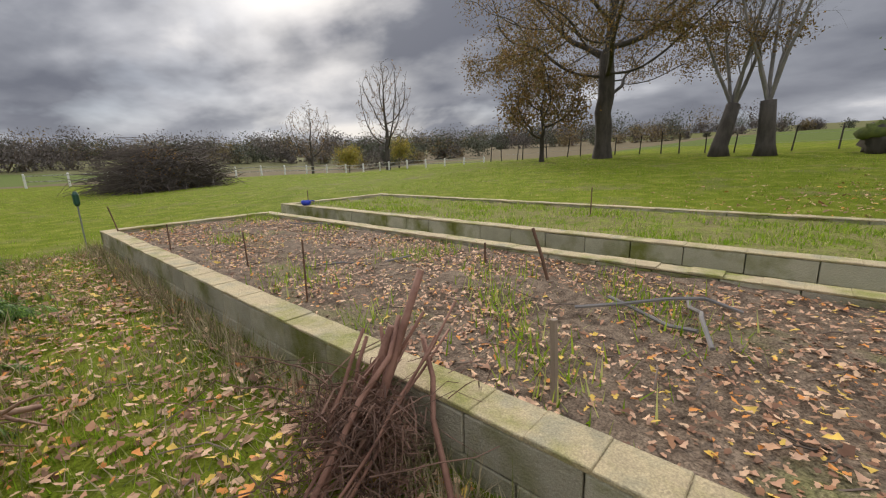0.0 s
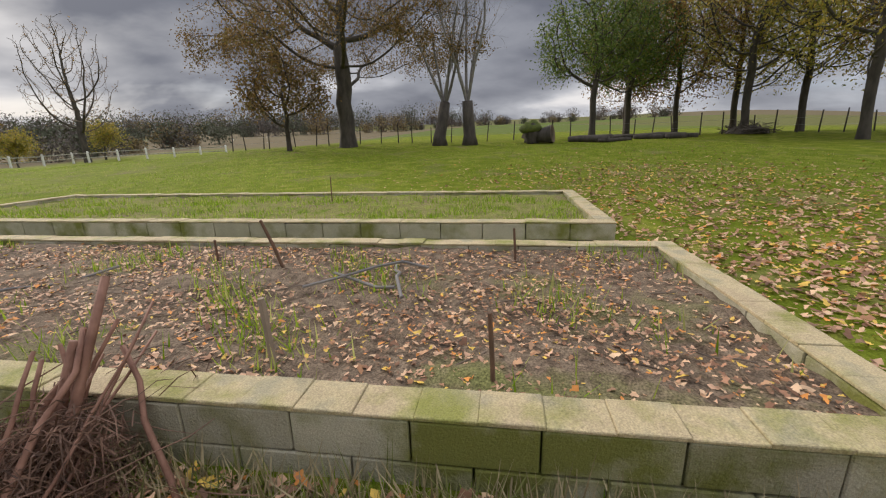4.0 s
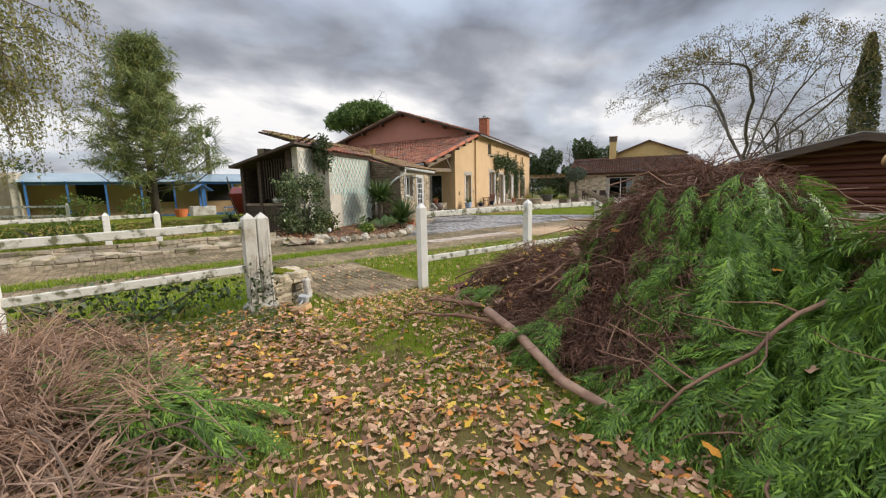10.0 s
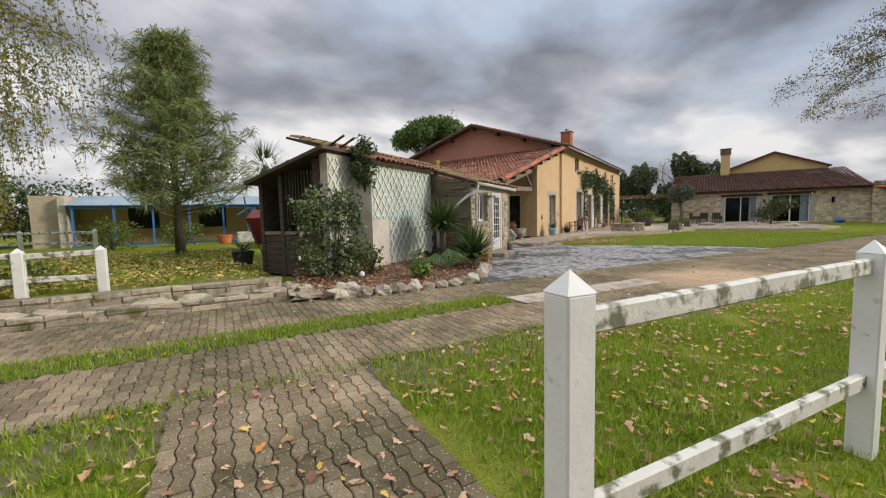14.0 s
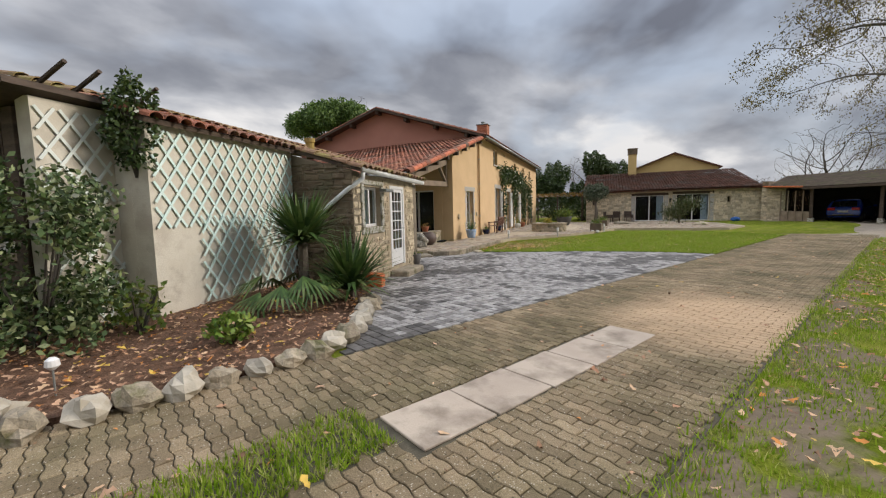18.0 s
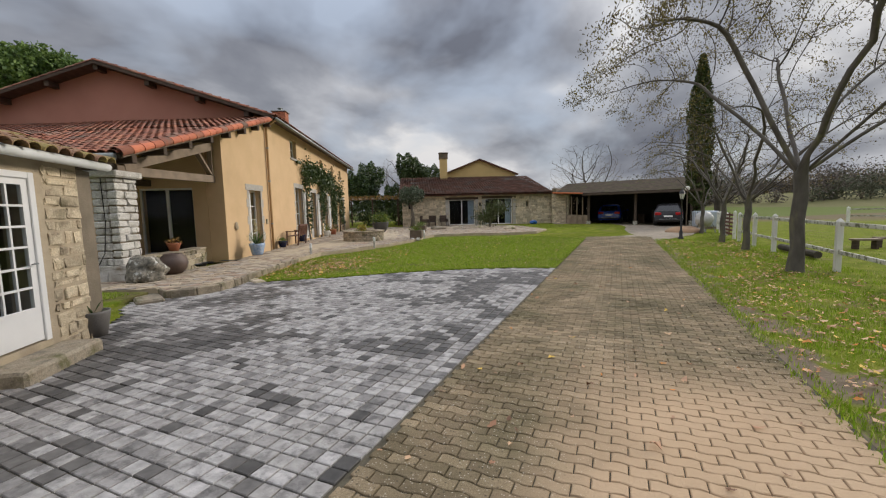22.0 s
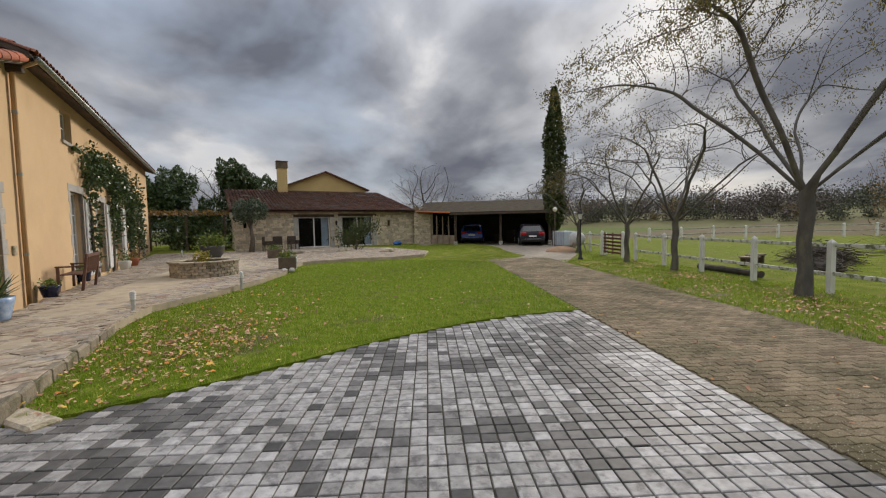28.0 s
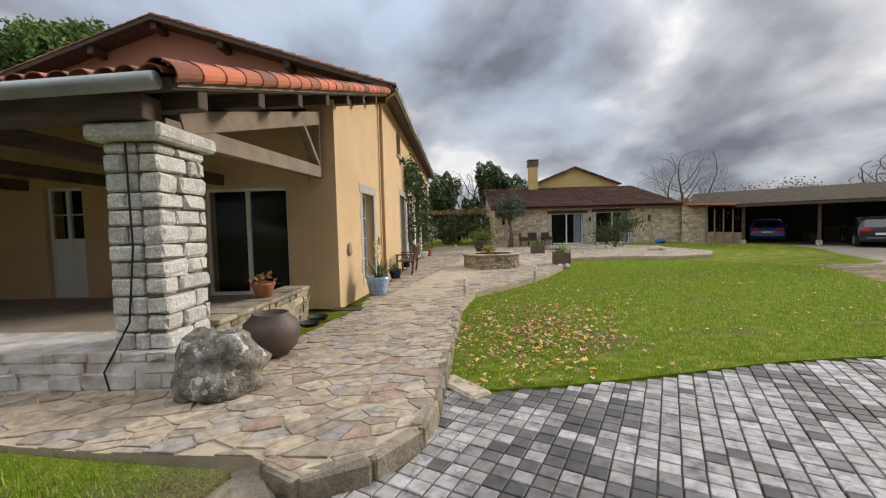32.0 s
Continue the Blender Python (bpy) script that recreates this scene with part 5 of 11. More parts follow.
    # limbs one can pick out
    for pts, r0, r1 in [([(-3.35, 5.0, 0.45), (-3.25, 4.95, 0.85), (-3.3, 5.0, 1.2), (-3.55, 5.05, 1.45), (-3.75, 5.1, 1.5)], 0.05, 0.032),
                        ([(-3.3, 4.75, 0.85), (-2.95, 4.7, 0.72), (-2.6, 4.62, 0.80)], 0.035, 0.03),
                        ([(-2.85, 3.3, 0.05), (-2.62, 3.45, 0.35), (-2.45, 3.55, 0.55), (-2.43, 3.6, 0.64)], 0.035, 0.042),
                        ([(-2.5, 2.45, 0.0), (-2.42, 2.62, 0.14), (-2.33, 2.85, 0.34), (-2.30, 2.95, 0.5)], 0.018, 0.03),
                        ([(-2.05, 2.5, 0.02), (-2.12, 2.7, 0.2), (-2.24, 2.88, 0.36), (-2.26, 2.94, 0.52)], 0.024, 0.034),
                        ([(-2.28, 2.3, 0.0), (-2.22, 2.5, 0.1), (-2.3, 2.75, 0.26), (-2.28, 2.92, 0.44)], 0.012, 0.02),
                        ([(-0.92, 2.3, 0.10), (-1.12, 2.38, 0.14), (-1.3, 2.5, 0.26), (-1.45, 2.52, 0.29), (-1.64, 2.5, 0.27)], 0.03, 0.045),
                        ([(-6.2, 4.35, 0.22), (-5.6, 4.1, 0.2), (-5.0, 3.85, 0.1), (-4.5, 3.8, 0.06)], 0.045, 0.03),
                        ([(-5.55, 5.2, 0.5), (-5.64, 5.08, 0.66), (-5.73, 5.05, 0.84)], 0.03, 0.034),
                        ([(-1.3, 3.6, 0.35), (-1.0, 3.3, 0.62), (-0.75, 3.05, 0.95), (-0.7, 2.98, 1.05)], 0.014, 0.007),
                        ([(-1.9, 3.6, 0.5), (-1.5, 3.2, 0.42), (-1.15, 2.75, 0.35)], 0.03, 0.022),
                        ([(-6.35, 5.75, 0.5), (-6.2, 5.4, 0.42), (-6.1, 5.12, 0.2), (-6.22, 4.9, 0.1), (-6.37, 4.77, 0.08)], 0.026, 0.028),
                        ([(-5.9, 6.3, 0.72), (-5.97, 5.9, 0.6), (-6.05, 5.5, 0.46), (-6.12, 5.2, 0.35)], 0.04, 0.045),
                        ([(-5.95, 5.75, 0.5), (-5.97, 5.5, 0.36), (-5.96, 5.32, 0.22)], 0.03, 0.035),
                        ([(-6.9, 5.8, 0.34), (-7.25, 5.6, 0.22), (-7.5, 5.38, 0.12)], 0.032, 0.042),
                        ([(-6.6, 5.95, 0.5), (-6.95, 5.7, 0.42), (-7.3, 5.45, 0.24)], 0.02, 0.014),
                        ([(-1.66, 3.05, 0.36), (-1.5, 3.0, 0.33), (-1.29, 2.96, 0.25), (-1.1, 2.9, 0.2)], 0.016, 0.026),
                        ([(-1.4, 2.98, 0.3), (-1.52, 2.85, 0.25), (-1.65, 2.75, 0.23)], 0.018, 0.01)]:
        rad = np.linspace(r0, r1, len(pts))
        limb = Geo().tube(pts, rad * 0.98, 8).ob("branch", BARK_TAN, e, smooth=True)
        tip, prev = Vector(pts[-1]), Vector(pts[-2])
        d = (tip - prev).normalized()
        Geo().tube([tip - d * 0.004, tip + d * 0.008], [r1 * 1.0, r1 * 0.93], 10).ob("cut_face", CUTW, limb)
    # sprays that droop to the litter at the heap's foot
    q = 40
    ft = np.stack([rng.uniform(-7.25, -6.45, q), 4.95 + rng.normal(size=q) * 0.10, rng.uniform(0.10, 0.34, q)], -1)
    ft[:, 2] *= 0.5 + 0.6 * (ft[:, 0] + 7.4)
    quads("green_spray", place_fronds(ft, rng.uniform(0.2, 0.36, q), -1.75 + rng.normal(size=q) * 0.35, rng.uniform(0.1, 0.6, q), rng), CONIF, e, kind="stuff", label="green conifer sprays drooping to the ground")
    # dry twigs lying over the gateway's end
    q = 26
    ft = np.stack([rng.uniform(-7.5, -6.5, q), rng.uniform(5.4, 6.0, q), np.zeros(q)], -1)
    ft[:, 2] = mound(ft[:, 0], ft[:, 1]) * 0.85 + 0.05
    a = rng.normal(size=q) * 0.5 + 3.5
    quads("brown_spray", strands(ft, np.stack([np.cos(a), np.sin(a), a * 0 + 0.05], -1), rng.uniform(0.15, 0.36, q), rng, 36, 0.0024, 0.8), DRY_SPRAY, e, kind="stuff", label="dry tan conifer twiglets")
    # old painted boards by the fence
    for bx, by, bz, rz, ry, mt in ((-7.62, 5.5, 0.17, 38, -52, MOSSB), (-7.52, 5.68, 0.2, 38, -50, MOSSB), (-7.62, 5.22, 0.07, 50, -18, mat("red_board", (0.16, 0.02, 0.025), (0.10, 0.03, 0.03), scale=6, rough=0.7))):
        Geo().box(-0.15, -0.06, -0.018, 0.15, 0.06, 0.018, bevel=0.004).ob("board", mt, e).matrix_basis = pose(bx, by, bz, 10, ry, rz)


def build_twig_heap():
    """The low heap of bare twigs across the path."""
    rng = np.random.default_rng(12)
    e = thing("twig_heap", -6.0, 1.2, 0, 0, "low heap of bare brown twigs with a green spray", "brush heap")
    tw = Geo()

    def h(x, y):
        return 0.22 * math.exp(-((x / 1.2) ** 2 + (y / 0.8) ** 2)) + 0.42 * math.exp(-(((x + 1.05) / 0.5) ** 2 + ((y + 0.15) / 0.5) ** 2))

    for _ in range(760):
        x, y = rng.normal() * 0.85, rng.normal() * 0.55
        z = h(x, y) * rng.uniform(0.2, 1.0) + 0.02
        t, ln = rng.uniform(0, 6.28), rng.uniform(0.25, 1.0)
        b = (x + math.cos(t) * ln, y + math.sin(t) * ln, max(0.02, z + rng.uniform(-0.2, 0.16) * ln))
        if b[1] > 0.85:
            continue
        r = rng.uniform(0.003, 0.010)
        tw.tube(crooked(rng, (x, y, z), b, 0.4, 5), np.linspace(r, r * 0.4, 5), 4, cap=False)
    tw.ob("twig", mat("dry_tan_twig", (0.17, 0.105, 0.07), (0.33, 0.225, 0.16), scale=5, rough=0.9, bump=0.0, island=0.45), e, kind="stuff", label="dry tan and brown twigs")
    t = np.repeat(np.linspace(0, 1, 14), 2)
    p2 = np.stack([-1.05 + 1.2 * t, 0.1 + 0.75 * t, 0.40 - 0.28 * t], -1) + rng.normal(size=(28, 3)) * 0.03
    quads("green_spray", place_fronds(p2, rng.uniform(0.35, 0.6, 28), 0.56 + rng.normal(size=28) * 0.5, rng.normal(size=28) * 0.15 + 0.15, rng), CONIF, e, kind="stuff", label="long green conifer bough")
    p = np.array([(-0.75, -0.05, 0.42), (-0.6, 0.15, 0.40), (-0.85, 0.2, 0.36), (-0.45, 0.05, 0.40), (-0.7, 0.3, 0.3), (-0.5, 0.25, 0.33), (-0.35, 0.2, 0.30), (-0.9, 0.0, 0.45)])
    quads("green_spray", place_fronds(p, np.array((0.95, 0.9, 0.8, 0.85, 0.7, 0.8, 0.7, 0.9)), np.array((0.9, 0.6, 1.2, 0.75, 1.0, 0.5, 0.8, 0.7)), np.full(8, 0.2), rng), CONIF, e)
    q = np.stack([rng.normal(size=130) * 0.4 - 0.9, rng.normal(size=130) * 0.35 - 0.1, rng.uniform(0.08, 0.42, 130)], -1)
    t = rng.uniform(0, 6.28, 130)
    quads("brown_spray", strands(q, np.stack([np.cos(t), np.sin(t), t * 0 + 0.1], -1), rng.uniform(0.3, 0.6, 130), rng), DRY_SPRAY, e, kind="stuff", label="dry tan conifer twiglets")


RED_STEM = mat("red_stem", (0.15, 0.07, 0.045), (0.27, 0.14, 0.095), scale=7, rough=0.85, bump=0.4, bscale=30, island=0.2)


def build_stick_bundle():
    """Cut stems leaning on the raised bed."""
    rng = np.random.default_rng(13)
    e = thing("stick_bundle", 0.75, 1.55, 0, 0, "bundle of cut reddish stems leaning on the raised bed", "branches")
    for k in range(11):
        a = (rng.normal() * 0.13 - 0.25, rng.normal() * 0.12 - 0.05, 0.01)
        b = (0.24 + rng.normal() * 0.10, 0.02 + rng.normal() * 0.14, rng.uniform(0.5, 0.72))
        r = rng.uniform(0.006, 0.015)
        Geo().tube(crooked(rng, a, b, 0.15, 6), np.linspace(r, r * 0.8, 6), 7).ob("stem", RED_STEM, e, smooth=True)
    for pts, r in (([(-0.18, -0.02, 0.0), (0.02, 0.0, 0.3), (0.2, 0.02, 0.6), (0.34, 0.03, 0.84)], 0.021), ([(-0.05, 0.2, 0.02), (0.1, 0.12, 0.35), (0.18, 0.06, 0.62)], 0.024)):
        Geo().tube(pts, np.linspace(r, r * 0.8, len(pts)), 8).ob("stem", RED_STEM, e, smooth=True)
    tw = Geo()
    for _ in range(46):
        a = (rng.normal() * 0.14 - 0.08, rng.normal() * 0.15 + 0.05, rng.uniform(0.03, 0.5))
        t, ln = rng.uniform(0, 6.28), rng.uniform(0.15, 0.6)
        b = (a[0] + math.cos(t) * ln, a[1] + math.sin(t) * ln, max(0.01, a[2] + rng.uniform(-0.4, 0.25) * ln))
        r = rng.uniform(0.002, 0.005)
        tw.tube(crooked(rng, a, b, 0.4, 5), np.linspace(r, r * 0.5, 5), 4, cap=False)
    tw.ob("twig", RUST_TWIG, e, kind="stuff", label="tangle of thin dark twigs")
    n = 34
    q = np.stack([rng.normal(size=n) * 0.12 - 0.02, rng.normal(size=n) * 0.13 + 0.05, rng.uniform(0.03, 0.36, n)], -1)
    t = rng.uniform(0, 6.28, n)
    quads("brown_spray", strands(q, np.stack([np.cos(t), np.sin(t), t * 0 - 0.3], -1), rng.uniform(0.1, 0.24, n), rng), RUST_TWIG, e, kind="stuff", label="dead red-brown conifer twiglets")


def build_post_sprays():
    """A leafy branch pushed over the fence post."""
    rng = np.random.default_rng(19)
    e = thing("conifer_branch", -0.9, 2.8, 0.8, 0, "leafy conifer branch hanging over the fence post", "branch")
    Geo().tube([(-0.6, 0.25, -0.35), (-0.2, 0.12, 0.05), (0.2, 0.02, 0.26), (0.62, -0.06, 0.33)], [0.02, 0.016, 0.011, 0.005], 6).ob("stem", BARK_R, e, smooth=True)
    n = 46
    t = rng.uniform(0, 1, n)
    p = np.stack([-0.55 + 1.15 * t, 0.22 - 0.27 * t + rng.normal(size=n) * 0.03, -0.30 + 0.66 * t ** 0.8], -1)
    quads("spray", place_fronds(p, rng.uniform(0.2, 0.42, n), rng.normal(size=n) * 0.9 - 0.1, rng.normal(size=n) * 0.35 + 0.2, rng), CONIF, e, kind="stuff")


build_heap()
build_post_sprays()
build_twig_heap()
build_stick_bundle()

# oak and the old trees of the pasture
H0 = lambda x, y: float(height(x, y))
crown_tree("oak_tree", 22.3, 8.7, H0(22.3, 8.7), 3, dome(2600, 7.4, 7.2, 6.6, -0.5, 0.3), [(0, 0, 0), (0, 0, 0.8), (0.05, 0.0, 1.6), (0.0, 0.1, 2.4), (0.1, 0, 3.2), (0.0, 0, 4.2), (0.1, 0.1, 5.2)], 0.42, BARK_D, LEAF_OAK, 52000, 0.135,
           "big spreading oak with thin brown autumn leaves", spread_leaf=0.28, step=0.42, kill=0.6, reach=7.0, limb=0.07, rmin=0.011, power=0.56, wob=0.14, leafy=lambda p: 0.6 + 3.0 * (p[:, 2] < 5.5) + 1.6 * (np.sin(p[:, 0] * 0.9 + 1) * np.sin(p[:, 1] * 0.8 + p[:, 2] * 0.5) > 0.15))
crown_tree("oak_sapling", 20.6, 11.4, H0(20.6, 11.4), 8, dome(420, 2.4, 3.0, 2.2, -0.6, 0.2), [(0, 0, 0), (0, 0, 0.5), (0, 0, 1.0)], 0.12, BARK_D, LEAF_OAK, 6500, 0.17, "small oak in rusty leaf under the big oak", spread_leaf=0.25, step=0.3, kill=0.45, reach=4.0)
for k, (x, y) in enumerate(((21.4, 3.3), (21.2, 1.7))):
    e = thing("dead_tree", x, y, H0(x, y) - 0.05, 0, "old hollow pollard stump with bare upright shoots", "tree", "dead pollards")
    sx = 0.45 if k == 0 else -0.15
    Geo().tube([(0, 0, -0.05), (0.02, 0.0, 0.5), (sx * 0.4, -sx * 0.3, 1.2), (sx * 0.9, -sx * 0.6, 2.2)], [0.46, 0.33, 0.30, 0.27], 10).ob("trunk", BARK_D, e, smooth=True)
    rng = np.random.default_rng(40 + k)
    g = Geo()
    for q in range(5):
        dd = np.array((rng.normal() * 0.16, (-0.25 + 0.16 * q) * 1.0, 1.0))
        out, tips = [], []
        grow(rng, np.array((sx * 0.9, -sx * 0.6, 2.0)), dd / np.linalg.norm(dd), rng.uniform(3.6, 5.0), 0.085, 1, BARE, out, tips)
        for n, (lv, pts, radii) in enumerate(out):
            if n == 0:
                Geo().tube(pts, radii, 6, cap=False).ob("limb", TWIG_G, e, smooth=True)
            else:
                g.tube(pts, radii * 0.5, 3, cap=False)
    g.ob("shoot", TWIG_G, e, kind="stuff")
for k, (x, y, q) in enumerate(((24.6, -5.0, 1.0), (26.6, -7.4, 0.9))):
    crown_tree("green_tree", x, y, H0(x, y), 6 + k, dome(900, 3.3 * q, 5.2 * q, 3.2 * q, -0.7, 0.2), [(0, 0, 0), (0, 0, 0.7), (0.05, 0, 1.4), (0, 0.05, 2.1), (0, 0, 2.8)], 0.17, BARK_D, LEAF_GRN, 11000, 0.17, "young tree still in green leaf", "young green trees", spread_leaf=0.3, step=0.35, kill=0.5, reach=5.0)
for k, (x, y, q, mt) in enumerate(((27.5, -10.5, 1.0, LEAF_AUT), (24.0, -12.6, 1.25, LEAF_YEL), (29.0, -14.5, 1.2, LEAF_YEL), (19.0, -14.5, 1.25, LEAF_YEL), (31, -8.5, 0.9, LEAF_AUT), (21.0, -18.0, 1.3, LEAF_AUT), (26.0, -16.5, 1.2, LEAF_YEL))):
    crown_tree("wood_edge_tree", x, y, H0(x, y), 50 + k, dome(800, 3.6 * q, 6.0 * q, 4.6 * q, -0.85, 0.15), [(0, 0, 0), (0.05, 0, 0.8), (0.0, 0.1, 1.6), (0.1, 0.05, 2.4), (0.1, 0, 3.2), (0.1, 0.1, 4.0)], 0.15 * q, BARK_D, mt, 12000, 0.17, "tall tree at the wood's edge with yellowing leaves", "trees at the wood's edge", spread_leaf=0.35, step=0.4, kill=0.6, reach=6.0)

# lone tall tree and its neighbours beyond the paddock
for k, (x, y, rx, zc, rz, r0) in enumerate(((37.2, 43.5, 4.0, 8.4, 6.0, 0.30), (29.5, 50.0, 3.4, 5.4, 3.8, 0.18))):
    crown_tree("field_tree", x, y, H0(x, y), 60 + k, dome(1500, rx, zc, rz, -0.8, 0.2), [(0, 0, zc * 0.36 * f) for f in (0, 0.2, 0.4, 0.6, 0.8, 1.0)], r0, BARK_D, LEAF_AUT, 700, 0.2, "tall bare tree beyond the paddock fence" if k == 0 else "smaller bare tree beyond the paddock fence", step=0.45, kill=0.6, reach=7.0, rmin=0.016, limb=0.07, power=0.52, twigmat=TWIG)
for k, (x, y, q) in enumerate(((41.5, 46, 0.5), (34.0, 48, 0.45))):
    tree("field_tree", x, y, H0(x, y), 62 + k, sized(BARE, q), BARK_D, LEAF_YEL, 3000, 0.2, "low yellowing tree beyond the paddock fence", spread_leaf=0.5, twigmat=TWIG)

# row along the drive
for k, (x, y, q, sd) in enumerate(((-8.72, 21.6, 1.0, 4), (-8.5, 26.4, 0.74, 72), (-8.55, 29.5, 0.7, 73), (-8.3, 35.4, 0.66, 75))):
    rng = np.random.default_rng(sd)
    limbs = []
    for m in range(7):
        a, el, ln = m * 2.4 + rng.normal() * 0.2, (0.62, 0.8, 1.0, 0.7, 1.15, 0.75, 0.9)[m], rng.uniform(2.6, 3.8) * q
        limbs.append([(ln * f * math.cos(a) * math.cos(el) + rng.normal() * 0.05, ln * f * math.sin(a) * math.cos(el) + rng.normal() * 0.05, 2.25 * q + ln * f * math.sin(el) + 0.12 * f * f) for f in (0.12, 0.25, 0.38, 0.5, 0.62, 0.75, 0.88, 1.0)])
    crown_tree("robinia_tree", x, y, 0, sd, umbrella(3400 if k == 0 else 900, 5.2 * q, 4.7 * q, 7.5 * q, 2.2 * q), [(0, 0, 0), (0.03, 0, 0.6 * q), (0.0, 0.03, 1.2 * q), (0.04, 0, 1.8 * q), (0.02, 0.02, 2.2 * q)], 0.135 * q,
               BARK_G, LEAF_ROB, 26000 if k == 0 else 2600, 0.07, "young spreading tree beside the drive with dry leaf tufts" if k == 0 else "young spreading half-bare tree beside the drive",
               "trees along the drive", hang=0.6, spread_leaf=0.09, aspect=0.38, twigmat=BARK_D, step=0.22 * q ** 0.5, kill=0.30 * q ** 0.5, reach=3.0, limb=0.022, rmin=0.0042, power=0.58, wob=0.08, limbs=limbs, leafy=lambda p: 0.35 + (np.sin(p[:, 0] * 1.3 + 2) * np.sin(p[:, 1] * 1.1) + 1) ** 2)


def cypress(x, y, h, r, seed):
    rng = np.random.default_rng(seed)
    e = thing("cypress_tree", x, y, 0, 0, "tall narrow dark cypress", "tree")
    Geo().tube([(0, 0, -0.05), (0, 0, 1.6), (0, 0, h * 0.8)], [0.2, 0.16, 0.05], 8).ob("trunk", BARK, e)
    n = 7000
    t = rng.uniform(0, 1, n) ** 0.9
    rr = r * np.minimum(1, (0.35 + t * 6)) * np.minimum(1.0, (1 - t) * 2.6 + 0.16) * rng.uniform(0.55, 1.08, n)
    a = rng.uniform(0, 6.28, n)
    rr *= 1 + 0.13 * np.sin(a * 3 + t * 17) + 0.1 * np.sin(a * 5 - t * 31)
    pts = np.stack([rr * np.cos(a), rr * np.sin(a), 1.2 + t * (h - 1.2)], -1)
    q = leaf_quads(pts, 0.30, rng, aspect=0.4)
    quads("crown", q, CYPR, e)
    return e


cypress(-7.5, 42.0, 11.2, 0.70, 21)


def pine_tree(x, y, z, h, seed):
    rng = np.random.default_rng(seed)
    e = thing("pine_tree", x, y, z - 0.05, 0, "young long-needled pine with drooping grey-green tufts", "tree")
    Geo().tube([(0, 0, 0), (0.1, 0, h * 0.4), (0.0, 0.05, h * 0.75), (0, 0, h)], [0.17, 0.12, 0.07, 0.02], 8).ob("trunk", BARK, e, smooth=True)
    br, tips = Geo(), []
    for k in range(104):
        t = 0.17 + 0.83 * k / 104
        a = k * 2.4 + rng.normal() * 0.3
        ln = (h * 0.37) * (1.02 - t) ** 0.62 * rng.uniform(0.45, 1.2) + 0.15
        b = np.array((0, 0, h * t))
        p1 = b + np.array((math.cos(a), math.sin(a), 0.18)) * ln * 0.6
        p2 = b + np.array((math.cos(a), math.sin(a), 0.55)) * ln
        p2[2] = b[2] + ln * 0.42
        br.tube([b, p1, p2], [0.03, 0.02, 0.008], 4, cap=False)
        for j in range(5):
            f = 0.4 + 0.6 * j / 4
            tips.append(b + (p2 - b) * f + rng.normal(size=3) * 0.13)
    br.ob("bough", BARK, e, kind="stuff")
    tips = np.array(tips)
    m = 52
    pts = np.repeat(tips, m, 0) + rng.normal(size=(len(tips) * m, 3)) * 0.05
    d = rng.normal(size=pts.shape)
    d[:, 2] = d[:, 2] * 0.6 + 0.25
    d /= np.linalg.norm(d, axis=1, keepdims=True)
    ln = rng.uniform(0.24, 0.46, (len(pts), 1))
    side = np.cross(d, rng.normal(size=d.shape))
    side /= np.linalg.norm(side, axis=1, keepdims=True)
    w = 0.013
    droop = np.array((0, 0, -0.13))
    q = np.stack([pts - side * w * 0.5, pts + d * ln * 0.6 + side * w, pts + d * ln + droop, pts + d * ln * 0.6 - side * w], 1)
    quads("crown", q, NEEDLE, e)


pine_tree(-23.4, 2.9, 0.4, 6.9, 22)

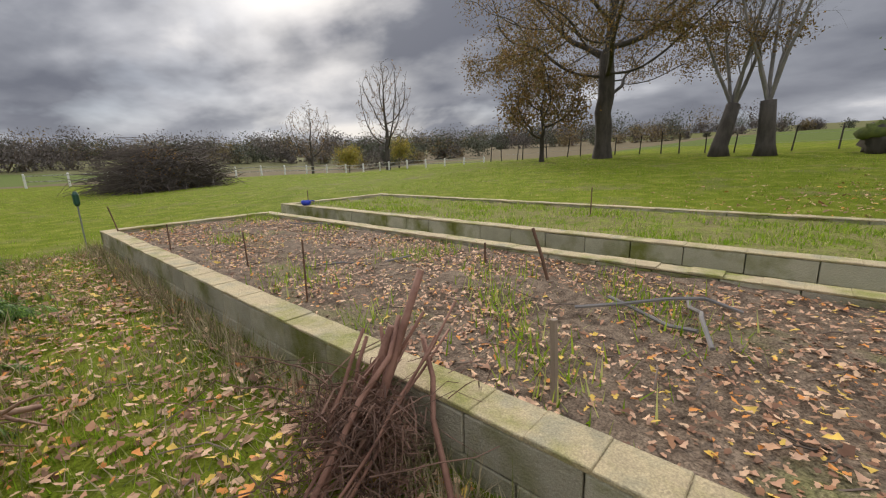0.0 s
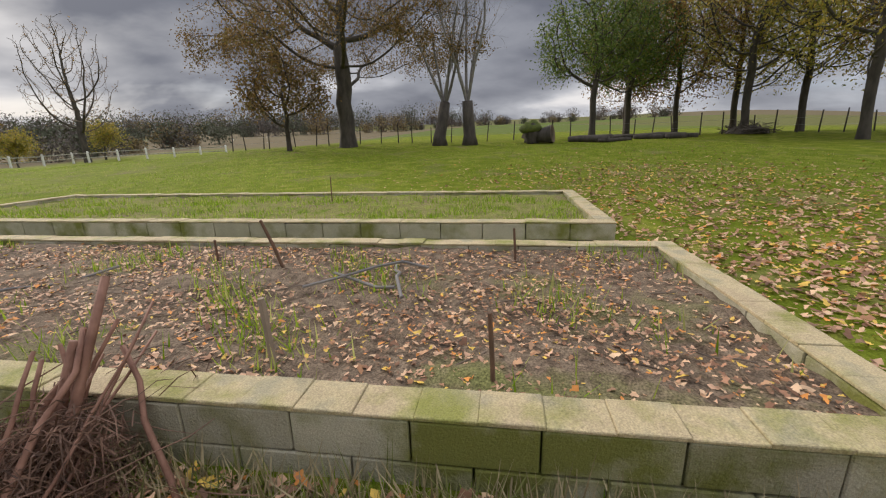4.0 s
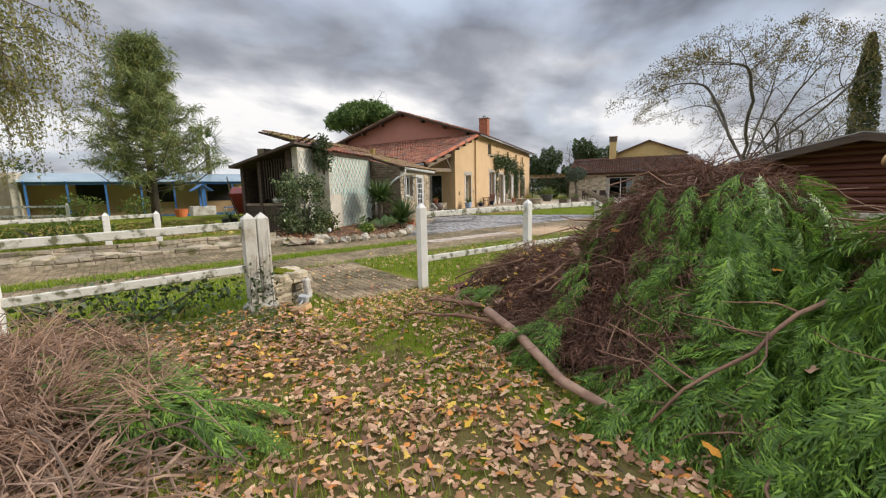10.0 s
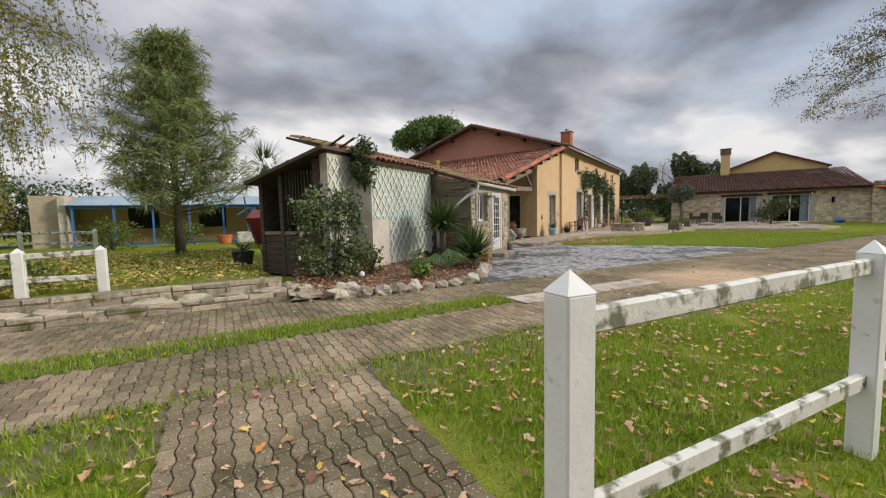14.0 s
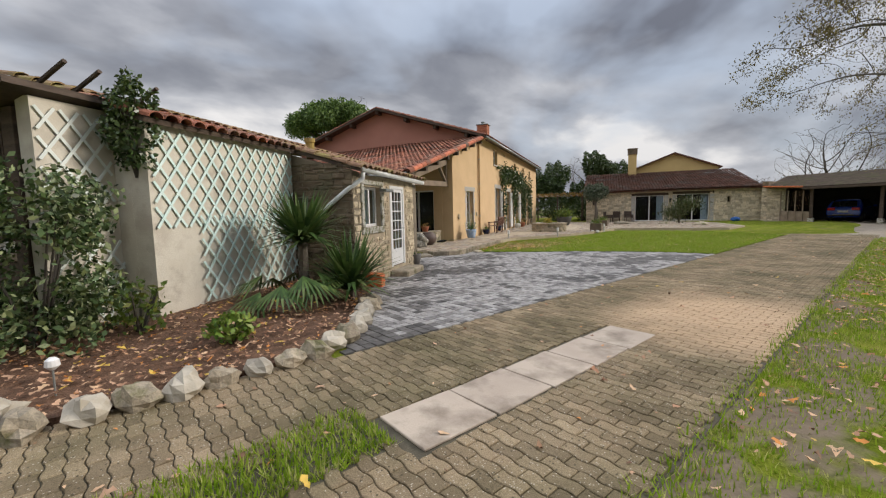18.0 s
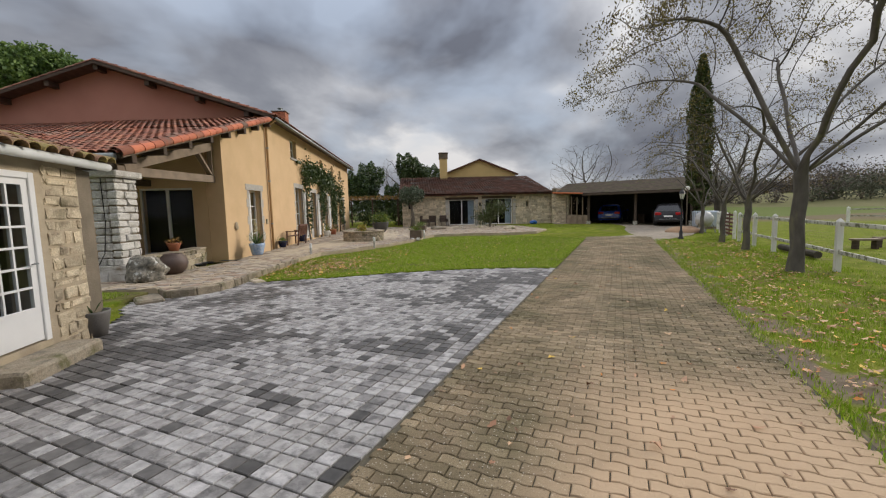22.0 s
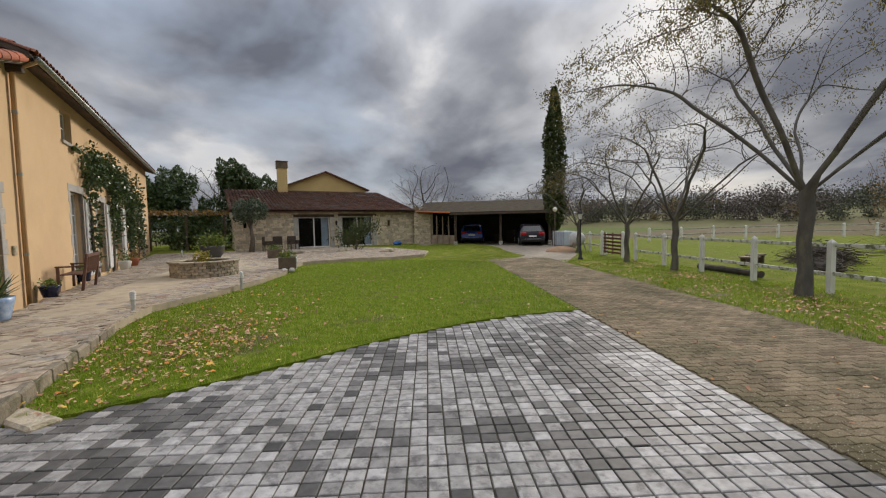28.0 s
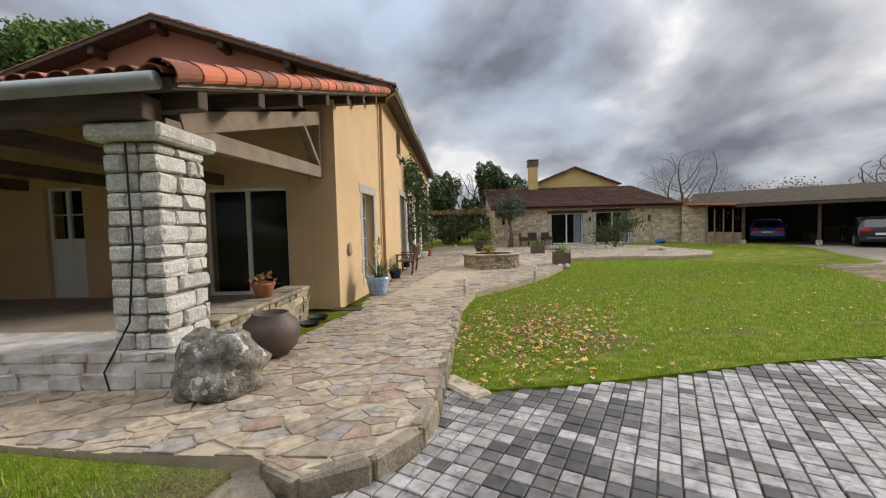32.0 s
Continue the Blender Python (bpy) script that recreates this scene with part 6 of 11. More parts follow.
# birch whose hanging twigs come in from the side
def weeping_tree(x, y, z, h, rad, seed):
    rng = np.random.default_rng(seed)
    e = thing("weeping_tree", x, y, z - 0.05, 0, "weeping birch with hanging twigs of small yellow-green leaves", "tree")
    Geo().tube([(0, 0, -0.1), (0.1, 0.05, h * 0.3), (0.0, 0.1, h * 0.6), (0.1, 0, h * 0.92)], [0.22, 0.17, 0.11, 0.03], 9, cap=False).ob("trunk", BARK, e, smooth=True)
    tw, lv = Geo(), []
    for k in range(70):
        a, t0 = k * 2.4 + rng.normal() * 0.2, 0.28 + 0.62 * rng.uniform()
        ln = rad * rng.uniform(0.5, 1.05) * (1.15 - 0.55 * t0)
        b = np.array((0.05, 0.05, h * t0))
        d = np.array((math.cos(a), math.sin(a), 0))
        pts = [b, b + d * ln * 0.35 + (0, 0, ln * 0.30), b + d * ln * 0.7 + (0, 0, ln * 0.42), b + d * ln + (0, 0, ln * 0.30)]
        Geo().tube(pts, [0.05, 0.035, 0.02, 0.008], 5, cap=False).ob("limb", BARK, e, smooth=True)
        for _ in range(19):
            f = rng.uniform(0.3, 1.0) * 3
            i = min(int(f), 2)
            s0 = pts[i] + (pts[i + 1] - pts[i]) * (f - i)
            out = d * rng.uniform(0.1, 0.5) + rng.normal(size=3) * 0.25
            drop = min(rng.uniform(0.7, 2.6), s0[2] - 1.2)
            if drop < 0.3:
                continue
            st = [s0, s0 + out * 0.6 + (0, 0, -drop * 0.15), s0 + out + (0, 0, -drop * 0.55), s0 + out * 1.1 + (0, 0, -drop)]
            tw.tube(st, [0.007, 0.006, 0.004, 0.003], 3, cap=False)
            m = int(drop * 27)
            u = rng.uniform(0.05, 1, m) * 3
            i = np.minimum(u.astype(int), 2)
            sa = np.array(st)
            lv.append(sa[i] + (sa[i + 1] - sa[i]) * (u - i)[:, None] + rng.normal(size=(m, 3)) * 0.06)
    tw.ob("twig", TWIG, e, kind="stuff")
    quads("crown", leaf_quads(np.concatenate(lv), 0.09, rng, hang=0.5, aspect=0.5), choice_mat("birch_leaf", [(0.24, 0.25, 0.06), (0.17, 0.20, 0.05), (0.30, 0.27, 0.07), (0.21, 0.21, 0.08)], rough=0.5, translucent=0.35), e)


weeping_tree(-19.6, -2.7, 0.3, 8.5, 5.4, 81)


def clump_tree(name, x, y, z, parts, n, size, mt, label, seed, trunk):
    """Evergreen crown out of leaf clumps; parts: (cx, cy, cz, rx, ry, rz)."""
    rng = np.random.default_rng(seed)
    e = thing(name, x, y, z - 0.05, 0, label, "tree")
    g = Geo()
    g.tube([(0, 0, 0), (0.1, 0.05, trunk * 0.5), (0, 0, trunk)], [0.14 + trunk * 0.02, 0.1 + trunk * 0.015, 0.08], 8)
    for cx, cy, cz, *_ in parts:
        g.tube([(0, 0, trunk * 0.85), (cx * 0.5, cy * 0.5, (trunk + cz) / 2), (cx, cy, cz)], [0.09, 0.06, 0.03], 5, cap=False)
    g.ob("trunk", BARK, e, smooth=True)
    pts = []
    for cx, cy, cz, rx, ry, rz in parts:
        k = n // len(parts)
        d = rng.normal(size=(k, 3))
        d /= np.linalg.norm(d, axis=1, keepdims=True)
        r = rng.uniform(0.45, 1.05, (k, 1)) ** 0.5 * (1 + 0.18 * np.sin(d[:, :1] * 7 + d[:, 1:2] * 5))
        pts.append(np.array((cx, cy, cz)) + d * r * (rx, ry, rz))
    quads("crown", leaf_quads(np.concatenate(pts), size, rng), mt, e)
    return e


rng = np.random.default_rng(5)
PINE_CLUMPS = []
for k in range(24):
    r = 3.1 * math.sqrt((k + 0.5) / 24)
    PINE_CLUMPS.append((r * math.cos(k * 2.4), r * math.sin(k * 2.4), 7.9 + 1.6 * (1 - (r / 3.5) ** 2) + rng.normal() * 0.2, 1.05, 1.05, 0.8))
clump_tree("stone_pine", -40.2, 21.6, 0, PINE_CLUMPS, 34000, 0.21, LEAF_PIN, "round-topped stone pine behind the house", 31, 5.8)
clump_tree("evergreen_tree", -37.2, 48.5, 0.2, [(rng.normal() * 1.8, rng.normal() * 1.5, 4.2 + rng.normal() * 1.3, 1.5, 1.5, 1.3) for _ in range(10)], 22000, 0.25, LEAF_IVY, "dark evergreen tree beside the barn", 32, 3.2)
clump_tree("evergreen_tree", -33.0, 50.0, 0.2, [(rng.normal() * 1.4, rng.normal() * 1.2, 4.6 + rng.normal() * 1.2, 1.3, 1.3, 1.2) for _ in range(8)], 16000, 0.25, LEAF_IVY, "dark evergreen tree beside the barn", 33, 3.2)
for k, (x, y, rx, zc, rz, lab) in enumerate(((-17.0, 74.0, 5.4, 6.6, 4.4, "barn"), (-42.0, 64.0, 4.2, 6.0, 4.0, "house"), (-54.0, 31.0, 4.6, 10.2, 4.6, "house"), (-4.5, 52.0, 3.0, 4.0, 2.4, "open garage"))):
    crown_tree("bare_tree", x, y, 0, 34 + k, dome(1300, rx, zc, rz, -0.75, 0.2), [(0, 0, zc * 0.42 * f) for f in (0, 0.2, 0.4, 0.6, 0.8, 1.0)], 0.26, BARK_D, None, 0, 0, "bare winter tree behind the " + lab, step=0.42, kill=0.55, reach=7.0, rmin=0.012, limb=0.06, power=0.5, twigmat=TWIG_G)


clump_tree("evergreen_tree", -35.0, -5.5, 0.3, [(rng.normal() * 1.6, rng.normal() * 2.2, 2.6 + rng.normal() * 1.0, 1.5, 1.7, 1.4) for _ in range(9)], 9000, 0.2, LEAF_IVY, "dark evergreen tree behind the low fence", 38, 2.0)


def far_woods():
    """Hedgerows and copses on the far slopes."""
    rng = np.random.default_rng(17)
    e = thing("hedgerow", 0, 0, 0, 0, "hedgerows and copses of bare and autumn trees", "hedgerow", kind="stuff")
    cols = {0: [], 1: [], 2: []}
    tw = []
    rows = [((-10, 190), (60, 165), 60, 6.5), ((20, 112), (64, 96), 22, 5.0), ((60, 140), (170, 70), 80, 7), ((50, 92), (110, 40), 26, 5.0), ((44, 60), (62, 46), 13, 4.6), ((-60, 260), (130, 220), 90, 10),
            ((120, 40), (150, -60), 34, 4.5), ((130, 190), (240, 20), 80, 9), ((-90, 150), (-30, 160), 30, 6), ((-14, 120), (14, 112), 16, 5)]
    for (x0, y0), (x1, y1), n, h in rows:
        for k in range(int(n * 1.35)):
            t = (k + rng.uniform(-0.5, 0.5)) / (n * 1.35)
            x, y = x0 + (x1 - x0) * t + rng.normal() * 2.5, y0 + (y1 - y0) * t + rng.normal() * 2.5
            hh = 0.8 * h * rng.choice((0.5, 0.65, 0.8, 1.0, 1.3, 1.6)) * rng.uniform(0.85, 1.15)
            z = H0(x, y)
            m = 460
            d = rng.normal(size=(m, 3))
            d /= np.linalg.norm(d, axis=1, keepdims=True)
            p = np.array((x, y, z + hh * 0.40)) + d * rng.uniform(0.05, 1, (m, 1)) ** 0.62 * (1 + 0.22 * np.sin(d[:, :1] * 5 + k) * np.sin(d[:, 2:] * 6 + k * 2)) * (hh * 0.66, hh * 0.66, hh * 0.58)
            p[:, 2] = np.maximum(p[:, 2], z)
            c = rng.choice([0, 0, 0, 1, 1, 2])
            cols[c].append(leaf_quads(p, 0.05 * hh + 0.20, rng, aspect=1.1)[:, :3])
            a = rng.uniform(0, 6.28, 16)
            s = rng.uniform(0.1, 0.6, 16)
            b0 = np.array((x, y, z)) + np.zeros((16, 3))
            b1 = b0 + np.stack([np.cos(a) * s * hh, np.sin(a) * s * hh, hh * rng.uniform(0.5, 1.05, 16)], -1)
            w = np.array((0.05, 0.05, 0))
            tw.append(np.stack([b0 - w, b0 + w, b1 + w * 0.2, b1 - w * 0.2], 1))
    for c, mt in ((0, choice_mat("far_twig_haze", [(0.13, 0.11, 0.095), (0.16, 0.135, 0.115), (0.105, 0.092, 0.08)], rough=0.9)), (1, choice_mat("far_green", [(0.085, 0.095, 0.062), (0.10, 0.11, 0.07), (0.12, 0.125, 0.08)], rough=0.9)), (2, choice_mat("far_autumn", [(0.21, 0.155, 0.08), (0.18, 0.135, 0.075), (0.26, 0.20, 0.085)], rough=0.9))):
        quads("far_crown", np.concatenate(cols[c]), mt, e, kind="stuff")
    quads("far_stem", np.concatenate(tw), TWIG, e, kind="stuff")


far_woods()


PILE_TWIG = mat("grey_brown_twig", (0.075, 0.058, 0.047), (0.13, 0.105, 0.085), scale=4, rough=0.95, bump=0.0, island=0.35)


def brush_pile(x, y, rx, ry, h, n, seed, label, leafy=0):
    rng = np.random.default_rng(seed)
    e = thing("brush_pile", x, y, H0(x, y) - 0.03, 0, label, "brush heap")
    g = Geo()
    for _ in range(n):
        a, rr = rng.uniform(0, 6.28), rng.uniform(0, 1) ** 0.6
        px, py = rx * rr * math.cos(a), ry * rr * math.sin(a)
        z = h * math.sqrt(max(0.0, 1 - rr ** 2)) * rng.uniform(0.15, 0.95)
        t, ln = a + rng.normal() * 1.2, rng.uniform(0.5, 1.6) * h / 1.6
        b = (px + math.cos(t) * ln, py + math.sin(t) * ln, max(0.02, z + rng.uniform(-0.5, 0.35) * ln))
        r = rng.uniform(0.006, 0.024)
        g.tube(crooked(rng, (px, py, z), b, 0.35, 4), np.linspace(r, r * 0.5, 4), 3, cap=False)
    g.ob("stick", PILE_TWIG, e, kind="stuff")
    Geo().blob(0, 0, 0, rx * 0.8, ry * 0.8, h * 0.72, 0.2, seed, 8, 14, flat=0.98).ob("core", BARK_D, e)
    if leafy:
        d = rng.normal(size=(leafy, 3))
        d /= np.linalg.norm(d, axis=1, keepdims=True)
        d[:, 2] = np.abs(d[:, 2])
        quads("leaf", leaf_quads(d * (rx, ry, h) * rng.uniform(0.6, 0.95, (leafy, 1)), 0.14, rng), LEAF_AUT, e)
    return e


brush_pile(6.9, 28.2, 2.45, 2.3, 2.6, 2400, 91, "big dome-shaped pile of bare cut branches in the pasture", leafy=1500)
brush_pile(-2.0, 27.8, 1.0, 0.8, 0.9, 350, 92, "small pile of dark cut branches in the pasture")
brush_pile(-4.2, 25.5, 0.6, 0.5, 0.5, 160, 93, "small pile of dark cut branches in the pasture")
brush_pile(24.5, -13.0, 1.6, 1.0, 0.7, 260, 94, "low pile of cut branches near the wood")

# ---- raised beds of concrete blocks ----
BLK = Geo().box(-0.25, -0.1, -0.095, 0.25, 0.1, 0.095, bevel=0.006).mesh("block")
BLK.materials.append(BLOCK)
BLK_H = Geo().box(-0.125, -0.1, -0.095, 0.125, 0.1, 0.095, bevel=0.006).mesh("block")
BLK_H.materials.append(BLOCK)
CAP_M = mat("mossy_mortar_cap", (0.42, 0.33, 0.20), (0.34, 0.30, 0.19), (0.47, 0.38, 0.22), scale=4, rough=0.95, bump=0.7, bscale=50, fine=0.25, dirt=(0.24, 0.24, 0.06), dscale=2.2, dlow=0.5, dhigh=0.66)


def raised_bed(x0, y0, x1, y1, top, label, soil_label, zoff, seed):
    rng = np.random.default_rng(seed)
    e = thing("raised_bed", x0, y0, 0, 0, label, "raised bed", "raised beds")
    w, l = x1 - x0, y1 - y0
    sides = [((0.1, 0), 90, l, 1), ((w - 0.1, 0), 90, l, 1), ((0.2, 0.1), 0, w - 0.4, 0), ((0.2, l - 0.1), 0, w - 0.4, 0)]
    for (sx, sy), rz, ln, _ in sides:
        for c in range(3):
            z = top - 0.02 - 0.2 * c - 0.1
            gz = zoff(x0 + sx, y0 + sy)
            if z < gz - 0.15:
                continue
            p = -0.25 * (c % 2)
            while p < ln - 0.02:
                a, b = max(p, 0.0), min(p + 0.505, ln)
                if b - a > 0.05:
                    full = b - a > 0.4
                    m = pose(sx + (0 if rz == 90 else (a + b) / 2), sy + ((a + b) / 2 if rz == 90 else 0), z + rng.normal() * 0.002, rng.normal() * 0.3, rng.normal() * 0.3, rz + rng.normal() * 0.4)
                    o = piece("block", BLK if full else BLK_H, e, m @ Matrix.Diagonal(((b - a - 0.008) / (0.5 if full else 0.25), 1, 1, 1)))
                p += 0.505
    for a, b, c, d in ((0, 0, 0.2, l), (w - 0.2, 0, w, l), (0.201, 0, w - 0.201, 0.2), (0.201, l - 0.2, w - 0.201, l)):
        n = max(2, int(max(c - a, d - b) / 0.25))
        for k in range(n):
            f0, f1 = k / n, (k + 1) / n
            dz = rng.normal() * 0.003
            if d - b > c - a:
                g = Geo().box(a - 0.002, b + (d - b) * f0, top - 0.021, c + 0.002, b + (d - b) * f1, top + dz, bevel=0.004)
            else:
                g = Geo().box(a + (c - a) * f0, b - 0.002, top - 0.021, a + (c - a) * f1, d + 0.002, top + dz, bevel=0.004)
            g.ob("coping", CAP_M, e)
    nx, ny = 24, 60
    xs, ys = np.linspace(0.2, w - 0.2, nx), np.linspace(0.2, l - 0.2, ny)
    gx, gy = np.meshgrid(xs, ys, indexing="ij")
    z = top - 0.07 + 0.02 * np.sin(gx * 5 + np.sin(gy * 3)) + rng.normal(size=gx.shape) * 0.012
    v = np.stack([gx, gy, z], -1).reshape(-1, 3)
    s = Geo()
    s.v, s.n = [v], len(v)
    s.f = [(i * ny + j, (i + 1) * ny + j, (i + 1) * ny + j + 1, i * ny + j + 1) for i in range(nx - 1) for j in range(ny - 1)]
    s.ob("soil", SOIL if x0 < 3 else WEEDS, e, soil_label, smooth=True)
    return e


raised_bed(1.0, -1.75, 3.9, 9.0, 0.33, "long raised bed of mossy concrete blocks filled with soil", "bare brown soil under fallen leaves", lambda x, y: -0.05, 1)
raised_bed(4.4, -1.35, 7.5, 9.5, 0.42, "long raised bed of concrete blocks overgrown with grass", "soil overgrown with grass", lambda x, y: 0.1, 2)

STAKE = mat("rusty_stake", (0.16, 0.085, 0.05), (0.11, 0.065, 0.04), scale=12, rough=0.85, bump=0.2, bscale=60)
for x, y, z, h, lx, ly, r, mt in ((1.38, 1.06, 0.27, 0.42, 0.0, 0.02, 0.018, CUTW), (3.0, 1.9, 0.27, 0.5, -0.05, 0.16, 0.016, STAKE), (1.4, 3.18, 0.25, 0.55, 0.01, 0.0, 0.008, STAKE), (1.55, 4.6, 0.25, 0.45, 0.0, 0.02, 0.008, STAKE),
                               (1.3, 6.3, 0.25, 0.42, 0.01, 0.03, 0.009, STAKE), (1.35, -0.05, 0.27, 0.4, 0.0, 0.02, 0.012, STAKE), (3.2, 2.75, 0.27, 0.25, 0.0, 0.0, 0.012, STAKE), (6.6, 3.0, 0.35, 0.5, 0.02, 0.0, 0.01, STAKE),
                               (3.35, -0.2, 0.27, 0.35, 0.0, 0.02, 0.012, STAKE), (4.9, 9.1, 0.35, 0.4, 0.0, 0.02, 0.01, STAKE), (1.2, 8.6, 0.28, 0.5, -0.08, 0.12, 0.01, STAKE)):
    e = thing("garden_stake", x, y, z - 0.05, 0, "wooden garden stake stuck in the soil" if mt is CUTW else "thin brown garden stake stuck in the bed", "stake", "garden stakes")
    Geo().tube([(0, 0, -0.06), (lx * 0.5, ly * 0.5, h * 0.5), (lx, ly, h)], [r, r, r * 0.9], 7).ob("shaft", mt if mt is STAKE else WOODG, e)
# green-topped sprinkler stake beyond the bed
e = thing("sprinkler_stake", 0.85, 9.5, 0, 0, "green sprinkler head on a thin riser", "sprinkler")
Geo().tube([(0, 0, -0.1), (0, 0, 0.75)], 0.012, 7).ob("riser", ZINC, e)
Geo().lathe([(0.02, 0.72), (0.045, 0.76), (0.045, 0.92), (0.02, 0.97)], 10).ob("head", mat("green_plastic", (0.01, 0.07, 0.04), (0.012, 0.06, 0.035), rough=0.4, bump=0), e)
# blue scoop on the far bed's corner
e = thing("blue_scoop", 4.52, 8.55, 0.425, 20, "bright blue plastic scoop lying on the bed's coping", "scoop")
BLUEP = mat("blue_plastic", (0.012, 0.04, 0.42), (0.012, 0.035, 0.36), rough=0.35, bump=0.02)
g = Geo().lathe([(0.07, 0.0), (0.10, 0.02), (0.11, 0.10), (0.105, 0.10), (0.09, 0.02), (0.05, 0.012)], 12)
g.ob("bowl", BLUEP, e, smooth=True)
Geo().tube([(0.1, 0, 0.07), (0.2, 0, 0.08), (0.27, 0, 0.06)], 0.014, 7).ob("handle", BLUEP, e)
for pts in (((2.0, 4.1), (2.75, 3.4)), ((3.2, 0.9), (2.2, 0.6)), ((2.9, 0.55), (2.35, 1.4)), ((3.6, 6.2), (3.25, 6.9)), ((2.7, 1.3), (2.4, 0.7))):
    (ax, ay), (bx, by) = pts
    Geo().tube(crooked(np.random.default_rng(int(ax * 70)), (ax, ay, 0.30), (bx, by, 0.33), 0.15, 5), 0.013, 6).ob("fallen_stick", TWIG_G, None, "pale dry stick lying on the bed's soil", category="stick", group="fallen sticks")
# stump and log pile by the far fence
e = thing("tree_stump", 21.6, -1.9, H0(21.6, -1.9) - 0.05, 0, "upturned hollow tree stump, mossy, in the grass", "stump")
Geo().blob(0, 0.42, 0.5, 0.42, 0.46, 0.62, 0.45, 4, 9, 14, flat=0.2).ob("bole", BARK_D, e, smooth=True)
Geo().tube([(0.05, 0.1, 0.42), (-0.1, -0.25, 0.46), (-0.2, -0.55, 0.5)], [0.34, 0.40, 0.46], 12, cap=False).ob("trunk", BARK_D, e, smooth=True)
Geo().lathe([(0.30, 0.0), (0.40, 0.04), (0.45, 0.06), (0.44, 0.0)], 12).ob("broken_rim", TWIG, e, "pale splintered rim").matrix_basis = pose(-0.19, -0.53, 0.5, 82, 0, -20)
Geo().blob(-0.05, 0.48, 0.78, 0.40, 0.44, 0.36, 0.45, 7, 8, 12).ob("moss", mat("moss", (0.10, 0.12, 0.02), (0.07, 0.09, 0.02), scale=6, rough=0.95, bump=0.8, bscale=30), e, "green moss", smooth=True)
rng = np.random.default_rng(8)
for k in range(9):
    x, y = 22.2 + rng.normal() * 0.4, -4.2 - 0.62 * k
    r = rng.uniform(0.09, 0.19)
    lg = thing("fallen_log", x, y, H0(x, y) + r * 0.75, 90 + rng.normal() * 22, "weathered log lying in the grass by the wire fence", "log", "logs by the wire fence")
    ln = rng.uniform(0.5, 1.1)
    Geo().tube(crooked(rng, (-ln, 0, 0), (ln, 0, 0), 0.06, 5), [r, r * 0.95, r, r * 0.9, r * 0.85], 9).ob("trunk", BARK_D, lg, smooth=True)
for x, y, s in ((-5.1, 27.4, 1), (-4.2, 28.2, 1)):
    e = thing("low_bench", x, y, 0, 15, "low pale plank seat in the pasture", "bench")
    Geo().box(-0.4, -0.12, 0.28, 0.4, 0.12, 0.34, bevel=0.008).ob("seat", WOODG, e)
    for q in (-0.28, 0.28):
        Geo().box(q - 0.04, -0.1, -0.02, q + 0.04, 0.1, 0.279).ob("leg", WOODD, e)

# ---- white concrete fences ----
def fence_post(name_parent, x, y, z, h, w=0.115, mt=None, rz=0.0):
    g = Geo().box(-w / 2, -w / 2, -0.1, w / 2, w / 2, h - 0.07, bevel=0.008)
    k = w / 2
    g.add([(-k, -k, h - 0.071), (k, -k, h - 0.071), (k, k, h - 0.071), (-k, k, h - 0.071), (0, 0, h)], [(0, 1, 4), (1, 2, 4), (2, 3, 4), (3, 0, 4), (3, 2, 1, 0)])
    o = g.ob("post", mt or WHITE, name_parent)
    o.matrix_basis = pose(x, y, z, 0, 0, rz)
    return o


def rail(parent, a, b, hz=0.085, w=0.045, mt=None, rng=None):
    a, b = Vector(a), Vector(b)
    d = b - a
    ln = d.length
    n = 4
    vs, fs = [], []
    g = Geo()
    g.box(0, -w / 2, -hz / 2, ln, w / 2, hz / 2, bevel=0.008)
    o = g.ob("rail", mt or WHITE_M, parent)
    o.matrix_basis = Matrix.Translation(a) @ d.to_track_quat("X", "Z").to_matrix().to_4x4()
    return o


def fence_line(pts, h, rails, label, post_mat=None, rail_mat=None, w=0.115, ground=0.0, rw=0.045, rh=0.085):
    e = thing("fence", pts[0][0], pts[0][1], 0, 0, label, "fence", "fences")
    rng = np.random.default_rng(len(pts))
    ox, oy = pts[0][0], pts[0][1]
    zs = [ground if ground is not None else H0(x, y) for x, y in pts]
    for (x, y), z in zip(pts, zs):
        fence_post(e, x - ox, y - oy, z, h + rng.normal() * 0.012, w, post_mat, rng.normal() * 1.5)
    for i in range(len(pts) - 1):
        (x0, y0), (x1, y1) = pts[i], pts[i + 1]
        d = Vector((x1 - x0, y1 - y0, 0)).normalized() * (w / 2 - 0.01)
        for r in rails:
            rail(e, (x0 - ox + d.x, y0 - oy + d.y, zs[i] + r + rng.normal() * 0.008), (x1 - ox - d.x, y1 - oy - d.y, zs[i + 1] + r + rng.normal() * 0.008), rh, rw, rail_mat)
    return e


e = fence_line([(-8.12, 4.98), (-8.0, 7.15), (-7.92, 9.28)] + [(-8.05 + 0.02 * k, 7.25 + 2.08 * k) for k in range(2, 12)], 1.2, (1.06, 0.43), "white two-rail concrete fence, flaking and mossy")
fence_line([(-7.55, 33.6), (-7.3, 36.2), (-6.8, 39.5), (-6.5, 42.5)], 1.15, (0.98, 0.42), "white two-rail concrete fence near the garage")
# broken rail hanging at the third post
a, b = Vector((-7.98, 8.92, 1.33)), Vector((-7.12, 10.25, 0.42))
Geo().box(0, -0.03, -0.045, (b - a).length, 0.03, 0.045, bevel=0.008).ob("loose_rail", WOODG, None, "broken grey rail leaning slantwise on the fence", category="rail").matrix_world = Matrix.Translation(a) @ (b - a).to_track_quat("X", "Z").to_matrix().to_4x4()
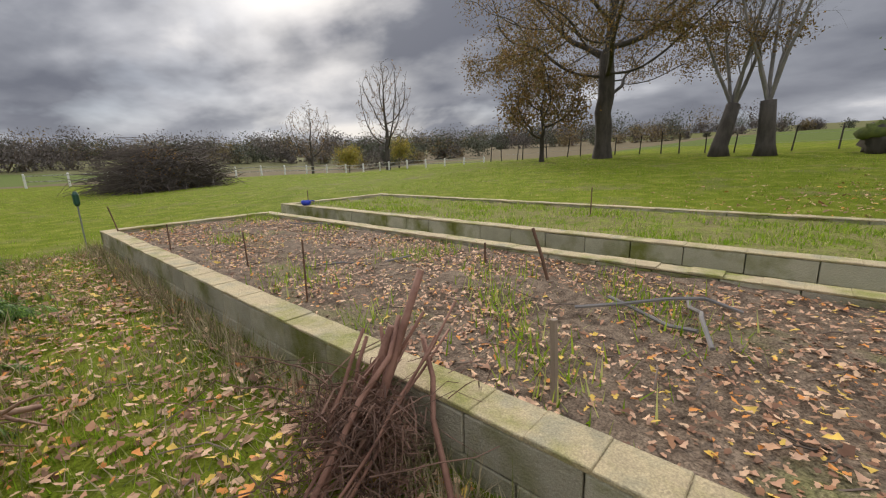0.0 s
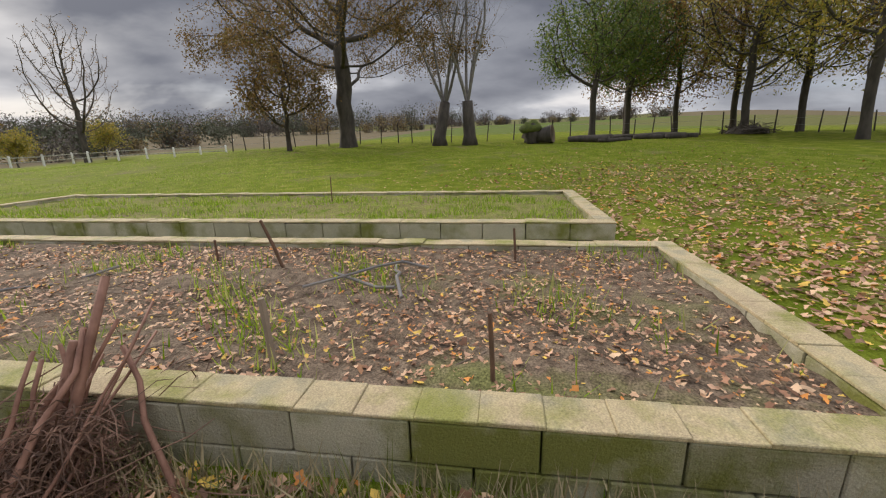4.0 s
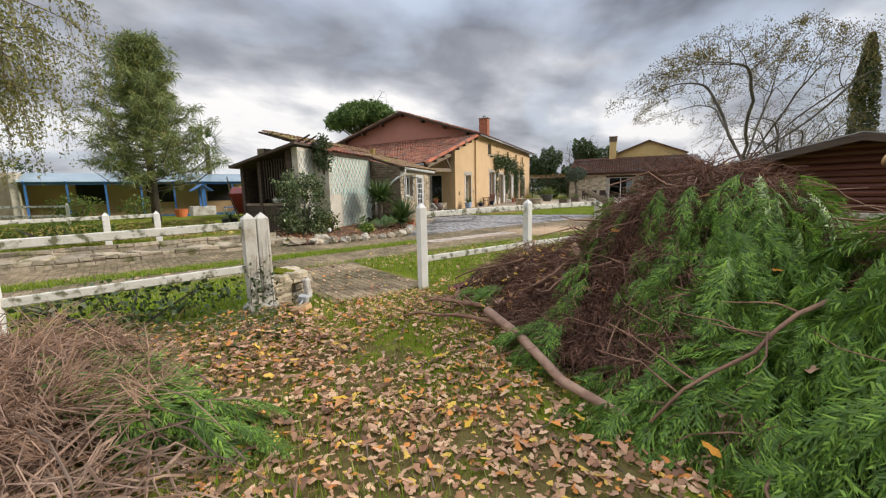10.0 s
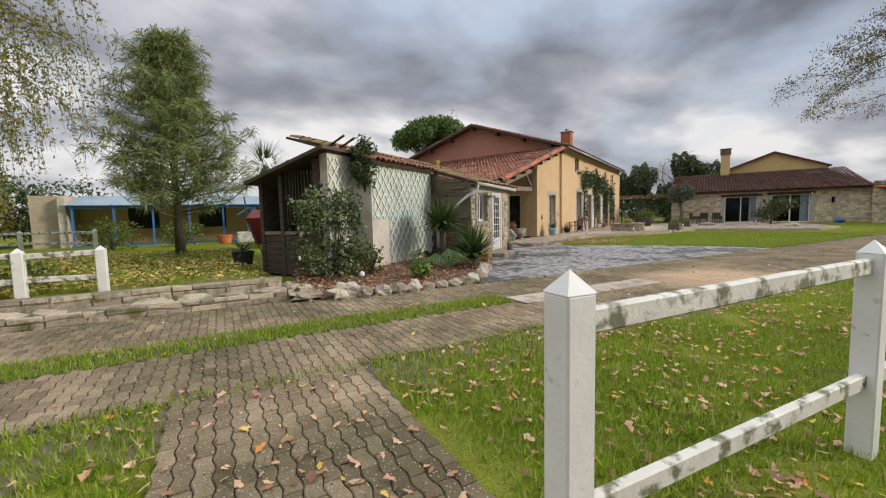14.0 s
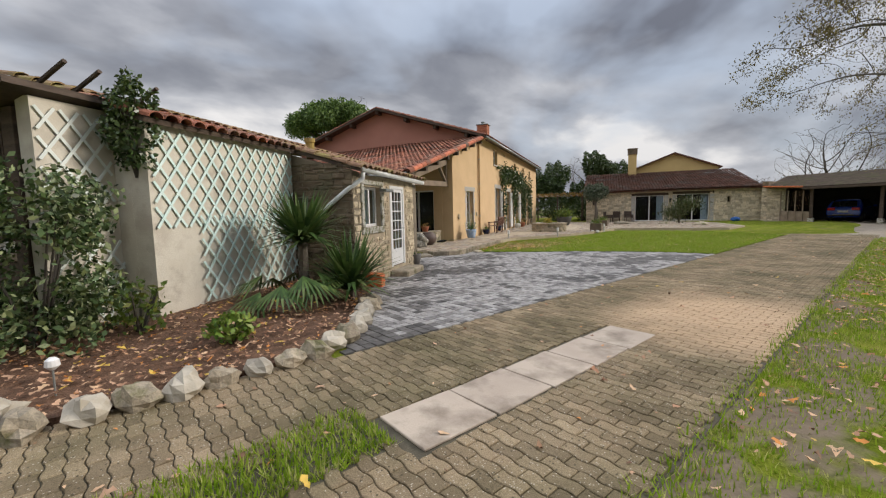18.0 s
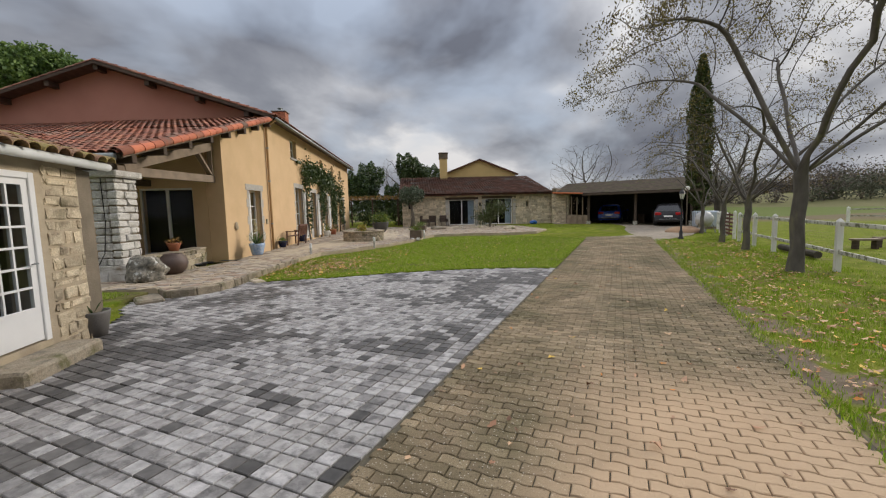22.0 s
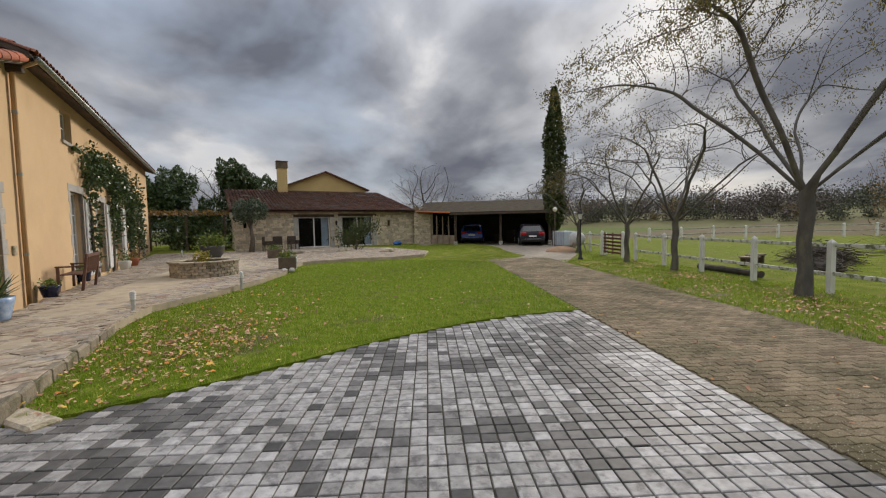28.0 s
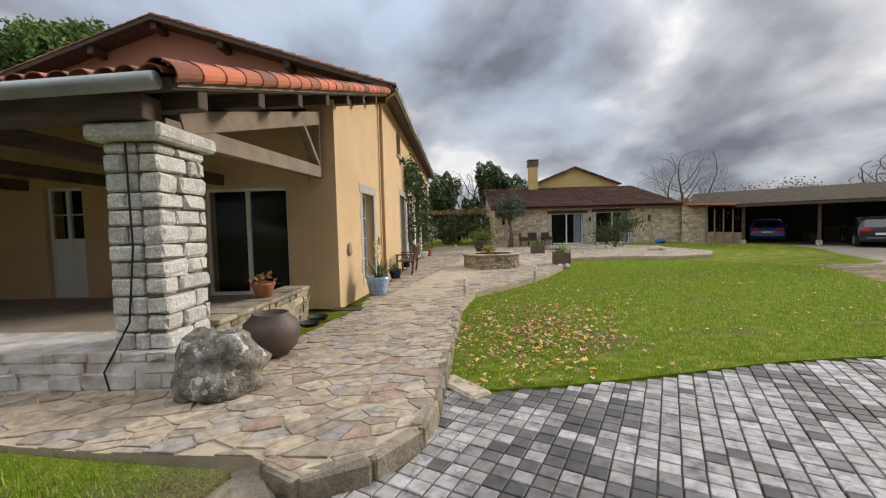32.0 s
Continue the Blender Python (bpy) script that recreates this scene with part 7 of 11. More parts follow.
# south part, from the double gatepost
e = fence_line([(-8.52, 0.75), (-8.55, -1.5), (-8.6, -3.8)], 1.1, (1.0, 0.5), "white two-rail fence with ivy at its foot")
for r in (1.0, 0.5):
    rail(e, (0.0, 0.05, r), (0.03, 2.0, r + 0.04))
WEATHERED = mat("weathered_white_concrete", (0.60, 0.58, 0.52), (0.50, 0.48, 0.42), scale=5, rough=0.85, bump=0.3, bscale=30, dirt=(0.33, 0.28, 0.19), dscale=3.5, dlow=0.52, dhigh=0.72, fine=0.1)
dp = thing("gate_post", -8.5, 2.88, 0, 0, "pair of weathered white concrete gateposts with pointed tops", "gatepost")
for dy in (-0.072, 0.072):
    fence_post(dp, 0, dy, 0.05, 1.13, 0.136, WEATHERED)
Geo().box(-0.12, -0.19, -0.1, 0.12, 0.19, 0.12, bevel=0.04).ob("footing", LICHEN, dp, "lichened concrete footing")
# wooden field gate by the lantern
e = thing("field_gate", -7.7, 31.6, 0, 90, "red-brown wooden gate hung on a white post", "gate")
for k in range(6):
    Geo().box(0.1, -0.02, 0.15 + 0.17 * k, 1.9, 0.02, 0.24 + 0.17 * k, bevel=0.005).ob("board", CABIN, e)
for x in (0.12, 1.0, 1.85):
    Geo().box(x - 0.05, -0.05, 0.1, x + 0.05, -0.021, 1.15, bevel=0.005).ob("brace", CABIN, e)
fence_post(e, -0.1, 0, 0, 1.25)
fence_post(e, 2.1, 0, 0, 1.25)

# grey lichened fence between heap and beds, with its return
e = fence_line([(-0.40, 9.73), (-0.40, 7.4), (-0.41, 5.1), (-0.42, 2.75), (-0.43, 0.4), (-0.44, -1.9)], 1.06, (0.93, 0.50), "lichened concrete fence beside the raised bed", LICHEN, LICHEN, w=0.14, rw=0.10, rh=0.10)
w = Geo()
for zz in (0.72, 1.0):
    w.tube([(0.08, -12 + 0.5 * i, zz + 0.03 * math.sin(i * 1.7)) for i in range(25)], 0.003, 4)
w.ob("wire", ZINC, e, "slack fence wire")
fence_line([(-0.52, 9.80), (-2.56, 10.12), (-4.9, 10.3), (-7.85, 10.5)], 0.99, (0.88, 0.42), "weathered two-rail fence before the log cabin", WHITE_M, LICHEN)
# left low fence on the bank
fence_line([(-15.45, 2.4), (-15.44, 1.45), (-15.42, -0.9), (-15.4, -3.2), (-15.4, -5.5)], 0.72, (0.6, 0.22), "low white two-rail fence on the bank", w=0.13, ground=0.34)
fence_line([(-26.3, 0.1), (-27.3, -2.2), (-28.2, -4.4)], 0.85, (0.75, 0.35), "white two-rail fence before the hedge", ground=0.34)
# paddock fence
pts = [(2.0 + 2.6 * k, 46.5 - 0.22 * k) for k in range(14)] + [(35.6 + 1.2 * k, 41.5 - 2.2 * k) for k in range(6)]
fence_line(pts, 1.15, (0.95, 0.5), "long pale post-and-rail fence across the paddock", None, LICHEN, ground=None, w=0.15)
# wire fence along the upper pasture
e = thing("wire_fence", 24.0, 14.0, 0, 0, "old wooden-post wire fence along the pasture", "fence")
rng = np.random.default_rng(4)
last = None
for k in range(34):
    y = 18.0 - 1.15 * k + rng.normal() * 0.2
    x = 25.0 - 0.02 * k + rng.normal() * 0.15
    z, h = H0(x, y), rng.uniform(0.85, 1.25)
    Geo().tube([(x - 24 + 0.0, y - 14, z - 0.1), (x - 24 + rng.normal() * 0.05, y - 14 + rng.normal() * 0.06, z + h)], [0.038, 0.03], 6).ob("post", BARK_D, e)
    if last:
        for q in (0.4, 0.75):
            Geo().tube([(last[0] - 24, last[1] - 14, last[2] + q), (x - 24, y - 14, z + q)], 0.004, 4, cap=False).ob("wire", ZINC, e)
    last = (x, y, z)

# stone heap with moss at the gate, and the post stub
e = thing("stone_pier", -8.74, 3.22, 0, 10, "low broken stone pier with a mossy top at the fence gap", "stones")
e.scale = (0.8, 0.8, 0.86)
rng = np.random.default_rng(3)
PIER = mat("pale_pier_stone", (0.44, 0.37, 0.26), (0.33, 0.28, 0.20), (0.50, 0.43, 0.31), scale=7, rough=0.95, bump=0.9, bscale=26, rand=0.18, fine=0.2, dirt=(0.24, 0.21, 0.13), dscale=4)
Geo().box(-0.27, -0.27, -0.1, 0.27, 0.27, 0.40, bevel=0.05).ob("core", MORTAR_D, e)
for c in range(4):
    for k in range(8):
        sd, w = k // 2, rng.uniform(0.22, 0.36)
        g = Geo().box(-w / 2, -0.06, 0, w / 2, 0.05 + 0.02 * rng.uniform(), 0.095 + 0.02 * rng.uniform(), bevel=0.028)
        g.v[-1] = g.v[-1] + rng.normal(size=g.v[-1].shape) * 0.012
        g.ob("stone", PIER, e).matrix_basis = pose(0, 0, 0.105 * c - 0.01, 0, 0, 90 * sd) @ pose((-0.15 if k % 2 else 0.14) + rng.normal() * 0.02, -0.26, 0, 0, rng.normal() * 4, rng.normal() * 5)
for k, (px, py) in enumerate(((-0.17, -0.16), (0.15, -0.17), (0.18, 0.12), (-0.13, 0.16))):
    poly = [(px + 0.19 * math.cos(q) * rng.uniform(0.85, 1.15), py + 0.17 * math.sin(q) * rng.uniform(0.85, 1.15)) for q in np.linspace(0.2, 6.0, 8)]
    v, f = chamfer_prism(poly, 0.39, 0.455 + 0.012 * k, 0.016)
    Geo().add(v, f).ob("cap_stone", PIER, e)
Geo().blob(-0.04, -0.02, 0.462, 0.26, 0.15, 0.035, 0.6, 5, 9, 22).ob("moss", mat("bright_moss", (0.20, 0.20, 0.015), (0.11, 0.12, 0.012), scale=22, rough=0.98, bump=1.0, bscale=90, spec=0.1), e, "bright yellow-green moss", smooth=True)
e = thing("junction_box", -8.42, 3.42, 0, 30, "white plastic junction box leaning on the stones", "junction box")
Geo().box(-0.035, -0.045, 0.0, 0.035, 0.045, 0.24, bevel=0.014).ob("box", LIMEW, e).matrix_basis = pose(0, 0, 0.09, 3, -5, 0)
Geo().box(-0.06, -0.05, 0.0, 0.06, 0.05, 0.1, bevel=0.015).ob("socket", mat("grey_plastic", (0.42, 0.43, 0.43), (0.36, 0.37, 0.37), rough=0.5, bump=0), e).matrix_basis = pose(0.02, -0.14, 0.06, 0, 12, 20)
Geo().tube([(0.02, -0.12, 0.12), (0.08, -0.22, 0.10), (0.05, -0.32, 0.02), (0.12, -0.42, 0.015)], 0.013, 7).ob("conduit", ZINC, e, "grey conduit", smooth=True)
e = thing("log_slice", -8.05, 3.2, 0.01, 0, "flat slice of cut wood by the gatepost", "log")
Geo().lathe([(0.15, 0.0), (0.16, 0.02), (0.155, 0.06)], 14).ob("slice", CUTW, e).matrix_basis = pose(0, 0, 0.03, 16, -14, 0) @ Matrix.Diagonal((1.0, 0.75, 1, 1))


# bank wall of rubble, two steps
def rubble(parent, length, h, th, rng, mt, m, lw=0.26, lh=0.11, name="stone", joined=False, gap=0.014, holes=(), proud=0.03):
    """Courses of rough stones on one face (-y) of a core; m: pose of the core's foot."""
    core = Geo()
    z, stones, big = 0.0, [], Geo()
    while z < h - 0.03:
        hh = min(lh * rng.uniform(0.65, 1.35), h - z)
        x = -rng.uniform(0, 0.1)
        while x < length:
            ww = lw * rng.uniform(0.45, 1.5)
            a, b = max(x, 0), min(x + ww, length)
            x += ww
            if b - a < 0.04:
                continue
            if any(a < q[1] and b > q[0] and z < q[3] - 0.01 and z + hh > q[2] + 0.01 for q in holes):
                for q in holes:
                    if z < q[3] - 0.01 and z + hh > q[2] + 0.01:
                        if a < q[0] < b:
                            b = q[0]
                        elif a < q[1] < b:
                            a = q[1]
                if b - a < 0.04 or any(a < q[1] - 0.01 and b > q[0] + 0.01 and z < q[3] - 0.01 and z + hh > q[2] + 0.01 for q in holes):
                    continue
            stones.append((a, b, z, z + hh, rng.uniform(0.2, 1.0) * proud))
        z += hh
    for a, b, z0, z1, p in stones:
        if joined:
            big.box(a + gap / 2, -p, z0 + gap / 2, b - gap / 2, 0.03, z1 - gap / 2, bevel=0.022)
            big.v[-1] = big.v[-1] + rng.normal(size=big.v[-1].shape) * (0.011, 0.006, 0.011)
        else:
            g = Geo().box(a + gap / 2, -p, z0 + gap / 2, b - gap / 2, 0.03, z1 - gap / 2, bevel=0.022)
            g.v[-1] = g.v[-1] + rng.normal(size=g.v[-1].shape) * (0.011, 0.006, 0.011)
            o = g.ob(name, mt, parent)
            o.matrix_basis = m
    if joined:
        big.ob(name, mt, parent, kind="stuff").matrix_basis = m


bank = thing("bank_wall", -14.4, -6.0, 0, 90, "low two-step rubble wall along the drive", "wall")
rng = np.random.default_rng(6)
Geo().box(0, 0.02, -0.1, 11, 0.5, 0.17).box(0, 0.55, -0.1, 11, 0.9, 0.33).ob("core", MORTAR_D, bank)
rubble(bank, 11, 0.19, 0.3, rng, STONE, pose(0, 0.02, 0), lw=0.34, lh=0.10)
rubble(bank, 11, 0.36, 0.3, rng, STONE, pose(0, 0.55, 0), lw=0.34, lh=0.12)
for k in range(20):
    poly = [(0.27 * math.cos(q) * rng.uniform(0.75, 1.15), 0.24 * math.sin(q) * rng.uniform(0.75, 1.15)) for q in np.linspace(0.2, 5.9, 8)]
    v, f = chamfer_prism(poly, -0.02, rng.uniform(0.02, 0.06), 0.015)
    Geo().add(v, f).ob("coping_stone", STONE, bank).matrix_basis = pose(0.3 + 0.55 * k, 0.28, 0.165, rng.normal() * 4, rng.normal() * 4, rng.normal() * 6)

# ---- outbuilding with trellis: x along its front, y towards the back ----
shed = thing("outbuilding", -16.4, 7.25, 0, 123.4, "old stone outbuilding with trellised walls and mossy tiles", "outbuilding")
PALE = mat("pale_weathered_render", (0.58, 0.53, 0.44), (0.52, 0.47, 0.39), (0.63, 0.59, 0.50), scale=2, rough=0.92, bump=0.3, bscale=40, dirt=(0.33, 0.28, 0.22), dscale=1.5, dlow=0.55, dhigh=0.72)
Geo().box(0, 0, -0.1, 2.9, 0.3, 2.72).ob("wall", PALE, shed)
Geo().box(-0.83, 0.56, -0.1, -0.001, 0.78, 2.85).box(0, 0.301, -0.1, 0.2, 0.78, 2.7).ob("wall", PALE, shed)
# side wall of dark rubble and the stone front with window and door
g = Geo()
g.add([(2.9, -1.3, -0.1), (3.2, -1.3, -0.1), (3.2, 0.31, -0.1), (2.9, 0.31, -0.1), (2.9, -1.3, 2.28), (3.2, -1.3, 2.28), (3.2, 0.31, 2.72), (2.9, 0.31, 2.72)],
      [(3, 2, 1, 0), (4, 5, 6, 7), (0, 1, 5, 4), (1, 2, 6, 5), (2, 3, 7, 6), (3, 0, 4, 7)])
g.ob("wall", MORTAR_D, shed)
rng = np.random.default_rng(9)
rubble(shed, 1.3, 2.45, 0.3, rng, STONE_D, pose(2.9, 0.0, 0, 0, 0, -90), lw=0.22, lh=0.10)
wall_with_holes(3.2, 6.15, -0.1, lambda x: 2.25, [(3.3, 4.1, 1.2, 2.02), (4.62, 5.48, 0.22, 2.1)], -1.3, -0.95).ob("wall", MORTAR, shed)
rubble(shed, 3.25, 2.2, 0.3, rng, STONE_W, pose(2.9, -1.3, 0), lw=0.26, lh=0.14, holes=[(0.3, 1.3, 1.05, 2.15), (1.62, 2.68, 0.1, 2.2)], proud=0.025, gap=0.03)
Geo().box(6.15, -1.3, -0.1, 6.4, 3.0, 2.2).box(3.2, 2.7, -0.1, 6.15, 3.0, 3.0).box(0.2, 2.7, -0.1, 3.2, 3.0, 3.0).ob("wall", MORTAR_D, shed)
# stone surround, casement, door
for b in ((3.2, -1.345, 1.06, 4.2, -1.28, 1.2), (3.19, -1.345, 1.2, 3.3, -1.28, 2.05), (4.1, -1.345, 1.2, 4.22, -1.28, 2.05), (3.19, -1.345, 2.05, 4.22, -1.28, 2.14)):
    Geo().box(*b, bevel=0.012).ob("window_surround", LICHEN, shed)
wf = Geo().box(3.3, -1.2, 1.2, 3.355, -1.14, 2.02).box(4.045, -1.2, 1.2, 4.1, -1.14, 2.02).box(3.355, -1.2, 1.2, 4.045, -1.14, 1.26).box(3.355, -1.2, 1.965, 4.045, -1.14, 2.02).box(3.72, -1.205, 1.26, 3.78, -1.145, 1.965).ob("window_frame", GLOSSW, shed)
Geo().box(3.355, -1.176, 1.26, 3.72, -1.170, 1.965).box(3.78, -1.176, 1.26, 4.045, -1.170, 1.965).ob("pane", GLASS, wf)
Geo().box(3.36, -1.06, 1.25, 4.05, -1.05, 1.97).ob("curtain", mat("green_curtain", (0.16, 0.28, 0.25), (0.20, 0.33, 0.30), scale=4, rough=0.9, bump=0.1), shed)
Geo().box(4.62, -1.31, 0.22, 4.70, -1.22, 2.1, bevel=0.006).box(5.40, -1.31, 0.22, 5.48, -1.22, 2.1, bevel=0.006).box(4.70, -1.31, 2.03, 5.40, -1.22, 2.1, bevel=0.006).ob("door_frame", GLOSSW, shed)
dr = Geo().box(4.70, -1.29, 0.24, 5.40, -1.25, 0.62, bevel=0.005).box(4.70, -1.29, 0.62, 4.78, -1.25, 2.03).box(5.32, -1.29, 0.62, 5.40, -1.25, 2.03).box(4.78, -1.29, 1.96, 5.32, -1.25, 2.03).ob("door", GLOSSW, shed, "white glazed door")
for i in (1, 2):
    Geo().box(4.78 + 0.18 * i - 0.012, -1.285, 0.62, 4.78 + 0.18 * i + 0.012, -1.255, 1.96).ob("glazing_bar", GLOSSW, dr)
for i in range(1, 6):
    z = 0.62 + i * 1.34 / 6
    Geo().box(4.78, -1.288, z - 0.012, 5.32, -1.252, z + 0.012).ob("glazing_bar", GLOSSW, dr)
Geo().box(4.78, -1.272, 0.62, 5.32, -1.268, 1.96).ob("pane", GLASS, dr)
Geo().tube([(5.36, -1.30, 1.1), (5.36, -1.34, 1.1), (5.28, -1.34, 1.1)], 0.009, 6).ob("handle", ZINC, dr)
Geo().box(4.5, -1.75, -0.05, 5.6, -1.31, 0.16, bevel=0.03).ob("doorstep", STONE, shed, "worn stone doorstep")
# Near-black floor: the unlit room is painted into its colour
Geo().box(3.21, -0.94, 0.0, 6.1, 2.6, 0.05).ob("floor", DARK, shed)
# gutter with its slanting downpipe
Geo().tube([(2.95, -1.47, 2.30), (6.5, -1.47, 2.26)], 0.055, 10).ob("gutter", PVC, shed, "white plastic gutter", smooth=True)
Geo().tube([(3.05, -1.46, 2.28), (3.05, -1.44, 2.14), (2.86, -1.2, 1.92), (2.84, -0.35, 1.30), (2.84, -0.25, 1.15), (2.84, -0.25, 0.1)], 0.045, 10).ob("downpipe", PVC, shed, "slanting white downpipe", smooth=True)
Geo().box(3.95, -1.52, 1.93, 4.35, -1.36, 1.99, bevel=0.01).ob("floodlight", ZINC, shed)


def trellis(parent, x0, x1, z0, z1, y, step=0.24, mt=None):
    """Crossed laths."""
    for s in (1, -1):
        k = -int((z1 - z0) / step) - 2
        while True:
            xa = x0 + k * step
            k += 1
            if xa > x1 + (z1 - z0):
                break
            a = (xa, z0) if s > 0 else (xa, z1)
            b = (xa + (z1 - z0) * 0.72, z1) if s > 0 else (xa + (z1 - z0) * 0.72, z0)
            ta, tb = 0.0, 1.0
            dx = b[0] - a[0]
            ta = max(ta, (x0 - a[0]) / dx)
            tb = min(tb, (x1 - a[0]) / dx)
            if tb - ta < 0.05:
                continue
            p = [(a[0] + dx * t, a[1] + (b[1] - a[1]) * t) for t in (ta, tb)]
            d = Vector((p[1][0] - p[0][0], 0, p[1][1] - p[0][1]))
            o = Geo().box(0, -0.005, -0.017, d.length, 0.005, 0.017).ob("lath", mt, parent)
            o.matrix_basis = Matrix.Translation((p[0][0], y - 0.009 * (s > 0), p[0][1])) @ d.to_track_quat("X", "Y").to_matrix().to_4x4() @ pose(0, 0, 0, 90, 0, 0)


LATH = mat("pale_turquoise_lath", (0.56, 0.74, 0.70), (0.64, 0.78, 0.74), scale=6, rough=0.6, bump=0.1, rand=0.06)
LATHW = mat("pale_lath", (0.72, 0.76, 0.72), (0.64, 0.70, 0.66), scale=6, rough=0.6, bump=0.1, rand=0.06)
t1 = thing("trellis", -16.4, 7.25, 0, 123.4, "pale turquoise lattice fixed to the pale wall", "trellis", "trellises")
trellis(t1, 0.05, 2.85, 1.35, 2.62, -0.02, mt=LATH)
trellis(t1, 0.7, 2.88, 0.25, 1.5, -0.04, mt=LATH)
t2 = thing("trellis", -16.4, 7.25, 0, 123.4, "pale lattice half hidden by the climbing shrub", "trellis", "trellises")
trellis(t2, -0.8, -0.05, 1.5, 2.75, 0.54, mt=LATHW)
trellis(t2, -0.75, 0.0, 0.2, 1.2, 0.54, mt=LATHW)

# open timber side with lean roof
side = thing("lean_to", -16.4, 7.25, 0, 123.4, "dark open timber lean-to full of clutter", "lean-to")
for y0, y1, z0, z1 in ((0.8, 1.0, 0, 2.75), (2.0, 2.12, 0, 2.45), (2.7, 2.82, 0, 2.3)):
    Geo().box(-0.86, y0, z0, -0.74, y1, z1, bevel=0.006).ob("post", WOODD, side)
for k in range(9):
    Geo().box(-0.84, 1.05 + 0.1 * k, 1.25, -0.81, 1.08 + 0.1 * k, 2.5).ob("slat", WOODD, side)
for k in range(6):
    Geo().box(-0.83, 0.8, 0.05 + 0.16 * k, -0.80, 2.8, 0.2 + 0.16 * k, bevel=0.004).ob("board", WOODD, side)
Geo().box(-0.84, 0.8, 1.02, -0.70, 2.8, 1.1).ob("sill", WOODG, side)
Geo().box(-0.7, 2.7, 0.0, 1.5, 2.82, 2.25).box(1.4, 0.9, 0, 1.5, 2.7, 2.4).ob("back_wall", WOODD, side)
roof_slab("roof", WOODD, [(-1.1, 0.45, 2.98), (-1.1, 3.05, 2.33), (1.6, 3.05, 2.33), (1.6, 0.45, 2.98)], 0.08, side)
for k in range(4):
    Geo().tube([(-0.7 + 0.35 * k, 0.75, 2.95), (-0.7 + 0.35 * k, -0.05 + 0.2, 3.2)], 0.028, 6).ob("rafter", WOODD, side)
# clutter: white tub, red barrow
Geo().box(-0.65, 1.2, 1.1, -0.2, 1.8, 1.25, bevel=0.03).ob("white_tub", WHITE, None, "white plastic tub on the lean-to sill", category="tub").matrix_world = pose(-16.4, 7.25, 0, 0, 0, 123.4)
e = thing("wheelbarrow", -18.9, 4.15, 0.33, 150, "red metal wheelbarrow leaning by the lean-to", "wheelbarrow")
e.matrix_world = pose(-18.6, 4.9, 0.95, 0, 62, 150)
RED = mat("red_paint", (0.30, 0.03, 0.025), (0.22, 0.03, 0.025), scale=5, rough=0.5)
Geo().prism([(-0.4, -0.3), (0.4, -0.25), (0.4, 0.25), (-0.4, 0.3)], 0.3, [0.75, 0.6, 0.6, 0.75]).ob("tray", RED, e)
for s in (-1, 1):
    Geo().tube([(0.6, 0.1 * s, 0.2), (-0.2, 0.25 * s, 0.3), (-0.9, 0.3 * s, 0.55)], 0.018, 6).ob("handle", ZINC, e)
Geo().lathe([(0.17, -0.03), (0.19, 0), (0.17, 0.03)], 14).ob("wheel", DARK, e).matrix_basis = pose(0.6, 0, 0.19, 90, 0, 0)
e = thing("potted_yucca", -18.3, 4.55, 0.33, 0, "spiky plant in a black tub", "potted plant")
Geo().lathe([(0.2, -0.02), (0.26, 0.3), (0.24, 0.3), (0.2, 0.25)], 14).ob("tub", DARK, e)


def sword_plant(parent, x, y, z, n, ln, w, rng, mt, trunk=0.0, up=0.5, name="foliage"):
    q = []
    for k in range(n):
        a = k * 2.4 + rng.normal() * 0.2
        el = rng.uniform(-0.25, 1.25) * up + 0.25
        L = ln * rng.uniform(0.7, 1.1)
        d = np.array((math.cos(a) * math.cos(el), math.sin(a) * math.cos(el), math.sin(el)))
        s = np.array((-math.sin(a), math.cos(a), 0))
        b = np.array((x, y, z + trunk + rng.uniform(-0.12, 0.06)))
        m1, m2 = b + d * L * 0.5, b + d * L + np.array((0, 0, -0.25 * L * max(0.0, 1 - el)))
        q.append([b - s * w * 0.5, b + s * w * 0.5, m1 + s * w * 0.6, m1 - s * w * 0.6])
        q.append([m1 - s * w * 0.6, m1 + s * w * 0.6, m2 + s * 0.003, m2 - s * 0.003])
    return quads(name, np.array(q), mt, parent)


rng = np.random.default_rng(15)
sword_plant(e, 0, 0, 0.3, 40, 0.5, 0.03, rng, YUCCA)
y1 = thing("yucca", -16.55, 9.2, 0.14, 0, "big yucca with sword leaves against the wall", "plant", "yuccas")
Geo().tube([(0, 0, -0.1), (0.02, 0.03, 0.5), (0, 0.05, 0.95)], [0.09, 0.08, 0.07], 8).ob("stem", BARK, y1)
sword_plant(y1, 0, 0.05, 0, 260, 0.92, 0.055, rng, YUCCA, trunk=0.95, up=0.75)
y2 = thing("yucca", -15.9, 9.75, 0.14, 0, "low yucca clump with lighter sword leaves", "plant", "yuccas")
sword_plant(y2, 0, 0, 0.1, 210, 0.95, 0.055, rng, YUCCA, trunk=0.1, up=0.8)
Geo().tube([(0, 0, -0.1), (0, 0, 0.22)], [0.09, 0.07], 8).ob("stem", BARK, y2)
y3 = thing("fan_palm", -16.1, 8.85, 0.14, 0, "young fan palm with split drooping fronds", "palm")
q = []
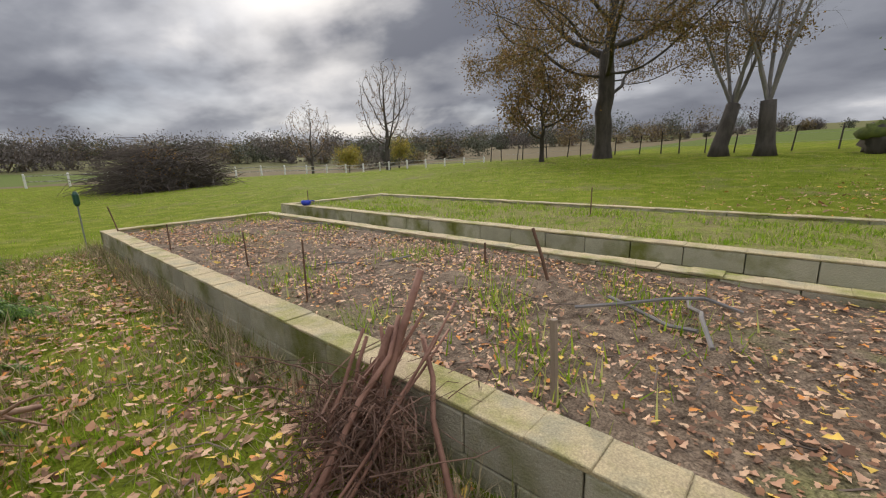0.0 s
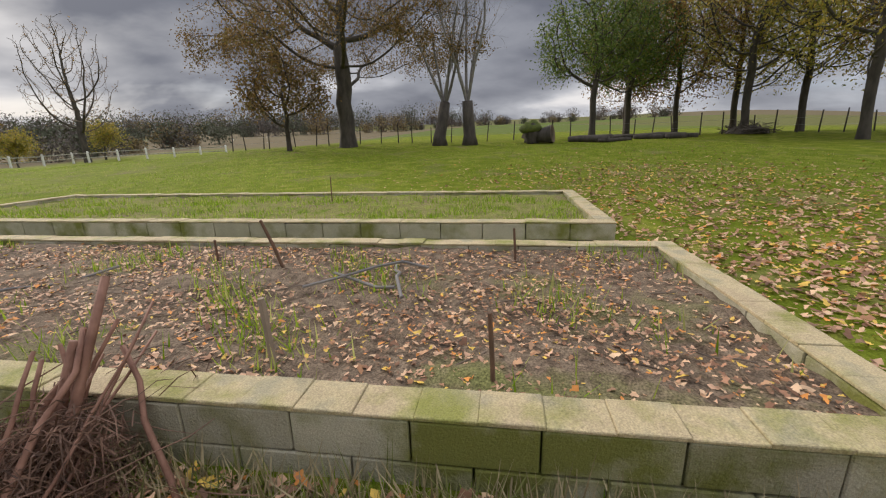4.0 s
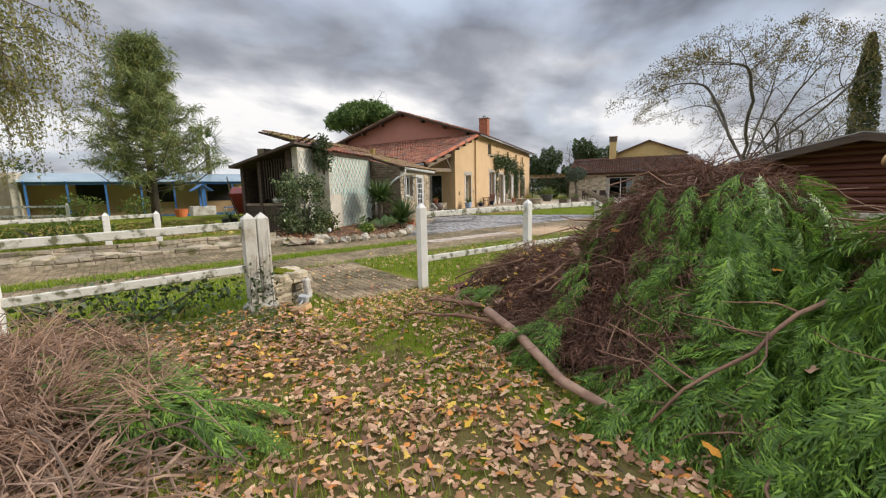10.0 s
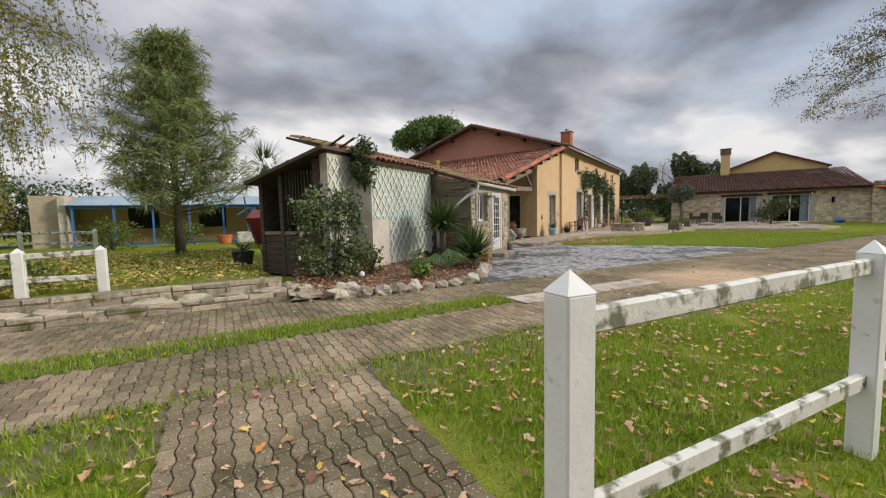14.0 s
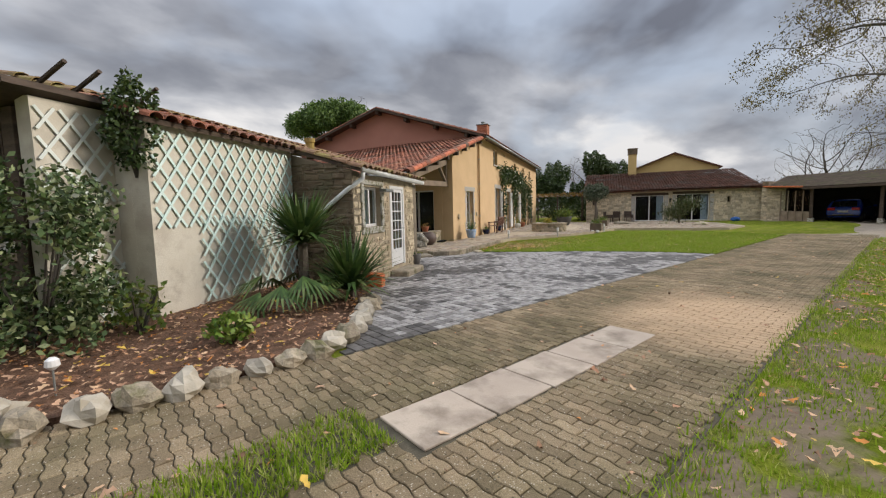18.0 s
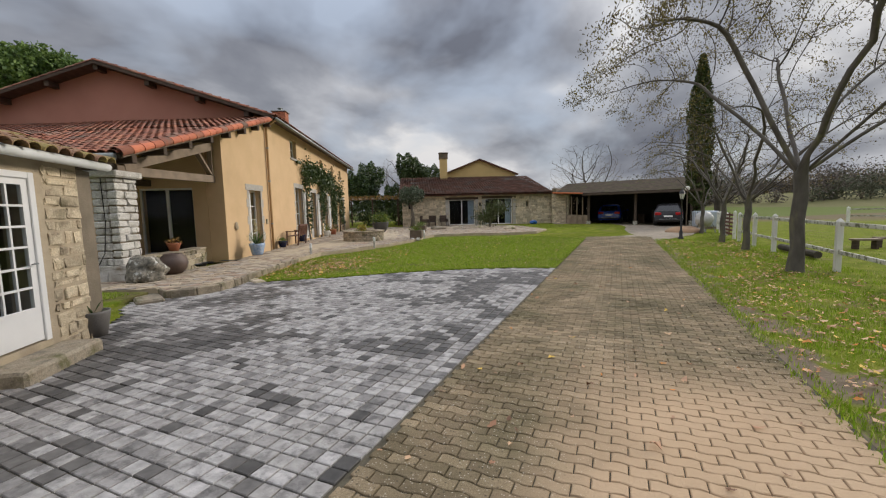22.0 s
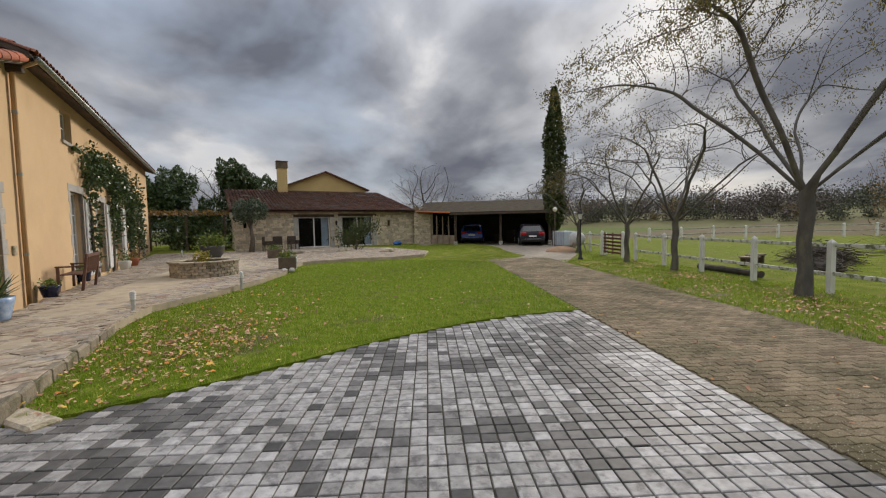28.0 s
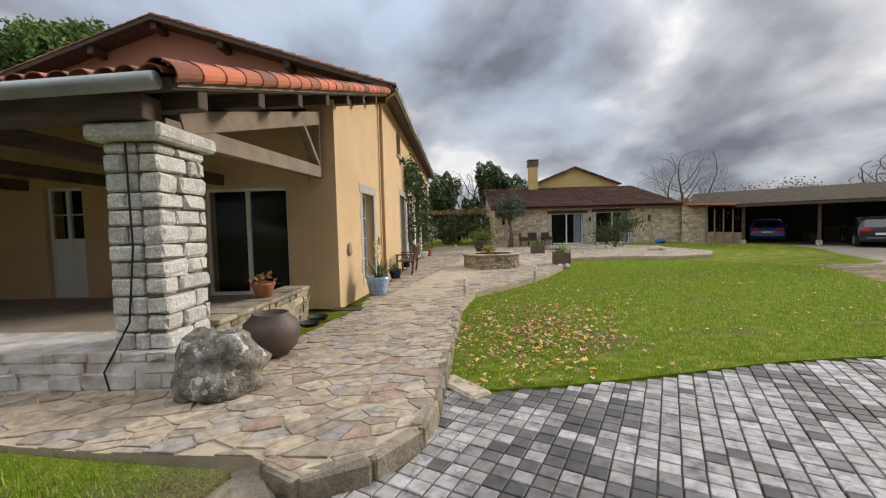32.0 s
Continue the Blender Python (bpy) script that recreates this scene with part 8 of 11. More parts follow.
for k in range(9):
    a0, el = k * 0.75 + 0.4, rng.uniform(0.2, 0.8)
    c = np.array((math.cos(a0) * 0.5 * math.cos(el), math.sin(a0) * 0.5 * math.cos(el), 0.1 + 0.6 * math.sin(el)))
    for j in range(15):
        a = a0 + (j - 7) * 0.17
        d = np.array((math.cos(a), math.sin(a), -0.35 - 0.03 * abs(j - 7)))
        s = np.array((-math.sin(a), math.cos(a), 0)) * 0.02
        q.append([c - s * 0.4, c + s * 0.4, c + d * 0.3 + s, c + d * 0.3 - s])
        q.append([c + d * 0.3 - s, c + d * 0.3 + s, c + d * 0.5 + (0, 0, -0.06) + s * 0.1, c + d * 0.5 + (0, 0, -0.06) - s * 0.1])
quads("frond", np.array(q), YUCCA, y3, kind="stuff")
Geo().tube([(0, 0, -0.1), (0, 0, 0.25)], [0.07, 0.05], 7).ob("stem", BARK, y3)


def shrub(name, x, y, z, rx, ry, rz, n, size, mt, seed, label, category="shrub", square=1.0):
    rng = np.random.default_rng(seed)
    e = thing(name, x, y, z, 0, label, category)
    d = rng.normal(size=(n, 3))
    d /= np.linalg.norm(d, axis=1, keepdims=True)
    r = rng.uniform(0.35, 1.0, (n, 1)) ** 0.45 * (1 + 0.2 * np.sin(d[:, :1] * 6 + seed) + 0.15 * np.sin(d[:, 2:] * 9 + d[:, 1:2] * 4))
    p = np.sign(d) * np.abs(d) ** square * r * (rx, ry, rz) + (0, 0, rz)
    p[:, 2] = np.maximum(p[:, 2], 0.01)
    quads("foliage", leaf_quads(p, size, rng), mt, e)
    g = Geo()
    for k in range(7):
        a = rng.uniform(0, 6.28)
        g.tube([(0, 0, -0.05), (math.cos(a) * rx * 0.4, math.sin(a) * ry * 0.4, rz * 0.8), (math.cos(a) * rx * 0.7, math.sin(a) * ry * 0.7, rz * 1.5)], [0.02, 0.014, 0.006], 5, cap=False)
    g.ob("stem", BARK_D, e, kind="stuff")
    return e


shrub("climbing_shrub", -16.05, 6.15, 0.1, 0.60, 0.70, 0.93, 7200, 0.08, choice_mat("variegated_leaf", [(0.04, 0.07, 0.02), (0.06, 0.10, 0.03), (0.26, 0.30, 0.15), (0.035, 0.06, 0.02), (0.10, 0.15, 0.06), (0.16, 0.20, 0.08)], rough=0.4), 41, "dense variegated evergreen shrub climbing the shed corner", square=0.62)
shrub("ivy", -16.55, 7.15, 2.05, 0.3, 0.3, 0.6, 1800, 0.08, LEAF_IVY, 42, "ivy hanging from the wall's corner", "ivy")
shrub("small_plant", -14.9, 7.75, 0.13, 0.22, 0.24, 0.14, 320, 0.09, choice_mat("fresh_leaf", [(0.13, 0.22, 0.03), (0.20, 0.26, 0.04), (0.09, 0.17, 0.025)], rough=0.45), 43, "small light-green leafy plant in the mulch bed", "plant")
shrub("small_plant", -15.9, 7.0, 0.13, 0.35, 0.3, 0.32, 260, 0.09, LEAF_GRN, 44, "sparse green plant at the wall's foot", "plant")
e = thing("tile_stack", -17.0, 10.85, 0.02, 35, "stack of new orange clay tiles by the wall", "tiles")
ORANGE = mat("orange_clay", (0.62, 0.17, 0.06), (0.55, 0.15, 0.055), scale=8, rough=0.85, bump=0.1, rand=0.08)
for k in range(9):
    Geo().box(-0.17, -0.11, 0, 0.17, 0.11, 0.024, bevel=0.004).ob("tile", ORANGE, e).matrix_basis = pose(0.01 * math.sin(k * 3), 0.012 * math.cos(k * 2), 0.03 * k, 0, 3, k * 7 % 9)
e = thing("potted_plant", -18.75, 13.15, 0.03, 0, "grey pot with a small spiky plant", "potted plant")
Geo().lathe([(0.13, 0), (0.18, 0.30), (0.185, 0.33), (0.165, 0.33), (0.15, 0.27)], 16).ob("pot", mat("grey_pot", (0.20, 0.19, 0.18), (0.16, 0.15, 0.14), scale=4, rough=0.7), e, smooth=True)
sword_plant(e, 0, 0, 0.3, 18, 0.28, 0.025, rng, YUCCA)

# planting bed with its stone edge
BEDP = [(-14.05, 5.5), (-13.98, 7.0), (-14.02, 8.4), (-14.5, 9.1), (-15.7, 9.95), (-16.75, 10.6), (-18.05, 9.72), (-16.38, 7.22), (-17.2, 5.6), (-15.2, 5.1)]
Geo().prism(BEDP, -0.2, [0.07, 0.07, 0.06, 0.06, 0.06, 0.08, 0.2, 0.2, 0.16, 0.07]).ob("planting_bed", MULCH, None, "mulched flower bed edged with rough stones", category="flower bed", kind="structure")
rng = np.random.default_rng(16)
PALES = mat("pale_stone", (0.52, 0.47, 0.38), (0.38, 0.34, 0.27), scale=5, rough=0.9, bump=0.5, bscale=30, rand=0.25)
edge = [(-14.0, 5.6), (-13.92, 6.4), (-13.93, 7.3), (-13.95, 8.2), (-14.35, 8.95), (-15.2, 9.6), (-15.75, 10.05)]
for (x0, y0), (x1, y1) in zip(edge, edge[1:]):
    n = int(math.hypot(x1 - x0, y1 - y0) / 0.27)
    for k in range(n):
        t = (k + 0.5) / n
        s = rng.uniform(0.8, 1.3)
        Geo().blob(0, 0, 0.07 * s, 0.15 * s, 0.11 * s, 0.105 * s, 0.3, int(rng.integers(100)), 6, 9, flat=0.15).ob("edging_stone", PALES if rng.uniform() < 0.3 else STONE, None, "rough pale stone edging the flower bed", category="stone", group="bed edging stones").matrix_world = pose(x0 + (x1 - x0) * t, y0 + (y1 - y0) * t, 0.0, 0, 0, rng.uniform(0, 360))
e = thing("garden_light", -14.5, 6.35, 0.1, 0, "small solar light stuck in the bed", "lamp")
Geo().tube([(0, 0, -0.05), (0, 0, 0.2)], 0.008, 6).ob("stem", ZINC, e)
Geo().lathe([(0.02, 0.19), (0.05, 0.22), (0.045, 0.27), (0.02, 0.29)], 12).ob("head", GLOSSW, e)

for k, (x, y, a, b, c) in enumerate(((-14.15, 5.95, 0.28, 0.18, 0.15), (-14.3, 5.35, 0.3, 0.2, 0.12), (-14.85, 5.3, 0.26, 0.2, 0.12), (-15.3, 5.2, 0.24, 0.18, 0.12))):
    Geo().blob(0, 0, c * 0.6, a, b, c, 0.5, 60 + k, 8, 12, flat=0.2).ob("edging_stone", PALES if k == 0 else STONE, None, "large weathered rock at the flower bed's end", category="stone", group="bed edging stones").matrix_world = pose(x, y, 0, 0, 0, 80 + 40 * k)

# ---- house: joinery, gutters, porch ----
def glazed(parent, x0, x1, z0, z1, y, bars, leaf=2, panel=0.0, mt=None, name="window"):
    """A casement or glazed door set in an opening, y: its outer face."""
    mt = mt or GLOSSW
    g = Geo()
    t = 0.06
    g.box(x0, y, z0, x0 + t, y + 0.06, z1).box(x1 - t, y, z0, x1, y + 0.06, z1).box(x0 + t, y, z1 - t, x1 - t, y + 0.06, z1).box(x0 + t, y, z0, x1 - t, y + 0.06, z0 + t)
    w = g.ob(name, mt, parent)
    zp = z0 + t
    if panel:
        Geo().box(x0 + t, y + 0.015, z0 + t, x1 - t, y + 0.045, z0 + t + panel, bevel=0.006).ob("panel", mt, w)
        zp = z0 + t + panel
    xs = [x0 + t + (x1 - x0 - 2 * t) * i / leaf for i in range(leaf + 1)]
    for x in xs[1:-1]:
        Geo().box(x - 0.04, y - 0.005, z0 + t, x + 0.04, y + 0.055, z1 - t).ob("mullion", mt, w)
    for i in range(1, bars + 1):
        z = zp + (z1 - t - zp) * i / (bars + 1)
        Geo().box(x0 + t, y + 0.01, z - 0.013, x1 - t, y + 0.05, z + 0.013).ob("glazing_bar", mt, w)
    Geo().box(x0 + t, y + 0.028, zp, x1 - t, y + 0.032, z1 - t).ob("pane", GLASS, w)
    return w


SURR = mat("dressed_granite", (0.44, 0.42, 0.38), (0.37, 0.35, 0.32), scale=12, rough=0.9, bump=0.3, bscale=50, fine=0.15, rand=0.1)
for i, (x0, x1, z0, z1) in enumerate(FRONT):
    bay = SKEW if i == 0 else Matrix()
    glazed(house, x0, x1, z0, z1, 0.20 if i < 6 else 0.16, 3 if i < 6 else 1, 2, 0.45 if i in (2, 3, 4) else 0.0).matrix_basis = bay
    # Bays past the second get a near-black sheet, painted room shade, not cloth
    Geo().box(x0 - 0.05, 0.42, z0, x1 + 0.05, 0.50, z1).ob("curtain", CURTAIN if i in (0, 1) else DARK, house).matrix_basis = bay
    if i < 6:
        Geo().box(x0 - 0.22, -0.012, z1, x1 + 0.22, 0.1, z1 + 0.22, bevel=0.008).ob("lintel", SURR, house).matrix_basis = bay
        n = int((z1 - z0) / 0.3)
        for s in (0, 1):
            for k in range(n):
                wd = 0.2 if k % 2 else 0.12
                xa = x0 - wd if s == 0 else x1
                Geo().box(xa, -0.010, z0 + (z1 - z0) * k / n + 0.004, xa + wd, 0.1, z0 + (z1 - z0) * (k + 1) / n - 0.004, bevel=0.006).ob("jamb_stone", SURR, house).matrix_basis = bay
    else:
        Geo().box(x0 - 0.06, -0.06, z0 - 0.09, x1 + 0.06, 0.15, z0, bevel=0.01).ob("window_sill", SURR, house)
# open white shutters
for xa in (9.1, 12.0, 15.1):
    Geo().box(xa, -0.06, 0.25, xa + 0.55, -0.02, 2.7, bevel=0.006).ob("shutter", GLOSSW, house, "white wooden shutter folded open")
for k in range(3):
    Geo().blob(8.0 + 0.2 * k, -0.12, 4.12, 0.1, 0.08, 0.09, 0.3, k).ob("flower_box", LEAF_IVY, house)
# gutter line, downpipe, rafter ends
Geo().tube([(4.0, -0.49, 5.32), (24.1, -0.49, 5.32)], 0.065, 8).ob("gutter", ZINC, house, "zinc gutter under the tiles", smooth=True)
Geo().tube([(4.06, -0.47, 5.28), (4.1, -0.2, 5.14), (4.12, -0.05, 5.0), (4.12, -0.05, 2.9), (4.12, -0.05, 0.1)], 0.045, 9).ob("downpipe", mat("tan_downpipe", (0.45, 0.27, 0.12), (0.40, 0.25, 0.12), rough=0.5, bump=0), house, "ochre-painted downpipe", smooth=True)
for z in (1.2, 2.9, 4.2):
    Geo().tube([(4.12, -0.05, z - 0.03), (4.12, -0.05, z + 0.03)], 0.052, 9).ob("pipe_collar", ZINC, house)
for k in range(8):
    x = -3.1 + 1.03 * k
    z = 2.93 + 0.31 * (x + 3.55)
    Geo().box(x - 0.07, -0.26, z - 0.29, x + 0.07, 0.4, z - 0.10, bevel=0.01).ob("purlin_end", WOODD, house).matrix_basis = SKEW
Geo().add([(-3.5, -0.33, 2.86), (4.2, -0.33, 5.25), (4.2, -0.33, 5.33), (-3.5, -0.33, 2.94), (-3.5, -0.28, 2.86), (4.2, -0.28, 5.25), (4.2, -0.28, 5.33), (-3.5, -0.28, 2.94)], [(0, 1, 2, 3), (7, 6, 5, 4), (0, 4, 5, 1), (3, 2, 6, 7), (0, 3, 7, 4)]).ob("bargeboard", WOODG, house, "grey verge board").matrix_basis = SKEW
for k in range(7):
    y = 0.6 + 1.8 * k
    z = 5.38 + 0.324 * (y + 0.42) if y < 6 else 5.38 + 0.324 * (12.42 - y)
    Geo().box(3.92, y - 0.09, z - 0.30, 4.4, y + 0.09, z - 0.10, bevel=0.01).ob("purlin_end", WOODD, house)
for ya, yb in ((-0.42, 6.0), (12.42, 6.001)):
    Geo().add([(3.84, ya, 5.41), (3.84, yb, 7.49), (3.84, yb, 7.37), (3.84, ya, 5.29), (3.89, ya, 5.41), (3.89, yb, 7.49), (3.89, yb, 7.37), (3.89, ya, 5.29)], [(0, 1, 2, 3), (7, 6, 5, 4), (0, 4, 5, 1), (3, 2, 6, 7)]).ob("bargeboard", WOODD, house)
# brick chimney
g = Geo()
for k in range(14):
    g.box(17.5 - 0.01 * (k % 2), 3.2, 6.6 + 0.16 * k, 18.3, 4.1 + 0.01 * (k % 2), 6.752 + 0.16 * k, bevel=0.01)
g.ob("chimney", mat("chimney_brick", (0.40, 0.15, 0.08), (0.34, 0.13, 0.075), scale=5, rough=0.9, bump=0.3, island=0.12), house, "brick chimney")
Geo().box(17.42, 3.12, 8.84, 18.38, 4.18, 8.92, bevel=0.02).lathe([(0.14, 8.92), (0.13, 9.1), (0.2, 9.12), (0.2, 9.15)], 10, cx=17.9, cy=3.65).ob("chimney_cap", ZINC, house)
# porch: granite pillar on a limewashed plinth
pil = thing("porch_pillar", HX, HY, 0, HR, "pillar of rough grey granite blocks carrying the porch roof", "pillar")
rng = np.random.default_rng(77)
PX0, PX1, PY0, PY1 = -3.30, -2.62, 0.66, 1.18
z = 0.52
Geo().box(PX0 + 0.05, PY0 + 0.05, 0.3, PX1 - 0.05, PY1 - 0.05, 2.5).ob("core", MORTAR_D, pil)
c = 0
while z < 2.44:
    h = 0.165 * rng.uniform(0.9, 1.1)
    h = min(h, 2.47 - z)
    cuts = [PX0] + sorted(PX0 + (PX1 - PX0) * q for q in (rng.uniform(0.3, 0.45) if c % 2 else rng.uniform(0.5, 0.66),) + ((rng.uniform(0.78, 0.88),) if c % 3 == 1 else ())) + [PX1]
    for a, b in zip(cuts, cuts[1:]):
        o = rng.uniform(-0.012, 0.022)
        g = Geo().box(a + 0.009, PY0 - o, z + rng.uniform(0, 0.012), b - 0.009, PY0 + 0.2, z + h - 0.016, bevel=0.024)
        g.v[-1] = g.v[-1] + rng.normal(size=g.v[-1].shape) * 0.007
        g.ob("granite_block", GRANITE, pil)
    sy = PY0 + (0.19 if c % 2 else 0.33)
    for a, b in ((PY0 + 0.201, max(sy, PY0 + 0.215) - 0.006), (max(sy, PY0 + 0.215) + 0.006, PY1)):
        if b - a > 0.04:
            o = rng.uniform(-0.01, 0.015)
            Geo().box(PX0 - o, a, z, PX0 + 0.2, b, z + h - 0.014, bevel=0.02).ob("granite_block", GRANITE, pil)
    z += h
    c += 1
Geo().box(PX0 - 0.1, PY0 - 0.1, 2.47, PX1 + 0.1, PY1 + 0.1, 2.62, bevel=0.03).ob("capital", GRANITE, pil, "bevelled granite capital")
Geo().box(PX0 - 0.06, PY0 - 0.05, 0.0, PX1 + 0.08, 9.0, 0.52).box(PX1 + 0.081, PY0 + 0.05, 0.0, 0.3, PY0 + 0.4, 0.56).ob("porch_wall", LIMEW, house, "low limewashed rubble wall of the porch")
rubble(house, 9.0, 0.5, 0.3, rng, LIMEW, pose(PX0 - 0.06, 9.0, 0.02, 0, 0, -90), lw=0.34, lh=0.15, proud=0.03, joined=True, gap=0.004)
rubble(house, 2.85, 0.56, 0.3, rng, STONE, pose(PX1 + 0.085, PY0 + 0.05, 0.0), lw=0.3, lh=0.14, proud=0.05)
for k in range(7):
    Geo().box(PX1 + 0.1 + 0.4 * k, PY0 - 0.02, 0.561, PX1 + 0.49 + 0.4 * k, PY0 + 0.45, 0.62, bevel=0.012).ob("coping_stone", STONE, house)
Geo().box(PX1, PY0 + 0.4, 0.05, 0.9, 11.9, 0.36).ob("porch_floor", mat("porch_flags", (0.30, 0.25, 0.19), (0.36, 0.31, 0.25), scale=3, rough=0.8, bump=0.2), house)
Geo().tube([(PX0 - 0.02, PY0 + 0.28, 2.45), (PX0 - 0.04, PY0 + 0.25, 1.5), (PX0 - 0.05, PY0 + 0.32, 0.8), (PX0 - 0.10, PY0 + 0.55, 0.35), (PX0 - 0.1, PY0 + 0.5, 0.12)], 0.009, 6).ob("cable", DARK, pil, "black cable down the pillar")
# porch timbers
Geo().box(-3.45, 0.66, 2.63, -3.2, 12.0, 2.85, bevel=0.01).ob("wall_plate", WOODD, house)
for nm, a, b, w in (("rafter", (-2.75, 0.85, 2.76), (0.88, 0.58, 3.78), 0.12), ("tie_beam", (-2.95, 0.88, 2.66), (0.88, 0.58, 2.74), 0.11), ("strut", (0.80, 0.59, 2.82), (0.80, 0.59, 3.66), 0.04), ("strut", (0.12, 0.64, 3.5), (0.76, 0.60, 2.88), 0.04)):
    a, b = Vector(a), Vector(b)
    d = b - a
    o = Geo().box(0, -0.07, -w, d.length, 0.07, w, bevel=0.008).ob(nm, WOODG, house)
    o.matrix_basis = Matrix.Translation(a) @ d.to_track_quat("X", "Z").to_matrix().to_4x4()
for k in range(5):
    Geo().box(-3.2, 2.5 + 2.0 * k, 2.55, 1.0, 2.65 + 2.0 * k, 2.75).ob("tie_beam", WOODD, house)
Geo().tube([(-3.68, -0.28, 2.86), (-3.70, 12.4, 2.84)], 0.075, 10).ob("gutter", ZINC, house, "grey-green half-round gutter", smooth=True).matrix_basis = SKEW
# Unseen end wall, added only to keep daylight out of the porch
Geo().box(-3.3, 9.0, 0.05, 0.81, 9.3, 3.4).ob("wall", RENDER, house)
# sliding door and white half-glazed door of the porch (y along the wall)
sl = glazed(house, 1.26, 2.95, 0.36, 2.49, 0, 0, 2, name="sliding_door")
sl.matrix_basis = pose(1.06, 0, 0, 0, 0, 90)
wd = glazed(house, 5.42, 6.22, 0.36, 2.6, 0, 1, 2, 1.15, name="porch_door")
wd.matrix_basis = pose(1.06, 0, 0, 0, 0, 90)
# Added sheet behind the porch doors; its near-black paints the room's shade
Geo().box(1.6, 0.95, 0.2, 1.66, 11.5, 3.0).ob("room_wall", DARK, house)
Geo().blob(1.45, -0.03, 1.2, 0.09, 0.05, 0.14, 0.2, 3).ob("wall_ornament", STONE, house, "small stone ornament on the wall").matrix_basis = SKEW
Geo().box(3.75, -0.04, 1.2, 3.88, 0.0, 1.4, bevel=0.01).ob("wall_ornament", STONE, house).matrix_basis = SKEW
# vine over the front
rng = np.random.default_rng(55)
vine = thing("climbing_vine", HX, HY, 0, HR, "thick dark green creeper trained along the house front", "vine")
p = []
for cx, cz, rx, rz, n in ((9.6, 3.7, 0.9, 0.6, 900), (11.2, 3.85, 1.1, 0.45, 900), (12.9, 3.7, 1.0, 0.55, 900), (12.7, 2.4, 0.4, 1.3, 800), (14.6, 3.6, 1.2, 0.6, 1000), (16.2, 3.0, 0.7, 1.1, 900), (16.0, 1.6, 0.45, 1.2, 600), (18.6, 3.0, 0.6, 0.9, 600), (9.45, 1.9, 0.2, 1.4, 300), (18.9, 1.6, 0.35, 1.0, 400)):
    a = rng.normal(size=(n, 3)) * (rx * 0.55, 0.10, rz * 0.55) + (cx, -0.2, cz)
    a[:, 1] = np.minimum(a[:, 1], -0.05)
    p.append(a)
quads("leaves", leaf_quads(np.concatenate(p), 0.15, rng), LEAF_IVY, vine)
for x in (9.4, 12.7, 16.0, 18.8):
    Geo().tube(crooked(rng, (x, -0.12, 0.0), (x + 0.1, -0.1, 3.6), 0.08, 6), [0.05, 0.045, 0.04, 0.035, 0.03, 0.02], 6).ob("stem", BARK, vine)

# ---- barn: x into the barn, y to its side ----
barn = thing("barn", -24.34, 42.77, 0.22, 117.4, "long low stone barn with glazed openings and a tiled roof", "barn")
BW = [(-0.72, 1.5, 0.05, 2.2), (-3.98, -1.62, 0.05, 2.25)]
wall = wall_with_holes(-7.5, 5.45, -0.3, lambda x: 2.62, [BW[1], BW[0], (4.75, 4.95, 1.5, 1.95), (-5.4, -5.2, 1.5, 1.95)], -0.45, 0).ob("wall", MORTAR, barn)
wall.matrix_basis = pose(0, 0, 0, 0, 0, 90)
rng = np.random.default_rng(18)
rubble(barn, 12.95, 2.6, 0.3, rng, STONE_I, pose(0, 5.45, 0, 0, 0, -90), lw=0.36, lh=0.17, joined=True,
       holes=[(5.45 - b, 5.45 - a, z0 - 0.05, z1 + 0.22) for a, b, z0, z1 in BW] + [(0.45, 0.75, 1.45, 2.0), (10.6, 10.9, 1.45, 2.0)], proud=0.03)
for a, b, z0, z1 in BW:
    w = glazed(barn, a, b, z0, z1, 0, 0, 2, name="patio_door", mt=GLOSSW)
    w.matrix_basis = pose(0.25, 0, 0, 0, 0, 90)
    Geo().box(0.40, a + 0.06, z0, 0.44, a + 0.55, z1).ob("curtain", CURTAIN, barn, "blue curtain")
    Geo().box(-0.03, a - 0.3, z1, 0.2, b + 0.3, z1 + 0.2, bevel=0.01).ob("lintel", WOODD, barn, "dark timber lintel")
    for s in (a - 0.3, b + 0.02):
        for k in range(6):
            Geo().box(-0.03, s, 0.0 + 0.37 * k, 0.15, s + 0.28, 0.355 + 0.37 * k, bevel=0.012).ob("jamb_stone", SURR, barn)
# Floor and partition in near-black, painting the dim room behind the glass
Geo().box(0.46, -7.3, -0.1, 6.0, 5.3, 0.02).box(3.0, -7.3, 0, 3.1, 5.3, 2.5).ob("floor", DARK, barn)
Geo().add([(0, 5.45, -0.3), (9.0, 5.45, -0.3), (9.0, 5.45, 4.6), (0, 5.45, 2.62), (0, 5.15, -0.3), (9.0, 5.15, -0.3), (9.0, 5.15, 4.6), (0, 5.15, 2.62)], [(0, 1, 2, 3), (7, 6, 5, 4), (0, 4, 5, 1), (1, 5, 6, 2), (2, 6, 7, 3), (3, 7, 4, 0)]).ob("wall", MORTAR, barn)
Geo().box(0.451, -7.5, -0.3, 9.0, -7.2, 2.6).ob("wall", MORTAR, barn)
rubble(barn, 9.0, 2.5, 0.3, rng, STONE_I, pose(9.0, 5.45, 0, 0, 0, 180), lw=0.36, lh=0.17, joined=True, proud=0.03)
roof_slab("roof", TILE_D, [(-0.4, -7.8, 2.62), (8.3, -6.2, 4.75), (8.3, 5.75, 4.75), (-0.4, 5.75, 2.62)], 0.1, barn)
